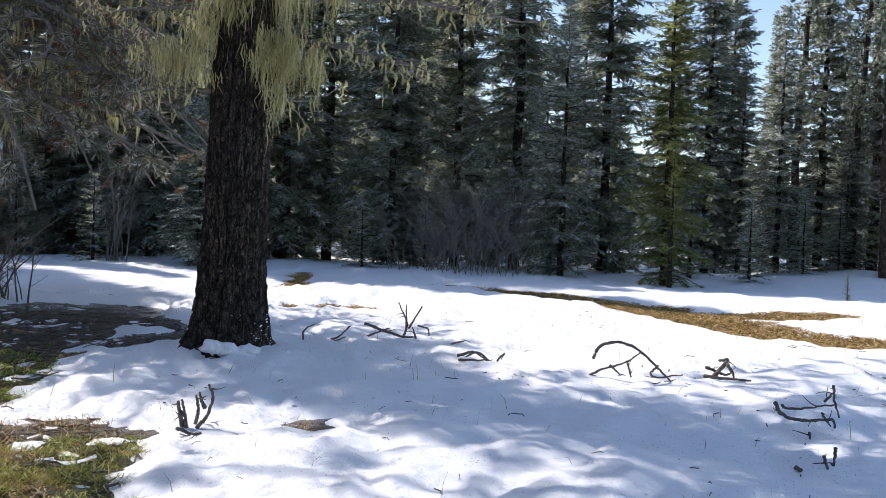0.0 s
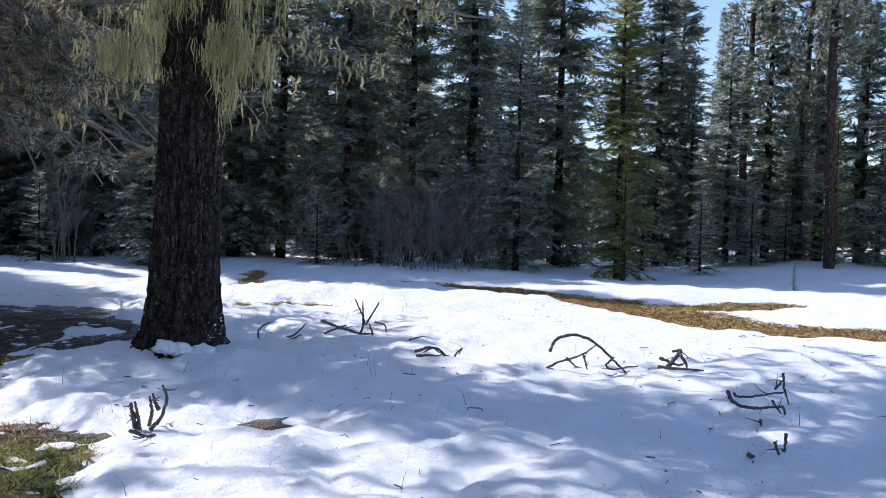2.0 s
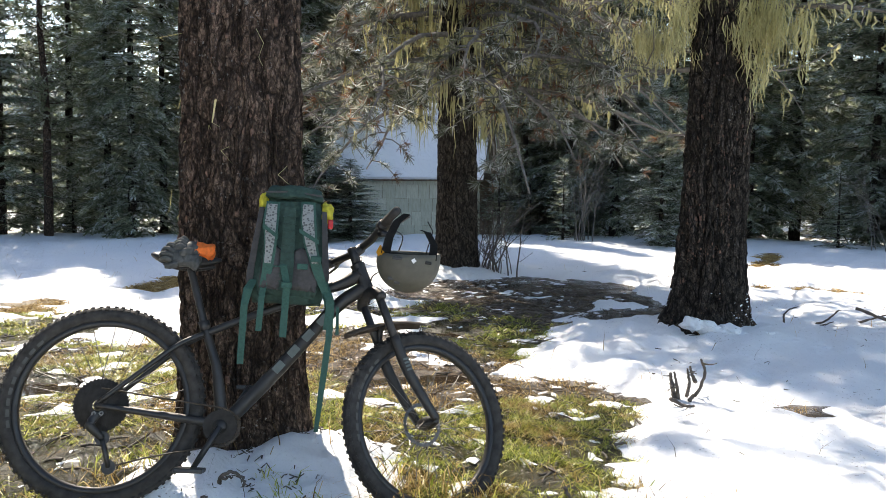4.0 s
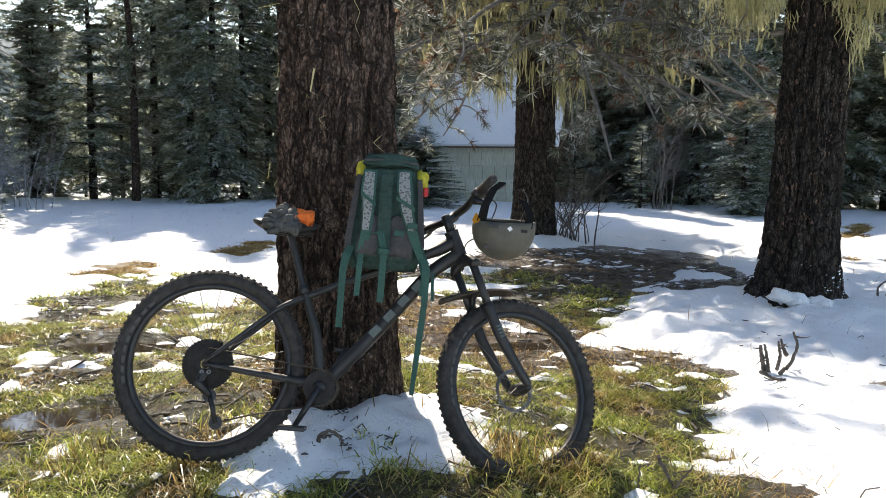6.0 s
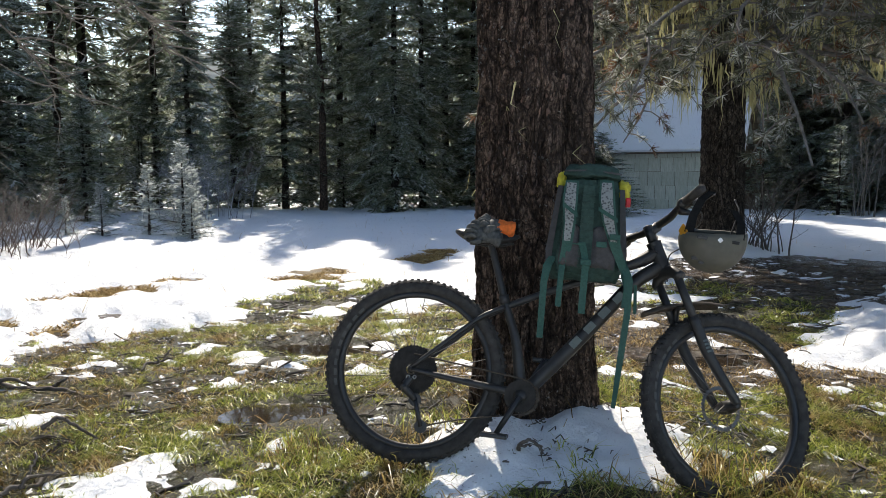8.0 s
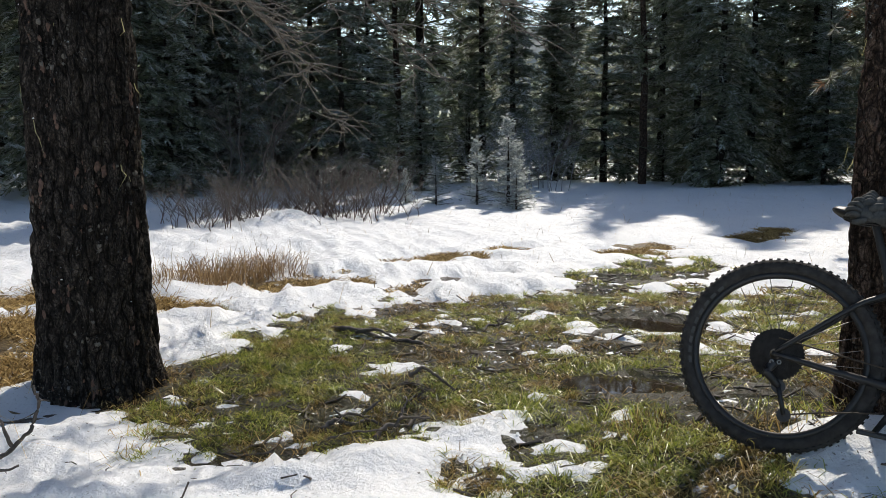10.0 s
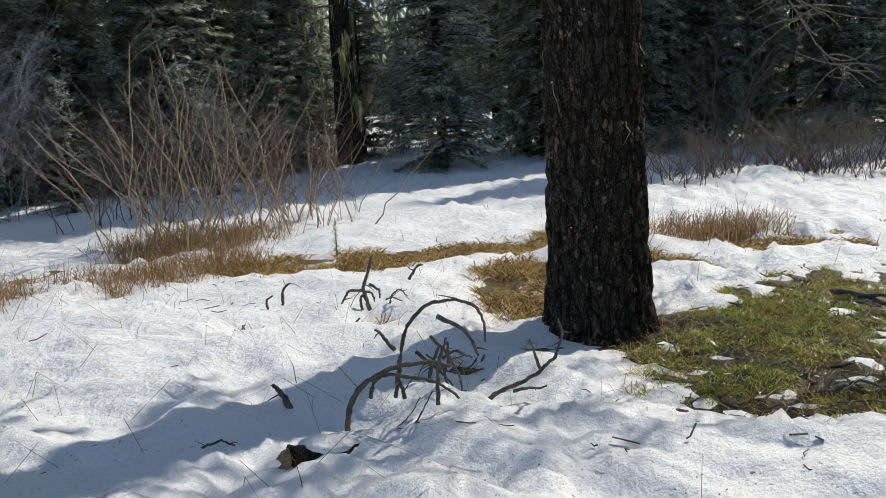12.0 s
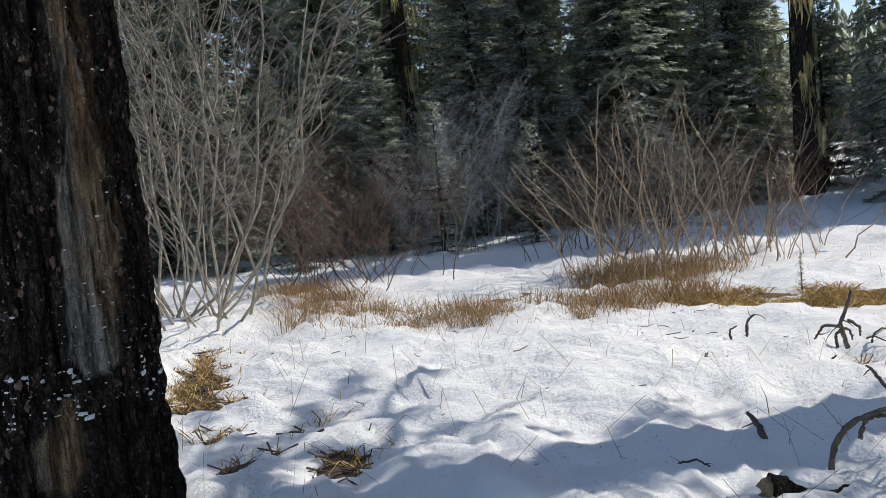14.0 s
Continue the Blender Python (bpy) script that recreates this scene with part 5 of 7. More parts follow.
def box(bm, x0, x1, y0, y1, z0, z1, bevel=0.0):
    r = bmesh.ops.create_cube(bm, size=1)
    bmesh.ops.transform(bm, verts=r["verts"], matrix=Matrix.Translation(((x0 + x1) / 2, (y0 + y1) / 2, (z0 + z1) / 2)) @ Matrix.Diagonal((x1 - x0, y1 - y0, z1 - z0, 1)))
    if bevel:
        es = list({e for v in r["verts"] for e in v.link_edges})
        bmesh.ops.bevel(bm, geom=es, offset=bevel, segments=2, affect="EDGES", profile=0.6)
    return bm


def shed():
    """Local x runs along the front wall to its right corner at nought, y goes back, z up."""
    W, DP, EV, RG = 4.3, 3.0, 1.95, 4.05
    zg = float(ground_z(-11.7, 21.0))
    t = thing("shed", "small shed with pale shingled walls and snow on its steep roof", "shed", pose(-11.7, 20.95, zg - 0.05, 0, 0, 19))
    bm = bmesh.new()
    box(bm, -W, 0, 0.0, 0.10, 0, EV)
    part("front_wall", bm, M_BOARD, t)
    bm = bmesh.new()
    box(bm, -W, 0, DP - 0.1, DP, 0, EV)
    part("back_wall", bm, M_BOARD, t)
    bm = bmesh.new()
    box(bm, -W, -W + 0.1, 0.1, DP - 0.1, 0, EV)
    part("side_wall", bm, M_BOARD, t)
    # gable wall, with an open bay in it
    bm = bmesh.new()
    box(bm, -0.1, 0, 0.1, 0.8, 0, EV)
    part("gable_wall", bm, M_BOARD, t)
    bm = bmesh.new()
    vs = [bm.verts.new(p) for p in ((0, 0, EV), (0, DP, EV), (0, DP / 2, RG - 0.12), (-0.1, 0, EV), (-0.1, DP, EV), (-0.1, DP / 2, RG - 0.12))]
    for f in ((0, 1, 2), (5, 4, 3), (0, 3, 4, 1), (1, 4, 5, 2), (2, 5, 3, 0)):
        bm.faces.new([vs[k] for k in f])
    part("gable", bm, M_SHINGLE, t, "pale shingled gable")
    bm = bmesh.new()
    box(bm, -0.02, 0.1, DP - 0.1, DP + 0.04, 0, EV)
    part("corner_post", bm, M_BOARD, t, "brown corner post")
    bm = bmesh.new()
    box(bm, -0.02, 0.1, -0.06, DP + 0.04, EV - 0.1, EV + 0.05)
    part("beam", bm, M_BOARD, t)
    bm = bmesh.new()
    box(bm, -0.04, 0.03, -0.035, 0.03, 0, EV)
    part("corner_board", bm, M_SHINGLE, t)
    # roof: two slabs and the snow on them
    ang = math.atan2(RG - EV, DP / 2)
    ln = math.hypot(RG - EV, DP / 2) + 0.3
    for nm, th, mt, lift in (("roof_slab", 0.08, M_BOARD, 0.0), ("roof_snow", 0.13, M_SNOW, 0.085)):
        for sgn in (0, 1):
            bm = bmesh.new()
            box(bm, -W - 0.25, 0.3, -0.3, ln - 0.3, lift, lift + th, 0.03)
            m = Matrix.Translation((0, 0, EV)) @ Matrix.Rotation(ang, 4, "X")
            if sgn:
                m = Matrix.Translation((-W, DP, 0)) @ Matrix.Rotation(math.pi, 4, "Z") @ m
            bm.transform(m)
            part(nm, bm, mt, t, "smooth snow on the roof" if mt == M_SNOW else "", mt == M_SNOW)
    # shingles on the front wall and the gable wall
    rs = np.random.RandomState(3)
    bm = bmesh.new()
    box(bm, 0, 1, -0.022, 0, 0, 1, 0.004)
    me = bpy.data.meshes.new("shingle")
    bm.to_mesh(me)
    bm.free()
    me.materials.append(M_SHINGLE)
    for row in range(5):
        z, x = row * 0.40, -W
        while x < -0.02:
            w = min(rs.uniform(0.24, 0.42), -x)
            o = child("shingle", me, t)
            o.matrix_basis = pose(x + 0.006, -0.004, z + rs.uniform(0, 0.012), -1.6, 0, 0) @ Matrix.Diagonal((w - 0.012, 1, 0.40 if row < 4 else 0.34, 1))
            x += w
    for row in range(5):
        z, y = row * 0.40, 0.03
        while y < 0.78:
            w = min(rs.uniform(0.24, 0.40), 0.8 - y)
            o = child("shingle", me, t)
            o.matrix_basis = pose(0.004, y + 0.006, z, 0, 0, 90) @ Matrix.Diagonal((max(0.05, w - 0.012), 1, 0.39 if row < 4 else 0.34, 1))
            y += w
    return t


shed()

# ---------------- bicycle ----------------
M_TYRE = plain("tyre_rubber", (0.046, 0.043, 0.040), 0.85, vary=0.5, scale=30)
M_FRAME = plain("matt_black_paint", (0.021, 0.020, 0.019), 0.45, vary=0.4, scale=20, spec=0.5)
M_BLACK = plain("black_alloy", (0.020, 0.020, 0.020), 0.45, vary=0.3, spec=0.5)
M_STEEL = plain("dull_steel", (0.22, 0.21, 0.20), 0.42, 1.0, 0.5)
M_MARK = plain("grey_green_marking", (0.115, 0.135, 0.125), 0.5, vary=0.15)
M_MUD = plain("mud_spatter_black", (0.07, 0.055, 0.042), 0.8, vary=0.5, scale=25)
WB, RW = 1.22, 0.372
HEAD = radians(65.5)
AX = Vector((WB - 0.0485, 0, RW))
UP = Vector((-math.cos(HEAD), 0, math.sin(HEAD)))
STEER = Matrix.Translation(AX) @ Matrix.Rotation(radians(26), 4, UP) @ Matrix.Translation(-AX)
bike = thing("bicycle", "black mountain bike with knobbly tyres leaning on a pine", "bicycle", pose(-2.764, 2.123, 0.161, -15.8, 4.68, 38.96))


def tubes(name, lines, mat, parent, label="", sides=12, m=None):
    """A part made of bent tubes: each line is points and radii."""
    w = Soup()
    for P, R in lines:
        P = np.asarray(P, float)
        if len(P) > 2:
            t = np.linspace(0, 1, len(P))
            u = np.linspace(0, 1, 5 * len(P))
            k = [np.interp(u, t, P[:, c]) for c in range(3)]
            ker = np.array((1, 2, 3, 2, 1)) / 9.0
            Q = np.stack([np.convolve(np.pad(v, 2, mode="reflect", reflect_type="odd"), ker, "valid") for v in k], 1)
            R = np.interp(u, t, np.broadcast_to(np.asarray(R, float), (len(P),)))
            P = Q
        w.tube(P, R, sides)
    me = w.mesh(name, mat)
    if m is not None:
        me.transform(m)
    return child(name, me, parent, label)


def ring_mesh(name, R, profile, mat, n=72, smooth=True):
    """A body of revolution about y: profile is closed points of (radius offset, y)."""
    a = np.arange(n) * 2 * np.pi / n
    pr = np.asarray(profile, float)
    rad = R + pr[:, 0]
    V = np.stack([np.cos(a)[:, None] * rad, np.broadcast_to(pr[:, 1], (n, len(pr))), np.sin(a)[:, None] * rad], -1).reshape(-1, 3)
    k = len(pr)
    i = np.arange(n)[:, None]
    j = np.arange(k)[None]
    F = np.stack([i * k + j, i * k + (j + 1) % k, ((i + 1) % n) * k + (j + 1) % k, ((i + 1) % n) * k + j], -1).reshape(-1, 4)
    return mesh_np(name, V, F, mat, smooth)


def circle_profile(r, n=12, sx=1.0):
    a = np.arange(n) * 2 * np.pi / n
    return np.stack([np.cos(a) * r, np.sin(a) * r * sx], 1)


def tyre_mesh():
    V0 = ring_mesh("casing", RW - 0.036, circle_profile(0.0285, 14), M_TYRE)
    bm = bmesh.new()
    bm.from_mesh(V0)
    bpy.data.meshes.remove(V0)
    for i in range(84):
        a = 2 * math.pi * i / 84
        for lat, tilt in ((-0.027, -50), (-0.009, -12), (0.009, 12), (0.027, 50)):
            if (i + (lat > 0)) % 2 and abs(lat) < 0.02:
                continue
            r = RW - 0.036 + 0.0305 * math.cos(radians(tilt))
            m = Matrix.Rotation(-a, 4, "Y") @ Matrix.Translation((r, 0.0305 * math.sin(radians(tilt)), 0)) @ Matrix.Rotation(radians(tilt), 4, "Z") @ Matrix.Diagonal((0.0065, 0.011, 0.012, 1))
            bmesh.ops.create_cube(bm, size=1, matrix=m)
    me = bpy.data.meshes.new("tyre")
    bm.to_mesh(me)
    bm.free()
    me.materials.append(M_TYRE)
    return me


TYRE = tyre_mesh()
RIM = ring_mesh("rim", RW - 0.068, [(-0.012, -0.012), (0.008, -0.016), (0.010, -0.012), (0.004, 0), (0.010, 0.012), (0.008, 0.016), (-0.012, 0.012)], M_BLACK)
SPOKE = Soup()
SPOKE.tube([(0, 0, 0.02), (0, 0, RW - 0.076)], 0.0014, 4)
SPOKE = SPOKE.mesh("spoke", M_STEEL)


def disc(name, R, th, mat, teeth=0, hole=0.0):
    """A flat toothed plate about y."""
    n = teeth * 2 if teeth else 48
    bm = bmesh.new()
    out = [R * (1.0 if not teeth or k % 2 else 0.94) for k in range(n)]
    rings = []
    for y in (-th / 2, th / 2):
        for rr in (out, [hole or 0.004] * n):
            rings.append([bm.verts.new((r * math.cos(2 * math.pi * k / n), y, r * math.sin(2 * math.pi * k / n))) for k, r in enumerate(rr)])
    o0, i0, o1, i1 = rings
    for k in range(n):
        q = (k + 1) % n
        for f in ((o0[k], o0[q], i0[q], i0[k]), (o1[q], o1[k], i1[k], i1[q]), (o0[q], o0[k], o1[k], o1[q]), (i0[k], i0[q], i1[q], i1[k])):
            bm.faces.new(f)
    me = bpy.data.meshes.new(name)
    bm.to_mesh(me)
    bm.free()
    me.materials.append(mat)
    return me


ROTOR = disc("brake_rotor", 0.088, 0.002, plain("dull_dark_steel", (0.16, 0.155, 0.15), 0.45, 0.8), 36, 0.072)


TYRE_MARK = mesh_np("marking", [(-0.014, -0.0235, 0.315), (0.013, -0.0235, 0.315), (0.014, -0.0275, 0.331), (-0.013, -0.0275, 0.331), (-0.014, -0.0225, 0.315), (0.013, -0.0225, 0.315), (0.014, -0.0265, 0.331), (-0.013, -0.0265, 0.331)],
                    [(0, 1, 2, 3), (7, 6, 5, 4), (0, 4, 5, 1), (1, 5, 6, 2), (2, 6, 7, 3), (3, 7, 4, 0)], plain("worn_tyre_print", (0.085, 0.085, 0.08), 0.8))


def wheel(name, m):
    """The rim with its tyre, hub, spokes and brake rotor."""
    w = child(name, RIM, bike)
    w.matrix_basis = m
    child("tyre", TYRE, w, "muddy knobbly black tyre")
    for k in range(9):
        o = child("marking", TYRE_MARK, w, "pale worn marking on the tyre wall")
        o.matrix_basis = Matrix.Rotation(radians(-105 + 7 * k), 4, "Y")
    tubes("hub", [([(0, -0.07, 0), (0, -0.03, 0), (0, 0.03, 0), (0, 0.07, 0)], [0.013, 0.026, 0.026, 0.013])], M_BLACK, w)
    o = child("brake_rotor", ROTOR, w)
    o.matrix_basis = pose(0, 0.04, 0)
    for k in range(28):
        o = child("spoke", SPOKE, w)
        side = 0.026 if k % 2 else -0.026
        o.matrix_basis = Matrix.Rotation(2 * math.pi * k / 28 + (0.35 if k % 4 < 2 else -0.35), 4, "Y") @ Matrix.Translation((0.02 if k % 4 < 2 else -0.02, side, 0)) @ Matrix.Rotation(math.atan2(side, 0.3), 4, "X")
    return w


wheel("rear_wheel", Matrix.Translation((0, 0, RW)))
wheel("front_wheel", STEER @ Matrix.Translation((WB, 0, RW)))


def steer_pt(d, y=0.0, fwd=0.0):
    return tuple(AX + UP * d + Vector((0, y, 0)) + Vector((UP.z, 0, -UP.x)) * fwd)


BB = (0.435, 0, 0.318)
SEAT = (0.332, 0, 0.69)
tubes("seat_tube", [([BB, (0.418, 0, 0.42), (0.393, 0, 0.54), (0.360, 0, 0.62), SEAT], [0.026, 0.023, 0.019, 0.017, 0.017])], M_FRAME, bike)
tubes("top_tube", [([(0.255, 0, 0.615), (0.35, 0, 0.668), (0.497, 0, 0.738), (0.674, 0, 0.814), (0.784, 0, 0.867), (0.861, 0, 0.903), steer_pt(0.625)], [0.013, 0.014, 0.0145, 0.016, 0.020, 0.025, 0.028])], M_FRAME, bike)
tubes("down_tube", [([BB, (0.486, 0, 0.378), (0.608, 0, 0.522), (0.73, 0, 0.678), (0.802, 0, 0.774), (0.855, 0, 0.831), steer_pt(0.568)], [0.028, 0.027, 0.027, 0.026, 0.026, 0.027, 0.028])], M_FRAME, bike, "black down tube with pale block lettering")
tubes("head_tube", [([steer_pt(0.545), steer_pt(0.56), steer_pt(0.65), steer_pt(0.665)], [0.031, 0.029, 0.028, 0.030])], M_FRAME, bike)
for s in (-1, 1):
    tubes("chain_stay", [([(0.41, s * 0.03, 0.33), (0.25, s * 0.05, 0.345), (0.0, s * 0.07, RW)], [0.018, 0.014, 0.010])], M_FRAME, bike)
    tubes("seat_stay", [([(0.335, s * 0.014, 0.660), (0.25, s * 0.045, 0.612), (0.0, s * 0.07, RW + 0.01)], [0.011, 0.010, 0.009])], M_FRAME, bike)
# blocks of lettering along the down tube, as plain bars
for k, (u, w) in enumerate(((0.30, 0.046), (0.50, 0.046), (0.70, 0.046), (0.90, 0.046))):
    p = Vector((0.55, 0, 0.455)).lerp(Vector((0.802, 0, 0.774)), u)
    bm = bmesh.new()
    box(bm, -w / 2, w / 2, -0.002, 0.002, -0.015, 0.015, 0.001)
    bm.transform(Matrix.Translation((p.x, -0.0262, p.z)) @ Matrix.Rotation(-math.atan2(0.319, 0.252), 4, "Y"))
    part("marking", bm, M_MARK, bike, "pale grey-green block marking")
# seat post and saddle
tubes("seat_post", [([SEAT, (0.29, 0, 0.81), (0.252, 0, 0.915)], [0.0155, 0.0145, 0.0145])], M_BLACK, bike)
tubes("seat_clamp", [([(0.337, 0, 0.675), (0.326, 0, 0.708)], [0.021, 0.021])], M_BLACK, bike)
bm = bmesh.new()
bmesh.ops.create_uvsphere(bm, u_segments=28, v_segments=14, radius=1)
for v in bm.verts:
    t = (v.co.x + 1) / 2
    wide = 0.070 * (1 - t) ** 0.8 + 0.020
    v.co = Vector((0.235 + (v.co.x) * 0.135, v.co.y * wide, 0.940 + v.co.z * (0.022 + 0.006 * (1 - t)) + 0.012 * (t - 0.5) ** 2 * 4 - 0.02 * abs(v.co.y) ** 2))
part("saddle", bm, M_BLACK, bike, "black saddle", True)
for s in (-1, 1):
    tubes("saddle_rail", [([(0.145, s * 0.025, 0.923), (0.195, s * 0.022, 0.906), (0.285, s * 0.022, 0.906), (0.345, s * 0.012, 0.923)], 0.0035)], M_BLACK, bike)
# fork
for s in (-1, 1):
    tubes("stanchion", [([steer_pt(0.30, s * 0.066), steer_pt(0.52, s * 0.066)], 0.0165)], M_BLACK, bike, m=STEER)
    tubes("fork_leg", [([steer_pt(-0.015, s * 0.066, 0.046), steer_pt(0.05, s * 0.066, 0.03), steer_pt(0.20, s * 0.066, 0.0), steer_pt(0.34, s * 0.066, 0.0)], [0.016, 0.019, 0.0215, 0.0215])], M_FRAME, bike, "black fork leg with pale stripes" if s < 0 else "", m=STEER)
tubes("fork_crown", [([steer_pt(0.50, -0.085), steer_pt(0.53, -0.05), steer_pt(0.54, 0), steer_pt(0.53, 0.05), steer_pt(0.50, 0.085)], [0.021, 0.024, 0.028, 0.024, 0.021])], M_FRAME, bike, m=STEER)
tubes("fork_brace", [([steer_pt(0.33, -0.066, 0.0), steer_pt(0.39, -0.045, 0.02), steer_pt(0.40, 0, 0.025), steer_pt(0.39, 0.045, 0.02), steer_pt(0.33, 0.066, 0.0)], 0.012)], M_FRAME, bike, m=STEER)
for k in range(4):
    bm = bmesh.new()
    box(bm, -0.012, 0.012, -0.001, 0.001, -0.004, 0.004)
    bm.transform(STEER @ Matrix.Translation(steer_pt(0.20 + 0.014 * k, -0.0885, 0.0)) @ Matrix.Rotation(-0.4, 4, "Y"))
    part("fork_stripe", bm, M_MARK, bike)
# front mudguard, a bent strip over the tyre
V, F = [], []
for i in range(13):
    a = radians(93 + i * 3.9)
    wd = 0.045 * (0.75 + 0.5 * math.sin(math.pi * i / 12)) if i > 2 else 0.03 + 0.006 * i
    r = RW + 0.032 + 0.075 * (i / 12) ** 2
    for y, dz in ((-1, -0.014), (-0.5, 0.0), (0, 0.004), (0.5, 0.0), (1, -0.014)):
        V.append((WB + (r + dz) * math.cos(a), y * wd, RW + (r + dz) * math.sin(a)))
for i in range(12):
    for j in range(4):
        F.append((i * 5 + j, i * 5 + j + 1, i * 5 + j + 6, i * 5 + j + 5))
me = mesh_np("mudguard", V, F, M_MUD, True)
me.transform(STEER)
g = child("mudguard", me, bike, "mud-spattered black front mudguard")
g.modifiers.new("thick", "SOLIDIFY").thickness = 0.003
# cockpit
tubes("stem", [([steer_pt(0.665), steer_pt(0.735)], 0.019), ([steer_pt(0.71), steer_pt(0.725, 0, 0.045)], [0.019, 0.021])], M_BLACK, bike, m=STEER)
BAR = [steer_pt(0.725 + dz, y, 0.045 + fw) for y, dz, fw in ((-0.39, 0.022, -0.05), (-0.2, 0.018, -0.02), (-0.10, 0.002, 0), (0.10, 0.002, 0), (0.2, 0.018, -0.02), (0.39, 0.022, -0.05))]
tubes("handlebar", [(BAR, [0.011, 0.011, 0.0155, 0.0155, 0.011, 0.011])], M_BLACK, bike, m=STEER)
for s in (-1, 1):
    e, q = Vector(BAR[0 if s < 0 else 5]), Vector(BAR[1 if s < 0 else 4])
    d = (q - e).normalized()
    tubes("grip", [([e, e + d * 0.13], 0.0165)], M_TYRE, bike, m=STEER)
    f = Vector((UP.z, 0, -UP.x))
    tubes("brake_clamp", [([e + d * 0.145, e + d * 0.175], 0.020), ([e + d * 0.13 + f * 0.020, e + d * 0.17 + f * 0.032, e + d * 0.225 + f * 0.034], [0.013, 0.018, 0.014]), ([e + d * 0.15 + f * 0.02, e + d * 0.15 + f * 0.04 - UP * 0.012], 0.012)], M_BLACK, bike, m=STEER)
    tubes("brake_lever", [([e + d * 0.15 + f * 0.035, e + d * 0.13 + f * 0.06 - UP * 0.012, e + d * 0.09 + f * 0.058 - UP * 0.02, e + d * 0.02 + f * 0.055 - UP * 0.026], [0.007, 0.006, 0.005, 0.005])], M_STEEL, bike, m=STEER)
    a = STEER @ (e + d * 0.2 + f * 0.03)
    tubes("brake_hose", [([a, a + Vector((0.09, -s * 0.10, 0.0)), a + Vector((0.06, -s * 0.26, -0.10)), Vector(steer_pt(0.60, s * 0.03, 0.03)), Vector(steer_pt(0.5, s * 0.03, -0.01))], 0.0027)], M_BLACK, bike)
tubes("shifter", [([Vector(BAR[0]) + Vector((0.02, 0.17, -0.02)), Vector(BAR[0]) + Vector((0.04, 0.14, -0.035))], [0.016, 0.010])], M_BLACK, bike, m=STEER)
# drive train
M_COG = plain("greasy_dark_steel", (0.030, 0.027, 0.024), 0.75, vary=0.5, scale=40)
for k in range(10):
    o = child("sprocket", disc("sprocket", 0.10 - 0.0072 * k, 0.0018, M_COG, 44 - 3 * k, max(0.02, 0.082 - 0.0072 * k)), bike)
    o.matrix_basis = pose(0, -0.030 - 0.0040 * k, RW)
o = child("chainring", disc("chainring", 0.064, 0.003, M_COG, 32, 0.012), bike)
o.matrix_basis = pose(BB[0], -0.052, BB[2])
for s, a in ((-1, 243), (1, 63)):
    c, q = math.cos(radians(a)), math.sin(radians(a))
    end = (BB[0] + 0.172 * c, s * 0.075, BB[2] + 0.172 * q)
    tubes("crank_arm", [([(BB[0], s * 0.06, BB[2]), end], [0.013, 0.010])], M_BLACK, bike)
    bm = bmesh.new()
    box(bm, end[0] - 0.05, end[0] + 0.05, end[1] + (0.02 if s > 0 else -0.12), end[1] + (0.12 if s > 0 else -0.02), end[2] - 0.008, end[2] + 0.008, 0.004)
    part("pedal", bm, M_BLACK, bike)
tubes("bottom_bracket", [([(BB[0], -0.06, BB[2]), (BB[0], 0.06, BB[2])], 0.026)], M_FRAME, bike)
DER = (0.028, -0.06, RW - 0.115)
DER2 = (0.062, -0.058, RW - 0.215)
tubes("derailleur", [([(0.005, -0.075, RW - 0.03), (-0.02, -0.085, RW - 0.07), DER], [0.014, 0.017, 0.012]), ([DER, DER2], 0.009)], M_BLACK, bike)
for p in (DER, DER2):
    o = child("jockey_wheel", disc("jockey_wheel", 0.026, 0.006, M_BLACK, 12), bike)
    o.matrix_basis = pose(*p)
tubes("chain", [([(0.0, -0.050, RW + 0.062), (BB[0], -0.052, BB[2] + 0.068)], 0.0034), ([DER2, (0.2, -0.055, 0.20), (BB[0], -0.052, BB[2] - 0.068)], 0.0034),
                ([(BB[0] + 0.068 * math.sin(k), -0.052, BB[2] + 0.068 * math.cos(k)) for k in np.linspace(0, math.pi, 7)], 0.0034)], M_MUD, bike, sides=5)

for k in range(7):
    a = radians(60 + 18 * k)
    bm = bmesh.new()
    box(bm, -0.010, 0.010, -0.0045, 0.0045, -0.004, 0.004, 0.0015)
    bm.transform(Matrix.Translation((BB[0] + 0.071 * math.sin(a), -0.052, BB[2] + 0.071 * math.cos(a))) @ Matrix.Rotation(a, 4, "Y"))
    part("chain_link", bm, M_MUD, bike)
for p in ((-0.006, -0.088, RW - 0.03), (0.02, -0.088, RW - 0.028)):
    o = child("bolt", disc("bolt", 0.008, 0.004, M_STEEL), bike, "small bright bolt")
    o.matrix_basis = pose(*p)

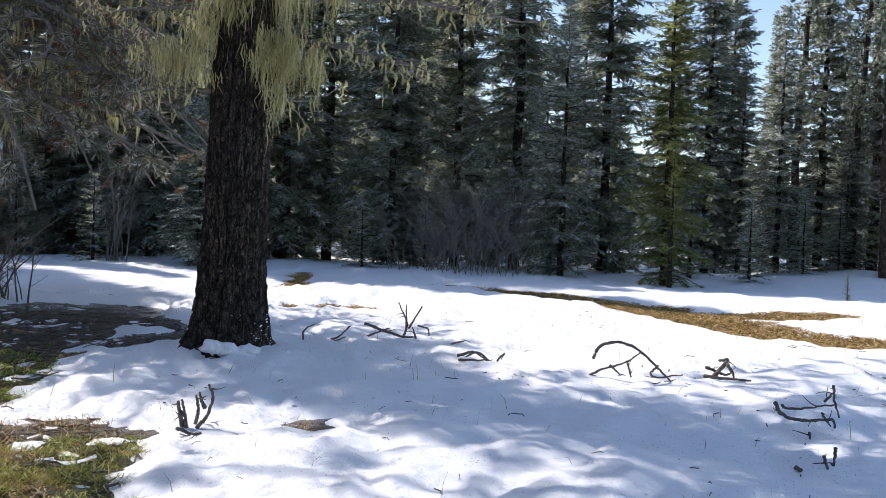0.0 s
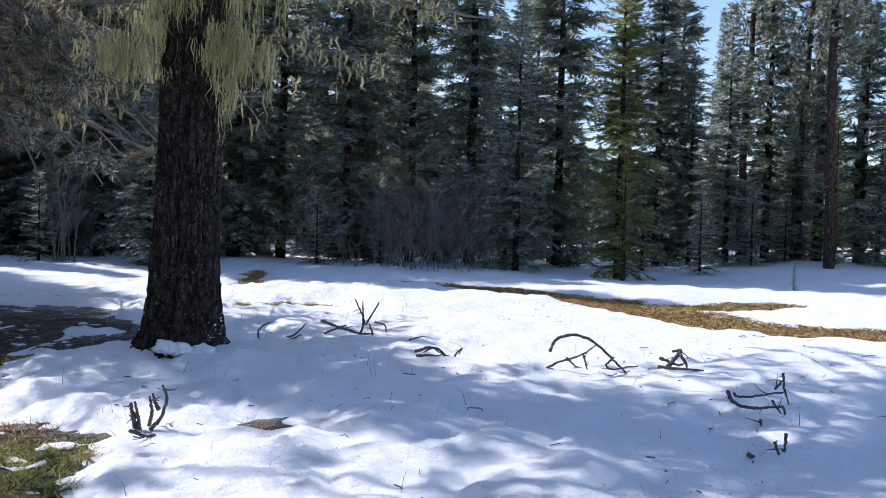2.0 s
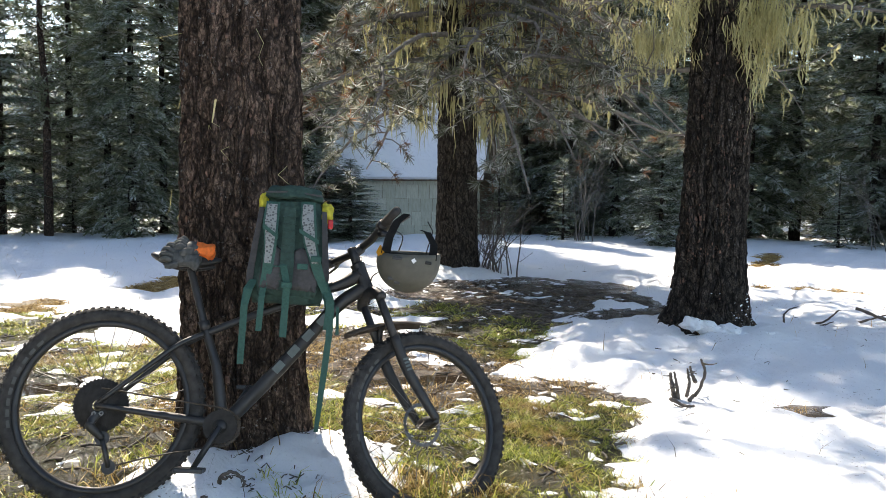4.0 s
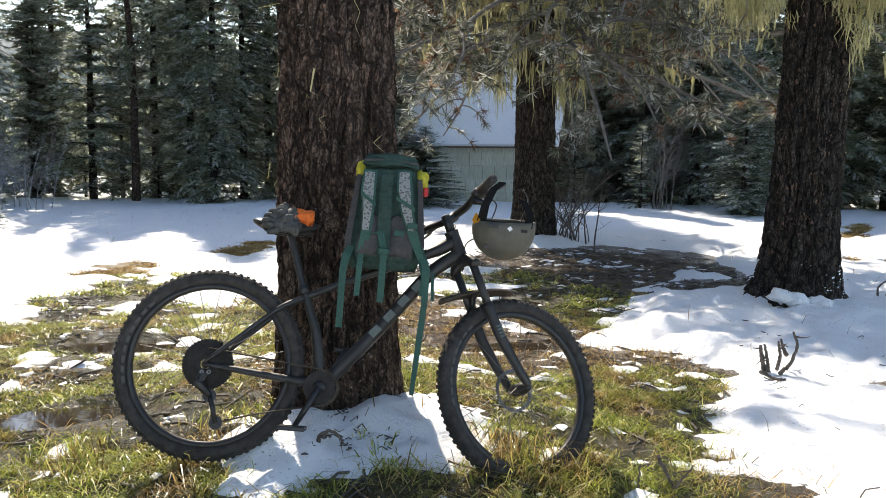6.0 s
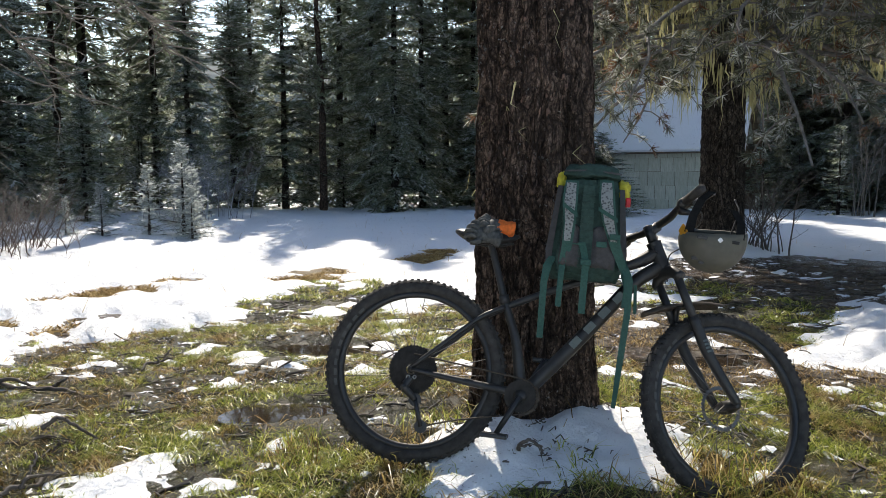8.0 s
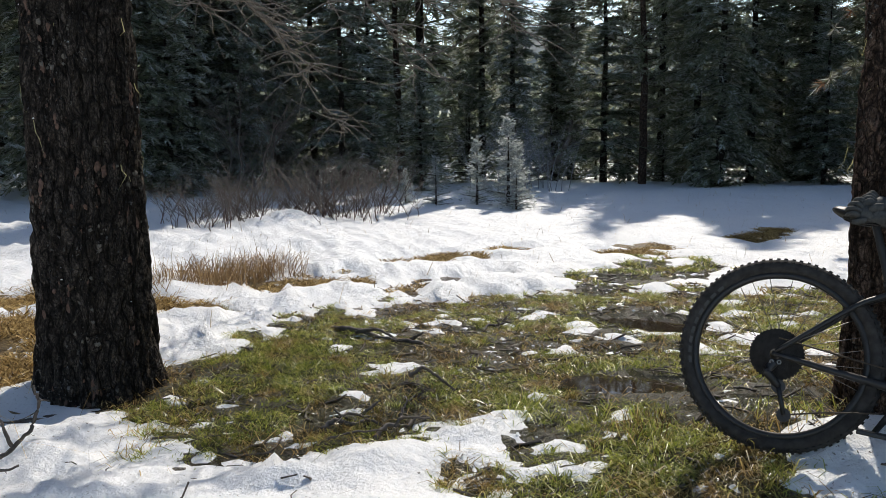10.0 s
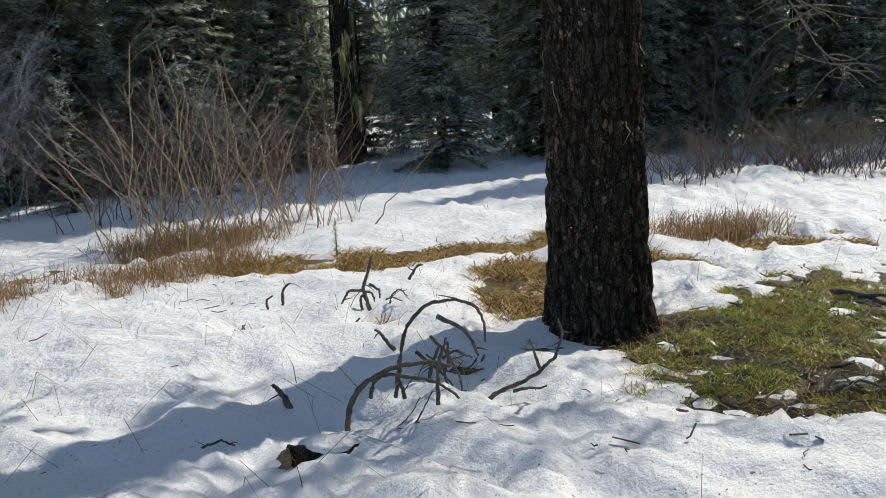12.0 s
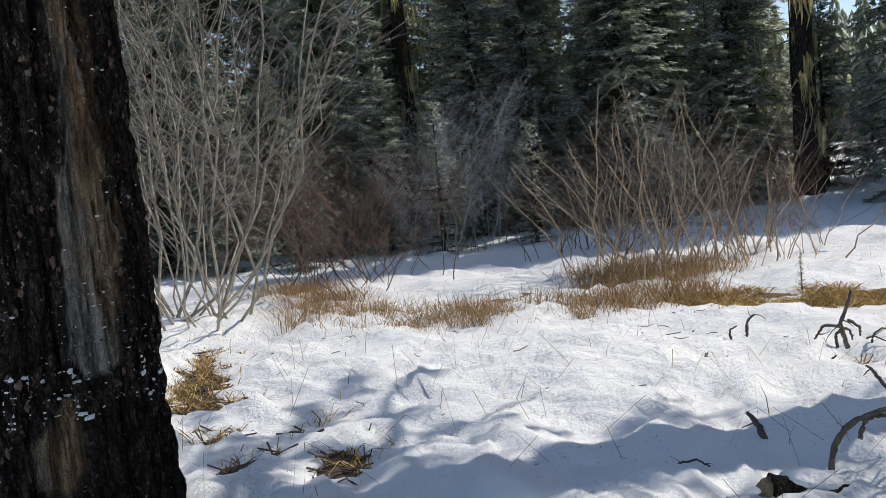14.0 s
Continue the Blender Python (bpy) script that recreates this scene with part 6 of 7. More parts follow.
# ---------------- rucksack on the top tube ----------------
M_PACK = plain("green_nylon", (0.030, 0.062, 0.050), 0.75, vary=0.35, scale=60)
M_STRAP = plain("green_webbing", (0.034, 0.092, 0.072), 0.75, vary=0.25, scale=120)
M_PAD = plain("grey_foam_pad", (0.066, 0.064, 0.064), 0.85, vary=0.2, scale=80)
M_NET = Mat("grey_mesh_padding", 0.8, 0, 0.2)
vv = M_NET.t.nodes.new("ShaderNodeTexVoronoi")
vv.inputs["Scale"].default_value = 95
M_NET.link(M_NET.coord, vv.inputs["Vector"])
M_NET.color(M_NET.ramp(vv.outputs["Distance"], (0.25, (0.09, 0.098, 0.094)), (0.5, (0.25, 0.26, 0.25)))).bump(vv.outputs["Distance"], 0.5, 0.003)
M_NET = M_NET.m
M_YELLOW = plain("yellow_cloth", (0.55, 0.48, 0.05), 0.7, vary=0.3)
M_RED = plain("red_plastic", (0.60, 0.03, 0.03), 0.35)
M_ORANGE = plain("orange_fabric", (0.75, 0.16, 0.03), 0.75, vary=0.25, scale=60)
M_GLOVE = plain("dark_grey_glove", (0.075, 0.078, 0.075), 0.75, vary=0.35, scale=60)


def soft_box(w, d, h, top=0.8, bulge=0.12, seg=10, seed=0):
    """A stuffed bag: x across, y deep, z up; narrower at the top, with bulged sides."""
    rs = np.random.RandomState(seed)
    bm = bmesh.new()
    bmesh.ops.create_cube(bm, size=1)
    bmesh.ops.subdivide_edges(bm, edges=bm.edges[:], cuts=seg, use_grid_fill=True)
    for v in bm.verts:
        c = v.co
        f = 1 - (1 - top) * (c.z + 0.5)
        r = 1 + bulge * (1 - (2 * c.x) ** 2 if abs(c.y) > 0.49 else 1 - (2 * c.z) ** 2)
        rx = 1 - 0.25 * abs(2 * c.y) ** 6 - 0.12 * abs(2 * c.z) ** 8
        ry = 1 - 0.25 * abs(2 * c.x) ** 6 - 0.15 * abs(2 * c.z) ** 8
        n = noise.noise(c * 5 + Vector((seed, 0, 0))) * 0.012
        v.co = Vector((c.x * w * f * rx, c.y * d * r * ry * f + n, (c.z + 0.5) * h * (1 - 0.06 * (2 * c.x) ** 4) + n))
    return bm


def ribbon(name, pts, width, mat, parent, label="", thick=0.003, across=(1, 0, 0)):
    """A strap along points; across is its width's direction."""
    P = np.asarray(pts, float)
    t, u = np.linspace(0, 1, len(P)), np.linspace(0, 1, 4 * len(P))
    Q = np.stack([np.interp(u, t, P[:, c]) for c in range(3)], 1)
    wd = np.interp(u, t, np.broadcast_to(np.asarray(width, float), (len(P),)))[:, None] * 0.5
    a = np.asarray(across, float)
    d = np.gradient(Q, axis=0)
    nrm = np.cross(d, a)
    nrm /= np.linalg.norm(nrm, axis=1)[:, None] + 1e-9
    V = np.stack([Q - a * wd - nrm * thick, Q + a * wd - nrm * thick, Q + a * wd + nrm * thick, Q - a * wd + nrm * thick], 1).reshape(-1, 3)
    F = []
    n = len(Q)
    for i in range(n - 1):
        for j in range(4):
            F.append((i * 4 + j, i * 4 + (j + 1) % 4, i * 4 + 4 + (j + 1) % 4, i * 4 + 4 + j))
    F += [(3, 2, 1, 0), tuple(4 * n - 4 + k for k in range(4))]
    return child(name, mesh_np(name, V, F, mat), parent, label)


pack = thing("rucksack", "green rucksack with grey mesh straps resting on the top tube", "rucksack", pose(-2.338, 2.700, 0.882, -8, 4.5, 40) @ Matrix.Diagonal((1, 1, 0.9, 1)))
part("body", soft_box(0.29, 0.17, 0.47, 0.78, seed=1), M_PACK, pack, "", True)
part("back_panel", (lambda bm: (bm.transform(Matrix.Translation((0, -0.085, 0.03))), bm)[1])(soft_box(0.24, 0.03, 0.40, 0.75, seed=2)), M_PACK, pack, "", True)
ribbon("back_ridge", [(-0.010, -0.108, 0.40), (-0.008, -0.113, 0.28), (-0.006, -0.115, 0.16), (-0.006, -0.112, 0.05)], [0.040, 0.048, 0.050, 0.046], M_PACK, pack, "ribbed green back panel", 0.006)
for k in range(11):
    ribbon("seam", [(-0.034, -0.122, 0.06 + 0.03 * k), (0.018, -0.122, 0.062 + 0.03 * k)], 0.004, M_PACK, pack, "", 0.002, (0, 0, 1))
for sg in (-1, 1):
    ribbon("side_panel", [(sg * 0.118, -0.060, 0.40), (sg * 0.130, -0.066, 0.26), (sg * 0.142, -0.064, 0.12), (sg * 0.140, -0.060, 0.05)], [0.018, 0.022, 0.026, 0.02], M_PAD, pack, "grey side panel", 0.004)
ribbon("zip", [(-0.108, -0.086, 0.462), (0.0, -0.100, 0.470), (0.108, -0.086, 0.462)], 0.007, M_PAD, pack, "", 0.002, (0, 0, 1))
part("lid", (lambda bm: (bm.transform(Matrix.Translation((0.0, 0.0, 0.44))), bm)[1])(soft_box(0.23, 0.17, 0.06, 0.85, 0.3, seed=3)), M_PACK, pack, "green lid", True)
for x0, w in ((-0.062, 0.06), (0.056, 0.075)):
    part("lumbar_pad", (lambda bm: (bm.transform(Matrix.Translation((x0, -0.105, 0.06))), bm)[1])(soft_box(w * 1.5, 0.025, 0.17, 0.75, 0.2, 6, 4)), M_PAD, pack, "grey foam pad", True)
ribbon("shoulder_strap", [(-0.075, -0.09, 0.42), (-0.078, -0.115, 0.34), (-0.072, -0.125, 0.24), (-0.075, -0.12, 0.14), (-0.085, -0.11, 0.07)], [0.05, 0.058, 0.045, 0.038, 0.03], M_STRAP, pack, "green shoulder strap", 0.006)
ribbon("shoulder_strap", [(0.055, -0.09, 0.43), (0.06, -0.115, 0.35), (0.075, -0.125, 0.25), (0.11, -0.12, 0.14), (0.15, -0.10, 0.04)], [0.052, 0.06, 0.05, 0.04, 0.028], M_STRAP, pack, "green shoulder strap", 0.006)
ribbon("mesh_padding", [(-0.077, -0.104, 0.41), (-0.078, -0.1245, 0.33), (-0.074, -0.133, 0.25), (-0.077, -0.1285, 0.16)], [0.036, 0.042, 0.032, 0.024], M_NET, pack, "grey honeycomb mesh", 0.002)
ribbon("mesh_padding", [(0.055, -0.104, 0.42), (0.06, -0.1245, 0.34), (0.075, -0.134, 0.25), (0.098, -0.130, 0.17)], [0.038, 0.045, 0.036, 0.024], M_NET, pack, "grey honeycomb mesh", 0.002)
for x0, x1, z0 in ((-0.105, -0.045, 0.315), (0.030, 0.105, 0.305)):
    ribbon("load_strap", [(x0, -0.138, z0), (x1, -0.140, z0 - 0.045)], 0.018, M_STRAP, pack, "", 0.002, (0, 0, 1))
ribbon("haul_loop", [(-0.10, -0.02, 0.475), (-0.05, -0.07, 0.47), (0.05, -0.07, 0.475), (0.10, -0.02, 0.48)], 0.022, M_STRAP, pack, "", 0.003, (0, 0, 1))
ribbon("hip_belt", [(-0.125, -0.07, 0.09), (-0.142, -0.09, 0.05), (-0.150, -0.10, -0.02), (-0.148, -0.10, -0.26)], [0.03, 0.034, 0.026, 0.024], M_STRAP, pack, "green hip belt hanging loose")
ribbon("hip_belt", [(0.135, -0.09, 0.10), (0.165, -0.12, 0.02), (0.170, -0.125, -0.12), (0.160, -0.12, -0.30), (0.148, -0.12, -0.52)], [0.03, 0.032, 0.024, 0.024, 0.016], M_STRAP, pack, "green hip belt hanging loose")
for pts, w in (([(-0.085, -0.11, 0.07), (-0.088, -0.125, 0.02), (-0.09, -0.125, -0.12)], 0.022), ([(-0.02, -0.12, 0.16), (0.0, -0.135, 0.08), (0.0, -0.13, -0.08), (0.0, -0.13, -0.14)], 0.026),
               ([(0.145, -0.10, 0.04), (0.16, -0.12, -0.02), (0.155, -0.12, -0.10)], 0.02), ([(-0.075, -0.12, 0.15), (-0.02, -0.135, 0.15)], 0.022), ([(0.195, -0.08, 0.0), (0.20, -0.1, -0.12)], 0.012)):
    ribbon("webbing", pts, w, M_STRAP, pack, "", 0.0025)
for p in ((0.052, -0.145, 0.155), (0.0, -0.142, 0.075), (0.10, -0.14, 0.19)):
    bm = bmesh.new()
    box(bm, p[0] - 0.02, p[0] + 0.02, p[1] - 0.006, p[1] + 0.006, p[2] - 0.012, p[2] + 0.012, 0.003)
    part("buckle", bm, M_STRAP, pack, "green plastic buckle")
for p, s in (((0.125, 0.0, 0.40), (0.03, 0.05, 0.05)), ((-0.115, 0.0, 0.43), (0.02, 0.05, 0.04)), ((0.0, 0.02, 0.495), (0.05, 0.05, 0.018))):
    bm = bmesh.new()
    bmesh.ops.create_icosphere(bm, subdivisions=3, radius=1)
    for v in bm.verts:
        v.co = Vector(p) + Vector((v.co.x * s[0], v.co.y * s[1], v.co.z * s[2])) * (1 + 0.35 * noise.noise(v.co * 2.3 + Vector(p) * 9))
    part("rain_cover", bm, M_YELLOW, pack, "crumpled yellow rain cover", True)
bm = bmesh.new()
box(bm, 0.135, 0.155, -0.05, -0.03, 0.33, 0.37, 0.005)
part("rear_light", bm, M_RED, pack, "small red light")

# ---------------- helmet on the handlebar ----------------
M_HELMET = plain("olive_helmet_shell", (0.080, 0.076, 0.058), 0.6, vary=0.2, scale=30, spec=0.5)
M_SLING = plain("black_webbing", (0.012, 0.012, 0.012), 0.9, vary=0.3, scale=90, spec=0.1)
helmet = thing("helmet", "olive helmet hanging upside down by its strap", "helmet", pose(-1.865, 2.84, 1.062, 0, 8, 32))
bm = bmesh.new()
bmesh.ops.create_uvsphere(bm, u_segments=40, v_segments=24, radius=1)
bmesh.ops.delete(bm, geom=[v for v in bm.verts if v.co.z > 0.30], context="VERTS")
for v in bm.verts:
    c = v.co
    v.co = Vector((c.x * 0.118, c.y * 0.098, c.z * 0.118 + 0.012 * c.x * (1 if c.z > 0 else 0)))
sh = part("shell", bm, M_HELMET, helmet, "", True)
sh.modifiers.new("thick", "SOLIDIFY").thickness = 0.012
bm = bmesh.new()
bmesh.ops.create_uvsphere(bm, u_segments=30, v_segments=16, radius=1)
bmesh.ops.delete(bm, geom=[v for v in bm.verts if v.co.z > 0.32], context="VERTS")
for v in bm.verts:
    v.co = Vector((v.co.x * 0.100, v.co.y * 0.082, v.co.z * 0.100))
part("liner", bm, M_BLACK, helmet, "black foam liner", True)
for x0, z0, w in ((-0.035, 0.012, 0.045), (0.068, 0.010, 0.04), (-0.05, -0.066, 0.028), (-0.028, -0.078, 0.02)):
    bm = bmesh.new()
    box(bm, -w / 2, w / 2, -0.004, 0.004, -0.006, 0.006, 0.003)
    y0 = -0.098 * math.sqrt(max(0.02, 1 - (x0 / 0.118) ** 2 - (z0 / 0.118) ** 2))
    bm.transform(Matrix.Translation((x0, y0 - 0.001, z0)) @ Matrix.Rotation(-x0 * 5, 4, "Z"))
    part("vent", bm, M_BLACK, helmet, "dark vent slot")
bm = bmesh.new()
box(bm, -0.007, 0.007, -0.002, 0.002, -0.007, 0.007)
bm.transform(Matrix.Translation((0.022, -0.0975, 0.012)) @ Matrix.Rotation(radians(45), 4, "Y"))
part("badge", bm, plain("white_badge", (0.75, 0.75, 0.75), 0.5), helmet, "small white diamond badge")
ribbon("strap", [(0.088, -0.05, 0.02), (0.085, -0.03, 0.075), (0.055, 0.0, 0.115), (0.030, 0.0, 0.120)], [0.030, 0.028, 0.024, 0.018], M_SLING, helmet, "black chin strap", 0.003)
ribbon("strap", [(0.06, 0.03, 0.03), (0.075, 0.02, 0.12), (0.05, 0.0, 0.155)], 0.034, M_BLACK, helmet, "black chin strap", 0.002, (0, 1, 0))
ribbon("strap", [(-0.085, -0.05, 0.02), (-0.080, -0.04, 0.08), (-0.060, -0.02, 0.14), (-0.03, 0.0, 0.17)], [0.034, 0.030, 0.028, 0.024], M_SLING, helmet, "black chin strap", 0.003)
bm = bmesh.new()
box(bm, -0.02, 0.02, -0.003, 0.003, -0.018, 0.018, 0.002)
bm.transform(Matrix.Translation((-0.105, -0.035, 0.02)) @ Matrix.Rotation(-1.0, 4, "Z") @ Matrix.Rotation(0.6, 4, "Y"))
part("tag", bm, plain("amber_reflector", (0.55, 0.25, 0.02), 0.4), helmet, "amber reflector tag")

# ---------------- gloves on the saddle ----------------


def glove(label, m, cuff):
    g = thing("glove", label, "glove", m, group="gloves on the saddle")
    bm = bmesh.new()
    bmesh.ops.create_icosphere(bm, subdivisions=3, radius=1)
    for v in bm.verts:
        v.co = Vector((v.co.x * 0.052, v.co.y * 0.045, v.co.z * 0.020)) * (1 + 0.18 * noise.noise(v.co * 2))
    part("palm", bm, M_GLOVE, g, "", True)
    for k, y in enumerate((-0.033, -0.011, 0.011, 0.033)):
        ln = (0.060, 0.072, 0.070, 0.055)[k]
        tubes("finger", [([(-0.035, y, 0.002), (-0.035 - ln * 0.5, y * 1.15, 0.012), (-0.035 - ln * 0.9, y * 1.2, -0.002), (-0.035 - ln, y * 1.2, -0.016)], [0.0125, 0.0125, 0.0115, 0.008])], M_GLOVE, g)
    tubes("thumb", [([(0.0, -0.04, 0.0), (-0.03, -0.062, 0.004), (-0.055, -0.066, -0.004)], [0.015, 0.014, 0.010])], M_GLOVE, g)
    prof = [(0.015, 0.040, 0.020), (0.04, 0.036, 0.020), (0.06, 0.031, 0.018), (0.08, 0.034, 0.022), (0.105, 0.043, 0.028)]
    a = np.arange(24) * 2 * np.pi / 24
    V = np.vstack([np.stack([x + 0.012 * np.sin(a * 2 + x * 30) * (x > 0.08), w * np.cos(a) * (1 + 0.10 * np.sin(a * 5 + x * 60)), h * np.sin(a) * (1 + 0.16 * np.cos(a * 4 + x * 45))], 1) for x, w, h in prof])
    F = np.array([(i * 24 + j, i * 24 + (j + 1) % 24, i * 24 + 24 + (j + 1) % 24, i * 24 + 24 + j) for i in range(4) for j in range(24)])
    o = child("cuff", mesh_np("cuff", V, F, cuff, True), g, "orange cuff" if cuff == M_ORANGE else "")
    o.modifiers.new("thick", "SOLIDIFY").thickness = 0.005
    return g


glove("dark grey glove with an orange cuff on the saddle", pose(-2.604, 2.478, 1.096, 22, 12, 42) @ Matrix.Diagonal((0.70, 0.86, 1.25, 1)), M_ORANGE)
glove("dark grey glove draped over the side of the saddle", pose(-2.615, 2.424, 1.066, 58, 20, 42) @ Matrix.Diagonal((0.66, 0.80, 1.25, 1)), M_GLOVE)

# ---------------- dead branches ----------------


def dead_branch(label, x, y, yaw, thick, lines):
    """A fallen branch: lines of (along, up) in its own upright plane, given some depth and knots."""
    rs = np.random.RandomState(int(abs(x * 100 + y * 7)))
    t = thing("dead_branch", label, "branch", pose(x, y, top_z(x, y) - 0.01, 0, 0, yaw), group="fallen branches")
    for i, ln in enumerate(lines):
        P = np.array([(u, 0.0, z) for u, z in ln])
        k = np.linspace(0, 1, len(P))
        u = np.linspace(0, 1, 6 * len(P))
        Q = np.stack([np.interp(u, k, P[:, c]) for c in range(3)], 1)
        if len(P) > 2:
            ker = np.hanning(9)[1:-1]
            ker /= ker.sum()
            Q = np.stack([np.convolve(np.pad(Q[:, c], 3, mode="reflect", reflect_type="odd"), ker, "valid") for c in range(3)], 1)
        Q[:, 1] += np.cumsum(rs.normal(0, 0.006, len(Q))) + 0.03 * i * (-1) ** i
        Q += rs.normal(0, 0.0018, Q.shape)
        r = thick * (1.0 if i == 0 else 0.72) * np.linspace(1.0, 0.5, len(Q)) * rs.uniform(0.85, 1.15, len(Q))
        w = Soup()
        w.tube(Q, r, 7)
        child("stem" if i == 0 else "side_branch", w.mesh("stick", M_STICK), t)
        for _ in range(2 if i == 0 else 1):
            b0 = Q[rs.randint(len(Q) // 4, len(Q))]
            w = Soup()
            w.tube(limb(rs, b0, rs.rand() * 6.3, rs.uniform(0.04, 0.12), rs.uniform(-0.5, 0.6), rs.uniform(-0.5, 0.7), 5), thick * np.linspace(0.32, 0.12, 5), 4, cap=False)
            child("twig", w.mesh("twig", M_STICK), t)
    return t


dead_branch("arched dead branch half buried in snow", 1.66, 7.46, -14, 0.016, [[(-0.33, 0.19), (-0.29, 0.3), (-0.14, 0.35), (0.01, 0.31), (0.1, 0.25), (0.22, 0.14), (0.34, 0.03)], [(-0.37, 0.03), (-0.27, 0.1), (-0.14, 0.14), (-0.02, 0.2), (0.07, 0.28)], [(0.22, 0.15), (0.15, 0.08), (0.2, 0.04), (0.43, 0.09)], [(-0.04, 0.18), (-0.0, 0.06)], [(-0.19, 0.12), (-0.1, 0.04)]])
dead_branch("knotted dead stub in snow", 2.52, 7.62, -20, 0.022, [[(-0.09, -0.0), (0.01, 0.14), (0.03, 0.17), (-0.05, 0.15)], [(0.02, 0.14), (0.07, 0.07), (0.08, 0.02)], [(-0.16, 0.08), (-0.08, 0.05), (0.01, 0.02), (0.06, 0.05)], [(-0.17, 0.02), (0.22, 0.02)]])
dead_branch("forked dead branch lying in snow", 2.43, 5.69, -25, 0.014, [[(-0.24, 0.18), (-0.21, 0.12), (-0.16, 0.09), (-0.04, 0.09), (0.11, 0.12), (0.12, 0.06)], [(-0.2, 0.17), (-0.18, 0.15), (-0.04, 0.18), (0.11, 0.22)], [(0.1, 0.32), (0.11, 0.22), (0.14, 0.12)], [(0.05, 0.24), (0.09, 0.29)], [(0.04, 0.12), (0.1, 0.04)], [(-0.03, 0.04), (-0.02, -0.0)]])
dead_branch("slab of bark poking out of snow", 2.09, 4.85, -26, 0.014, [[(-0.14, 0.02), (-0.09, -0.02), (0.02, 0.0), (0.05, 0.05)], [(0.0, 0.11), (0.03, 0.01)], [(0.06, 0.14), (0.05, 0.03)]])
dead_branch("cluster of broken dark twigs standing in snow", -1.45, 5.24, 17, 0.018, [[(-0.06, 0.0), (-0.08, 0.09), (-0.09, 0.16)], [(-0.04, 0.01), (-0.05, 0.09), (-0.07, 0.17)], [(0.01, 0.01), (0.03, 0.09), (0.01, 0.18)], [(0.02, 0.02), (0.08, 0.09), (0.11, 0.19), (0.08, 0.27)], [(0.06, 0.09), (0.03, 0.18)], [(-0.09, 0.04), (-0.02, 0.01), (0.04, 0.02)]])
dead_branch("branching dead limb lying on snow", -0.38, 9.00, 3, 0.017, [[(-0.43, 0.17), (-0.16, 0.08), (-0.02, 0.04), (0.13, 0.04)], [(-0.02, 0.05), (0.03, 0.18), (-0.08, 0.41)], [(0.01, 0.11), (0.0, 0.38)], [(0.03, 0.14), (0.17, 0.38)], [(-0.41, 0.02), (-0.16, 0.12)], [(0.11, 0.05), (0.07, 0.17)], [(0.13, 0.14), (0.25, 0.12), (0.26, 0.01)]])
dead_branch("dark tangle of twigs in snow", 0.35, 8.04, -3, 0.016, [[(-0.19, 0.06), (-0.08, 0.1), (0.02, 0.1), (0.12, 0.01)], [(-0.18, 0.03), (0.08, 0.04)], [(-0.25, 0.16), (-0.14, 0.19)], [(0.18, 0.04), (0.25, 0.12), (0.22, 0.05)], [(-0.13, 0.02), (-0.03, 0.09), (0.09, 0.0)]])
dead_branch("short dead twig on snow", -1.06, 8.85, 7, 0.014, [[(-0.12, 0.01), (-0.0, 0.05), (0.11, 0.17)], [(-0.06, -0.0), (0.07, 0.06)]])
dead_branch("bent thin twig in snow", -1.37, 8.73, 9, 0.010, [[(-0.04, -0.0), (-0.05, 0.1), (0.01, 0.16), (0.07, 0.18)]])
dead_branch("large curved dead branch arching over snow", -3.49, -1.03, 104, 0.014, [[(-0.32, 0.01), (-0.3, 0.13), (-0.23, 0.23), (-0.12, 0.28), (0.03, 0.3), (0.13, 0.27)], [(-0.21, 0.15), (-0.19, 0.23), (-0.14, 0.26), (-0.0, 0.23), (0.1, 0.2), (0.16, 0.13)], [(-0.11, 0.12), (-0.08, 0.28), (-0.05, 0.43), (0.04, 0.52), (0.15, 0.54), (0.25, 0.51), (0.29, 0.43), (0.29, 0.34)], [(0.09, 0.5), (0.18, 0.46), (0.23, 0.39), (0.24, 0.35)], [(-0.1, 0.31), (-0.18, 0.41)], [(0.07, 0.15), (0.08, 0.32), (0.12, 0.42)], [(0.13, 0.2), (0.13, 0.31)], [(-0.06, 0.21), (-0.08, 0.28)]])
dead_branch("crossed dead stubs under an arched branch", -3.9, -1.08, 104, 0.012, [[(-0.03, -0.02), (0.0, 0.12), (0.04, 0.23)], [(0.08, -0.02), (0.06, 0.12), (-0.02, 0.2)], [(-0.07, 0.19), (0.03, 0.1), (0.1, 0.0)], [(0.0, 0.3), (0.08, 0.22), (0.13, 0.1), (0.14, -0.02)], [(0.06, 0.13), (0.12, 0.17), (0.2, 0.12)]])
dead_branch("thin pale twigs leaning out of snow", -3.3, -0.98, 104, 0.005, [[(-0.12, -0.02), (-0.02, 0.1), (0.05, 0.21)], [(-0.03, 0.1), (0.14, 0.09), (0.36, 0.07)], [(-0.2, 0.0), (-0.08, 0.06), (0.0, 0.16)]])
dead_branch("looped dark twigs in a thawed hollow", -5.45, -1.78, 108, 0.011, [[(-0.14, -0.01), (-0.15, 0.08), (-0.11, 0.13), (-0.06, 0.11), (-0.05, 0.0)], [(0.04, -0.01), (0.06, 0.1), (0.12, 0.14), (0.17, 0.08)], [(-0.02, 0.02), (0.05, 0.07), (0.14, 0.03)]])
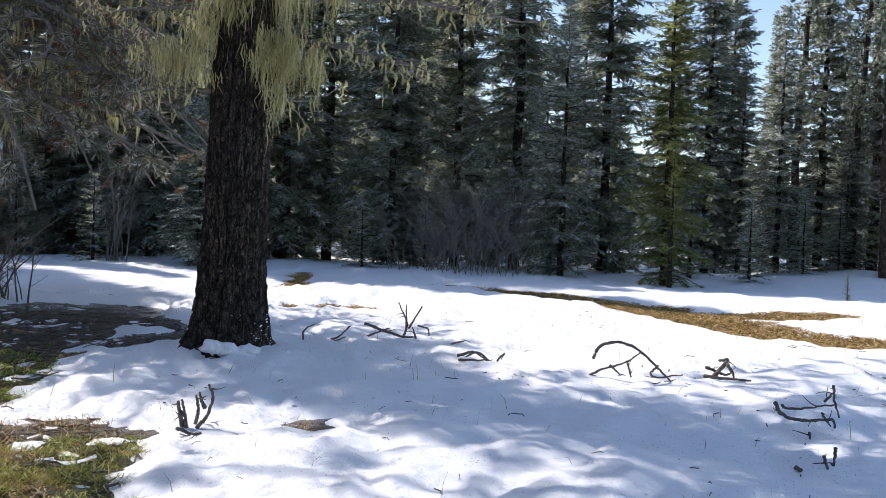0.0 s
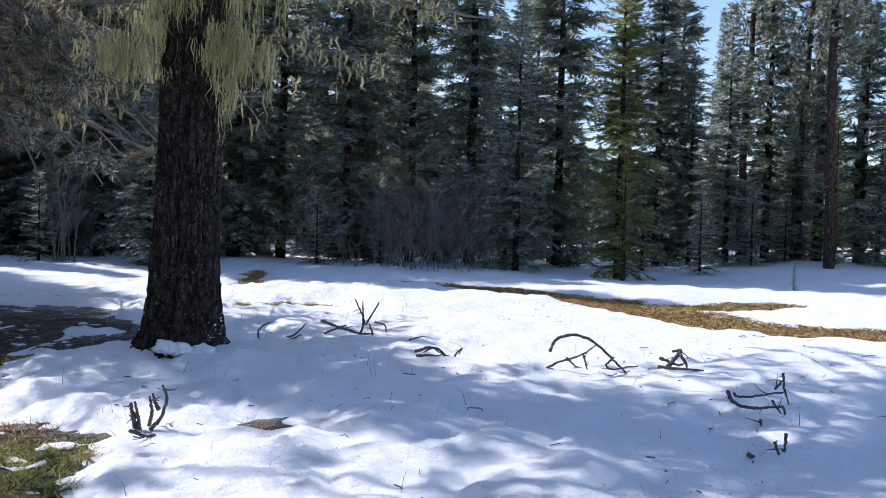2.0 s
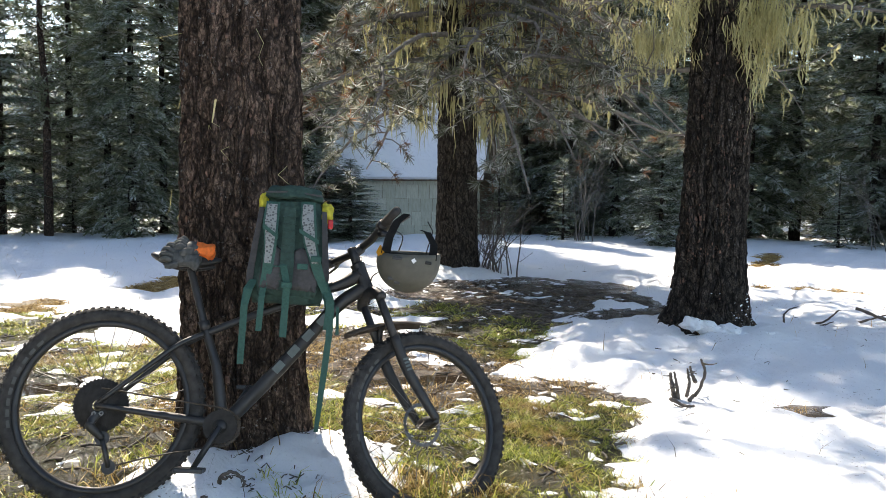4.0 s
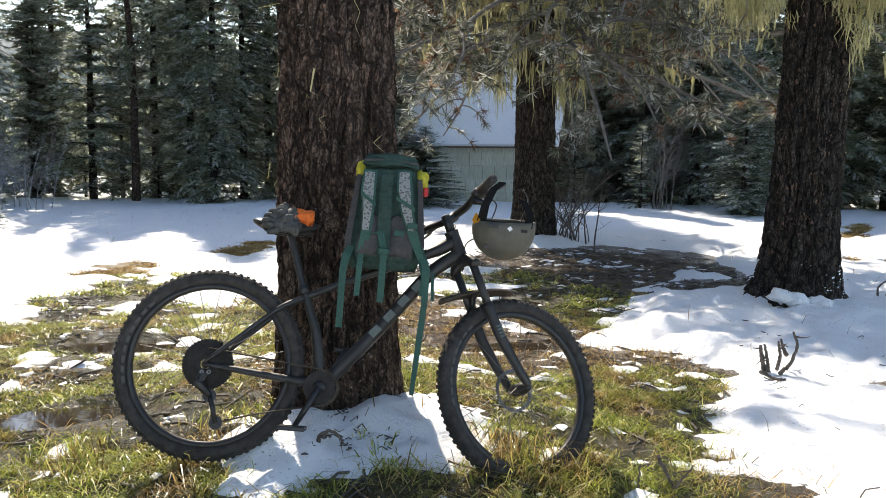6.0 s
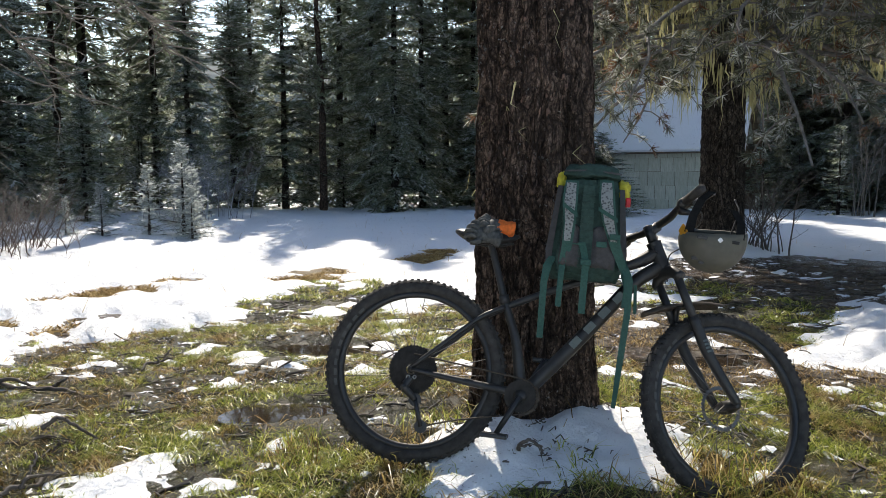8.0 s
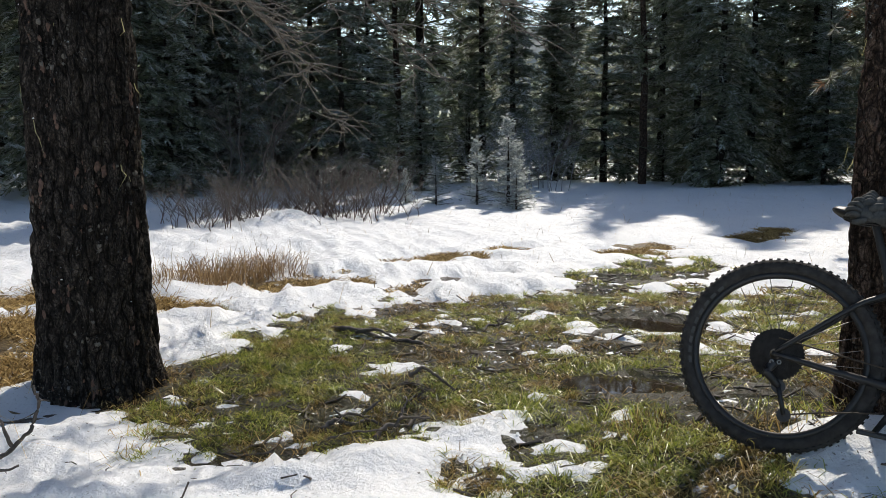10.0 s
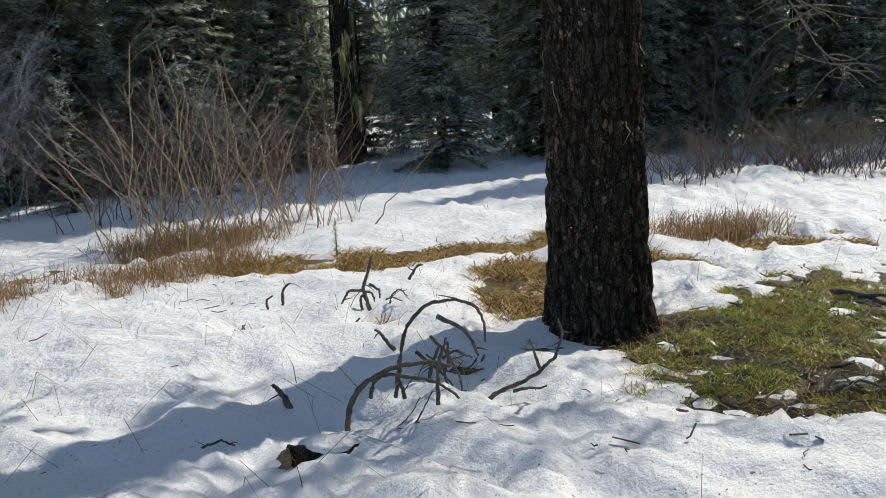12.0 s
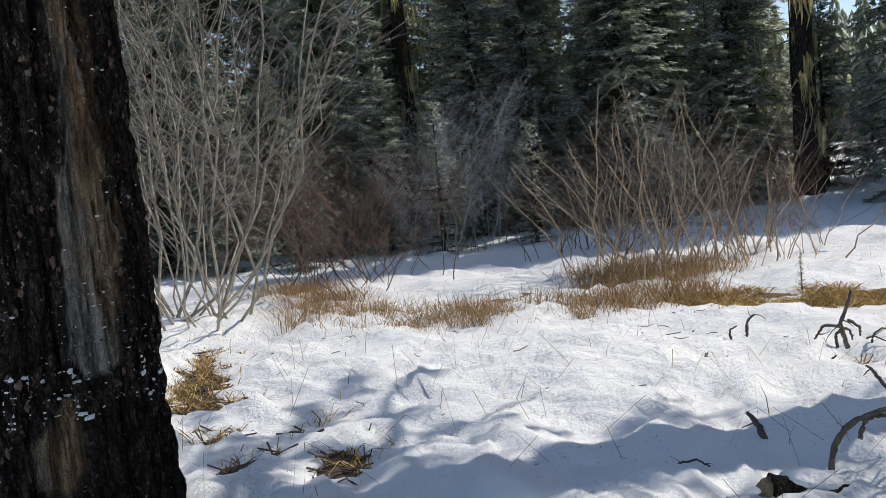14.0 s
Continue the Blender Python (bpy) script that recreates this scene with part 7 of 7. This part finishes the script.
dead_branch("curled dead twigs sticking out of snow", -5.20, -1.77, 108, 0.015, [[(-0.02, 0.12), (-0.06, 0.27), (-0.01, 0.38), (0.01, 0.47)], [(-0.06, 0.26), (-0.15, 0.26), (-0.2, 0.18)], [(-0.01, 0.28), (0.05, 0.24), (0.05, 0.19)], [(-0.17, 0.01), (-0.09, 0.1)], [(0.25, 0.28), (0.32, 0.37), (0.35, 0.37)]])
dead_branch("bleached bent twig in snow", -5.39, -2.56, 115, 0.013, [[(0.07, 0.03), (0.08, 0.14), (0.13, 0.18)], [(-0.03, 0.02), (-0.04, 0.08), (0.01, 0.11)], [(-0.13, 0.01), (-0.04, 0.03)]])
dead_branch("short dark stick upright in snow", -3.56, -1.70, 114, 0.017, [[(0.04, -0.0), (0.01, 0.09), (-0.03, 0.14)]])
dead_branch("thin curved twig on snow", -3.08, -1.80, 120, 0.006, [[(-0.1, 0.01), (-0.03, 0.06), (0.05, 0.07), (0.1, 0.05)]])
dead_branch("thin dead branch at the foot of a pine", -3.75, -0.58, 96, 0.011, [[(-0.24, -0.0), (-0.09, 0.06), (0.03, 0.11), (0.11, 0.19), (0.14, 0.29), (0.12, 0.35)], [(-0.09, 0.06), (0.06, 0.09)], [(0.03, 0.13), (-0.01, 0.27)]])
dead_branch("bent dark twig lying in grass", -4.21, 1.28, 72, 0.011, [[(-0.09, 0.13), (-0.02, 0.18), (0.05, 0.13), (0.14, 0.06)], [(-0.06, 0.0), (-0.02, 0.06)]])
dead_branch("thin sticks lying in grass", -3.81, 0.93, 76, 0.010, [[(0.07, -0.0), (0.12, 0.03), (0.22, -0.01)], [(-0.24, 0.03), (-0.17, 0.05), (0.0, 0.06)]])
dead_branch("dark forked sticks beside the front wheel", -1.32, 3.03, 21, 0.008, [[(0.01, 0.21), (0.04, 0.15), (0.07, 0.11)], [(0.07, 0.11), (0.13, 0.21)], [(-0.31, -0.02), (-0.12, -0.02), (0.05, 0.02)], [(0.04, 0.01), (0.07, 0.11)], [(-0.06, 0.01), (-0.05, 0.14)]])
dead_branch("dark fallen branch lying in wet grass", -5.60, 1.42, 31, 0.020, [[(-0.53, 0.02), (-0.27, 0.06), (0, 0.03), (0.27, 0.05), (0.53, 0.02)], [(-0.21, 0.05), (-0.05, 0.09), (0.12, 0.04)], [(0.21, 0.04), (0.31, 0.10)]])
dead_branch("dark twiggy branch lying in wet grass", -3.99, 0.83, 92, 0.013, [[(-0.14, 0.02), (-0.07, 0.06), (0, 0.03), (0.07, 0.05), (0.14, 0.02)], [(-0.06, 0.05), (-0.05, 0.09), (0.12, 0.04)], [(0.06, 0.04), (0.16, 0.10)]])
dead_branch("bent dark stick lying in wet grass", -3.88, 1.04, 124, 0.012, [[(-0.18, 0.02), (-0.09, 0.06), (0, 0.03), (0.09, 0.05), (0.18, 0.02)], [(-0.07, 0.05), (-0.05, 0.09), (0.12, 0.04)], [(0.07, 0.04), (0.17, 0.10)]])
dead_branch("thin dark branch beside the mud", -5.63, 2.31, 113, 0.011, [[(-0.17, 0.02), (-0.09, 0.06), (0, 0.03), (0.09, 0.05), (0.17, 0.02)], [(-0.07, 0.05), (-0.05, 0.09), (0.12, 0.04)], [(0.07, 0.04), (0.17, 0.10)]])

dead_branch("small hooked twig on the snow mound", -2.42, 2.50, 40, 0.009, [[(-0.05, 0.01), (-0.055, 0.05), (-0.01, 0.085), (0.035, 0.05), (0.045, 0.03)], [(-0.055, 0.05), (0.0, 0.06)]])
# broken log end, snow caps and a fallen trunk
M_CUT = plain("pale_broken_wood", (0.34, 0.24, 0.14), 0.8, vary=0.5, scale=30)
x_, y_ = -3.02, -1.33
lg = thing("broken_log", "short broken log end sticking out of snow", "log", pose(x_, y_, top_z(x_, y_) + 0.03, 0, 8, 130))
w = Soup()
rs_ = np.random.RandomState(9)
w.tube(np.stack([np.linspace(-0.10, 0.16, 12), rs_.normal(0, 0.003, 12), rs_.normal(0, 0.003, 12)], 1), 0.055 * rs_.uniform(0.9, 1.1, 12), 16)
child("log", w.mesh("log", M_BARK), lg)
bm = bmesh.new()
bmesh.ops.create_icosphere(bm, subdivisions=3, radius=1)
for v in bm.verts:
    v.co = Vector((-0.105 + v.co.x * 0.03, v.co.y * 0.045, v.co.z * 0.045)) * (1 + 0.25 * noise.noise(v.co * 4))
bm_ = bmesh.new()
bmesh.ops.create_icosphere(bm_, subdivisions=3, radius=1)
for v in bm_.verts:
    v.co = Vector((0.05 + v.co.x * 0.12, v.co.y * 0.06, 0.045 + v.co.z * 0.035)) * (1 + 0.2 * noise.noise(v.co * 2.5))
part("snow_cap", bm_, M_SNOW, lg, "snow lying on the log", True)
part("broken_end", bm, M_CUT, lg, "pale splintered end")
x_, y_ = -23.0, 11.2
fl = thing("fallen_trunk", "bent bare leaning trunk at the wood's edge", "log", pose(x_, y_, top_z(x_, y_), 0, 0, 60))
w = Soup()
w.tube([(-1.2, 0, 0.0), (-0.5, 0, 0.25), (0.2, 0.1, 0.4), (0.7, 0.1, 0.8), (0.95, 0.1, 1.4), (1.0, 0.1, 1.9)], [0.13, 0.12, 0.11, 0.10, 0.08, 0.05], 9)
child("trunk", w.mesh("trunk", M_TWIG), fl)
for k in range(7):
    w = Soup()
    w.tube(limb(rs_, np.array((0.7 + 0.05 * k, 0.1, 0.8 + 0.15 * k)), rs_.rand() * 6.3, 0.8, 0.2, -0.4), np.linspace(0.02, 0.006, 7), 4, cap=False)
    child("branch", w.mesh("branch", M_TWIG), fl)

# ---------------- grass, straw and litter ----------------


def blades(P, H, lean, W, rs):
    """Bent blades: a quad and a tip each."""
    n = len(P)
    a = rs.uniform(0, 2 * np.pi, n)
    d = np.stack([np.cos(a), np.sin(a), 0 * a], 1)
    b = rs.uniform(0, 2 * np.pi, n)
    s = np.stack([np.cos(b), np.sin(b), 0 * b], 1) * W[:, None]
    H, lean = H[:, None], lean[:, None]
    mid = P + d * lean * 0.35 * H + np.array((0, 0, 0.6)) * H
    tip = P + d * lean * H + np.array((0, 0, 1.0)) * H * np.clip(1.05 - lean * 0.45, 0.15, 1)
    V = np.stack([P - s, P + s, mid + s * 0.7, mid - s * 0.7, tip], 1).reshape(-1, 3)
    k = np.arange(n) * 5
    F = np.concatenate([np.stack(q, 1) for q in ((k, k + 1, k + 2), (k, k + 2, k + 3), (k + 3, k + 2, k + 4))])
    return V, F


def scatter(n, boxed, rs, keep):
    """Places in a box of plan at which keep() holds, thinned by nearness."""
    x = rs.uniform(boxed[0], boxed[1], n)
    y = rs.uniform(boxed[2], boxed[3], n)
    k = keep(x, y)
    return x[k], y[k]


def field(name, label, n, boxed, keep, lo, hi, lean, wide, mat, seed, clump=0.0):
    rs = np.random.RandomState(seed)
    x, y = scatter(n, boxed, rs, keep)
    if clump:
        k = fbm(x * 2.3, y * 2.3, seed + 5) > clump
        x, y = x[k], y[k]
    z = ground_z(x, y) - 0.004
    V, F = blades(np.stack([x, y, z], 1), rs.uniform(lo, hi, len(x)), rs.uniform(lean[0], lean[1], len(x)), rs.uniform(0.6, 1.4, len(x)) * wide, rs)
    tagged(new(name, mesh_np(name, V, F, mat)), label, "grass", kind="stuff")


bare = lambda x, y: snow_depth(x, y) < 0.004
near = lambda x, y: np.hypot(x, y) < 7.5
turfy = lambda x, y: (reach(x, y, TURF) > np.random.RandomState(1).uniform(-0.55, 0.25, len(x))) & (fbm(x * 2.6, y * 2.6, 40) + np.random.RandomState(4).normal(0, 0.05, len(x)) > np.where(x > -2.8, 0.36, 0.43)) & bare(x, y) & (puddle(x, y) < -0.1)
strawy = lambda x, y: (reach(x, y, STRAW) > -0.25) & (snow_depth(x, y) < 0.012)


def tufts(name, label, n, boxed, keep, per, lo, hi, wide, mat, seed, spread=0.05):
    """Grass in small tufts: blades fanning out from each root."""
    rs = np.random.RandomState(seed)
    x, y = scatter(n, boxed, rs, keep)
    k = rs.poisson(per, len(x))
    size = np.repeat(rs.uniform(0.5, 1.3, len(x)) * (0.55 + 0.9 * fbm(x * 2.0, y * 2.0, seed)), k)
    x, y = np.repeat(x, k), np.repeat(y, k)
    a, r = rs.uniform(0, 2 * np.pi, len(x)), np.abs(rs.normal(0, spread, len(x)))
    P = np.stack([x + r * np.cos(a), y + r * np.sin(a), 0 * x], 1)
    P[:, 2] = ground_z(P[:, 0], P[:, 1]) - 0.004
    V, F = blades(P, rs.uniform(lo, hi, len(x)) * size, rs.uniform(0.6, 3.2, len(x)), rs.uniform(0.6, 1.4, len(x)) * wide, rs)
    tagged(new(name, mesh_np(name, V, F, mat)), label, "grass", kind="stuff")


tufts("grass_near", "short tufted yellow-green grass", 11000, (-7.5, -0.8, -0.2, 6.5), lambda x, y: turfy(x, y) & near(x, y), 27, 0.020, 0.062, 0.0024, M_GRASS, 1, 0.055)
tufts("grass_far", "short green grass in the thawed meadow", 9000, (-10, -2, 0.5, 9.5), lambda x, y: turfy(x, y) & ~near(x, y), 9, 0.03, 0.075, 0.006, M_GRASS, 2)
tufts("snow_tufts", "dead grass in thawed hollows of the snow", 24000, (-9.0, 5.5, -8.0, 0.8), lambda x, y: (snow_depth(x, y) < 0.008) & (reach(x, y, STRAW) < -0.3) & (reach(x, y, TURF) < -0.7), 7, 0.04, 0.12, 0.0035, M_STRAW, 13, 0.05)
tufts("dead_grass", "pale dead grass and straw in wet mud", 5000, (-8.0, -0.8, -0.3, 6.5), lambda x, y: bare(x, y) & near(x, y) & (puddle(x, y) < -0.05) & (reach(x, y, TURF) < np.random.RandomState(8).uniform(-0.2, 0.9, len(x))), 11, 0.03, 0.075, 0.0022, M_STRAW, 3, 0.08)
field("matted_straw_west", "golden matted straw beside the track", 95000, (-10.8, -5.2, -5.0, 0.2), strawy, 0.035, 0.13, (1.2, 3.4), 0.0048, M_STRAW, 4, 0.38)
field("matted_straw_meadow", "pale dead grass showing through the snow", 70000, (-10.6, -7.0, -0.3, 9.2), strawy, 0.025, 0.08, (1.4, 3.4), 0.006, M_STRAW, 12, 0.46)
field("matted_straw_north", "golden matted straw across the clearing", 140000, (-4.5, 8.0, 9.0, 19.6), strawy, 0.03, 0.08, (1.8, 3.4), 0.010, M_STRAW, 5)
rowy = lambda x, y: reach(x, y, [(-5.2, -6.6, -5.4, -5.6, 0.5), (-5.5, -5.3, -6.3, -4.4, 0.45), (-6.3, -4.4, -7.2, -4.0, 0.4), (-6.4, -8.8, -5.4, -6.8, 0.5), (-8.2, 0.2, -8.6, 1.0, 0.3), (-8.7, -5.3, -8.6, -4.7, 0.7)]) > np.random.RandomState(2).uniform(-0.25, 0.5, len(x))
field("dry_tussock", "russet dry grass tussocks standing out of snow", 170000, (-9.6, -4.4, -9.6, 1.6), rowy, 0.06, 0.40, (0.1, 1.9), 0.0034, M_RUSSET, 6, 0.43)
tufty = lambda x, y: (snow_depth(x, y) < 0.02) & (reach(x, y, [(-3.05, 2.25, -2.7, 2.15, 0.22), (-2.75, 2.55, -2.2, 2.75, 0.3), (-2.0, 2.85, -1.7, 3.1, 0.22), (-3.4, 1.9, -3.0, 2.0, 0.2)]) > np.random.RandomState(3).uniform(-0.05, 0.3, len(x)))
field("long_grass", "long yellow-green grass round the bicycle's wheels", 9000, (-3.9, -1.3, 1.5, 3.5), tufty, 0.06, 0.17, (0.4, 1.5), 0.0024, M_STRAW, 7, 0.5)
field("long_green_grass", "long green grass round the bicycle's wheels", 9000, (-3.9, -1.3, 1.5, 3.5), tufty, 0.05, 0.13, (0.4, 1.4), 0.0028, M_GRASS, 8, 0.45)
snowy = lambda x, y: (snow_depth(x, y) > 0.03) & (np.hypot(x, y) > 1.6)
field("stray_stalks", "stray dry stalks poking through the snow", 2600, (-17, 7.5, -8, 14), snowy, 0.08, 0.30, (0.1, 1.2), 0.0022, M_STRAW, 9)
field("long_stalks", "long bent dry stalks lying over the snow", 800, (-7.5, 1.0, -7.5, -0.4), snowy, 0.15, 0.5, (0.5, 2.4), 0.0017, M_STRAW, 11)
field("dark_sprigs", "thin dark sprigs poking through the snow", 2200, (-17, 7.5, -8, 14), snowy, 0.07, 0.2, (0.1, 1.4), 0.0015, M_STICK, 10)


def litter(name, label, n, boxed, keep, lo, hi, r, mat, seed):
    """Short broken twigs lying about."""
    rs = np.random.RandomState(seed)
    x, y = scatter(n, boxed, rs, keep)
    w = Soup()
    for a, b in zip(x, y):
        ln, an = rs.uniform(lo, hi), rs.rand() * 6.3
        d = np.array((math.cos(an), math.sin(an))) * ln / 2
        q = np.array([(a - d[0], b - d[1], 0), (a + rs.normal(0, 0.01), b + rs.normal(0, 0.01), 0), (a + d[0], b + d[1], 0)])
        for p in q:
            p[2] = top_z(p[0], p[1]) + rs.uniform(0.0, 0.012)
        w.tube(q, rs.uniform(0.5, 1.2) * r, 4, cap=False)
    tagged(new(name, w.mesh(name, mat)), label, "twigs", kind="stuff")


litter("mud_litter", "broken twigs and bark bits in the mud", 3600, (-7.5, -1.5, 0.0, 10.5), bare, 0.04, 0.20, 0.006, M_STICK, 21)
moundy = lambda x, y: (np.hypot(x + 2.82, y - 2.95) < np.random.RandomState(5).uniform(0.25, 0.75, len(x))) & (snow_depth(x, y) > 0.01)
litter("mound_litter", "bark scraps and twigs on the snow mound", 2600, (-3.6, -2.0, 2.2, 3.7), moundy, 0.01, 0.05, 0.003, M_STICK, 24)
litter("snow_litter", "small dark twigs fallen on the snow", 1500, (-7.5, 5.5, -7.0, 13.0), snowy, 0.02, 0.11, 0.0035, M_STICK, 22)


def slush(name, label, n, boxed, keep, lo, hi, seed):
    """Thin scraps of half-thawed snow: low uneven domes."""
    rs = np.random.RandomState(seed)
    x, y = scatter(n, boxed, rs, keep)
    n = len(x)
    size = lo * (hi / lo) ** (rs.rand(n) ** 1.8)
    m = 9
    a = np.arange(m) * 2 * np.pi / m
    turn, long = rs.rand(n) * 6.3, rs.uniform(0.45, 1.0, n)
    rr = rs.uniform(0.5, 1.35, (n, m)) * size[:, None]
    u, v = rr * np.cos(a), rr * np.sin(a) * long[:, None]
    gx = x[:, None] + u * np.cos(turn)[:, None] - v * np.sin(turn)[:, None]
    gy = y[:, None] + u * np.sin(turn)[:, None] + v * np.cos(turn)[:, None]
    ring = np.stack([gx, gy, ground_z(gx, gy) + 0.001], -1)
    mid = np.stack([x[:, None] + (gx - x[:, None]) * 0.6, y[:, None] + (gy - y[:, None]) * 0.6, 0 * gx], -1)
    mid[..., 2] = ground_z(mid[..., 0], mid[..., 1]) + 0.003 + size[:, None] * rs.uniform(0.02, 0.09, (n, m))
    top = np.stack([x, y, ground_z(x, y) + 0.004 + size * 0.07], -1)[:, None]
    V = np.concatenate([ring, mid, top], 1).reshape(-1, 3)
    k, j = np.arange(n)[:, None] * (2 * m + 1), np.arange(m)[None]
    j2 = (j + 1) % m
    F = np.concatenate([np.stack(q, -1).reshape(-1, 3) for q in ((k + j, k + j2, k + m + j2), (k + j, k + m + j2, k + m + j), (k + m + j, k + m + j2, k + 2 * m + 0 * j))])
    tagged(new(name, mesh_np(name, V, F, M_SNOW, True)), label, "snow", kind="stuff")


slushy = lambda x, y: bare(x, y) & (puddle(x, y) < 0.02) & (fbm(x * 1.5, y * 1.5, 45) + np.random.RandomState(6).normal(0, 0.08, len(x)) > 0.54)
slush("slush_scraps", "scraps of half-thawed snow on wet ground", 2200, (-8.6, -1.4, -0.2, 7.0), slushy, 0.006, 0.075, 46)
# white snow crumbs that also stand in for sun glints on wet grass
slush("slush_crumbs", "fine crumbs of snow, also standing in for glints in wet grass", 2500, (-7.0, -3.2, 1.4, 4.4), lambda x, y: bare(x, y) & (puddle(x, y) < 0.02) & (fbm(x * 2.2, y * 2.2, 48) > 0.47), 0.004, 0.022, 49)
slush("slush_scraps_far", "thin scraps of snow over needle litter", 1100, (-7.0, -2.6, 6.5, 12.6), slushy, 0.02, 0.10, 47)
litter("hollow_litter", "dark twigs lying in thawed hollows", 26000, (-9.0, 5.5, -8.0, 0.8), lambda x, y: (snow_depth(x, y) < 0.006) & (reach(x, y, TURF) < -0.5) & (reach(x, y, STRAW) < -0.2), 0.05, 0.22, 0.006, M_STICK, 23)
slush("straw_snow", "patches of old snow on matted straw", 5000, (-10.0, -5.2, -4.6, 0.2), lambda x, y: (reach(x, y, STRAW) > -0.2) & bare(x, y) & (fbm(x * 1.6, y * 1.6, 50) > 0.53), 0.02, 0.13, 51)
slush("straw_snow_north", "patches of old snow on the golden straw", 1500, (-0.5, 8.0, 8.8, 17.5), lambda x, y: bare(x, y) & (fbm(x * 0.9, y * 0.9, 52) > 0.56), 0.02, 0.14, 53)
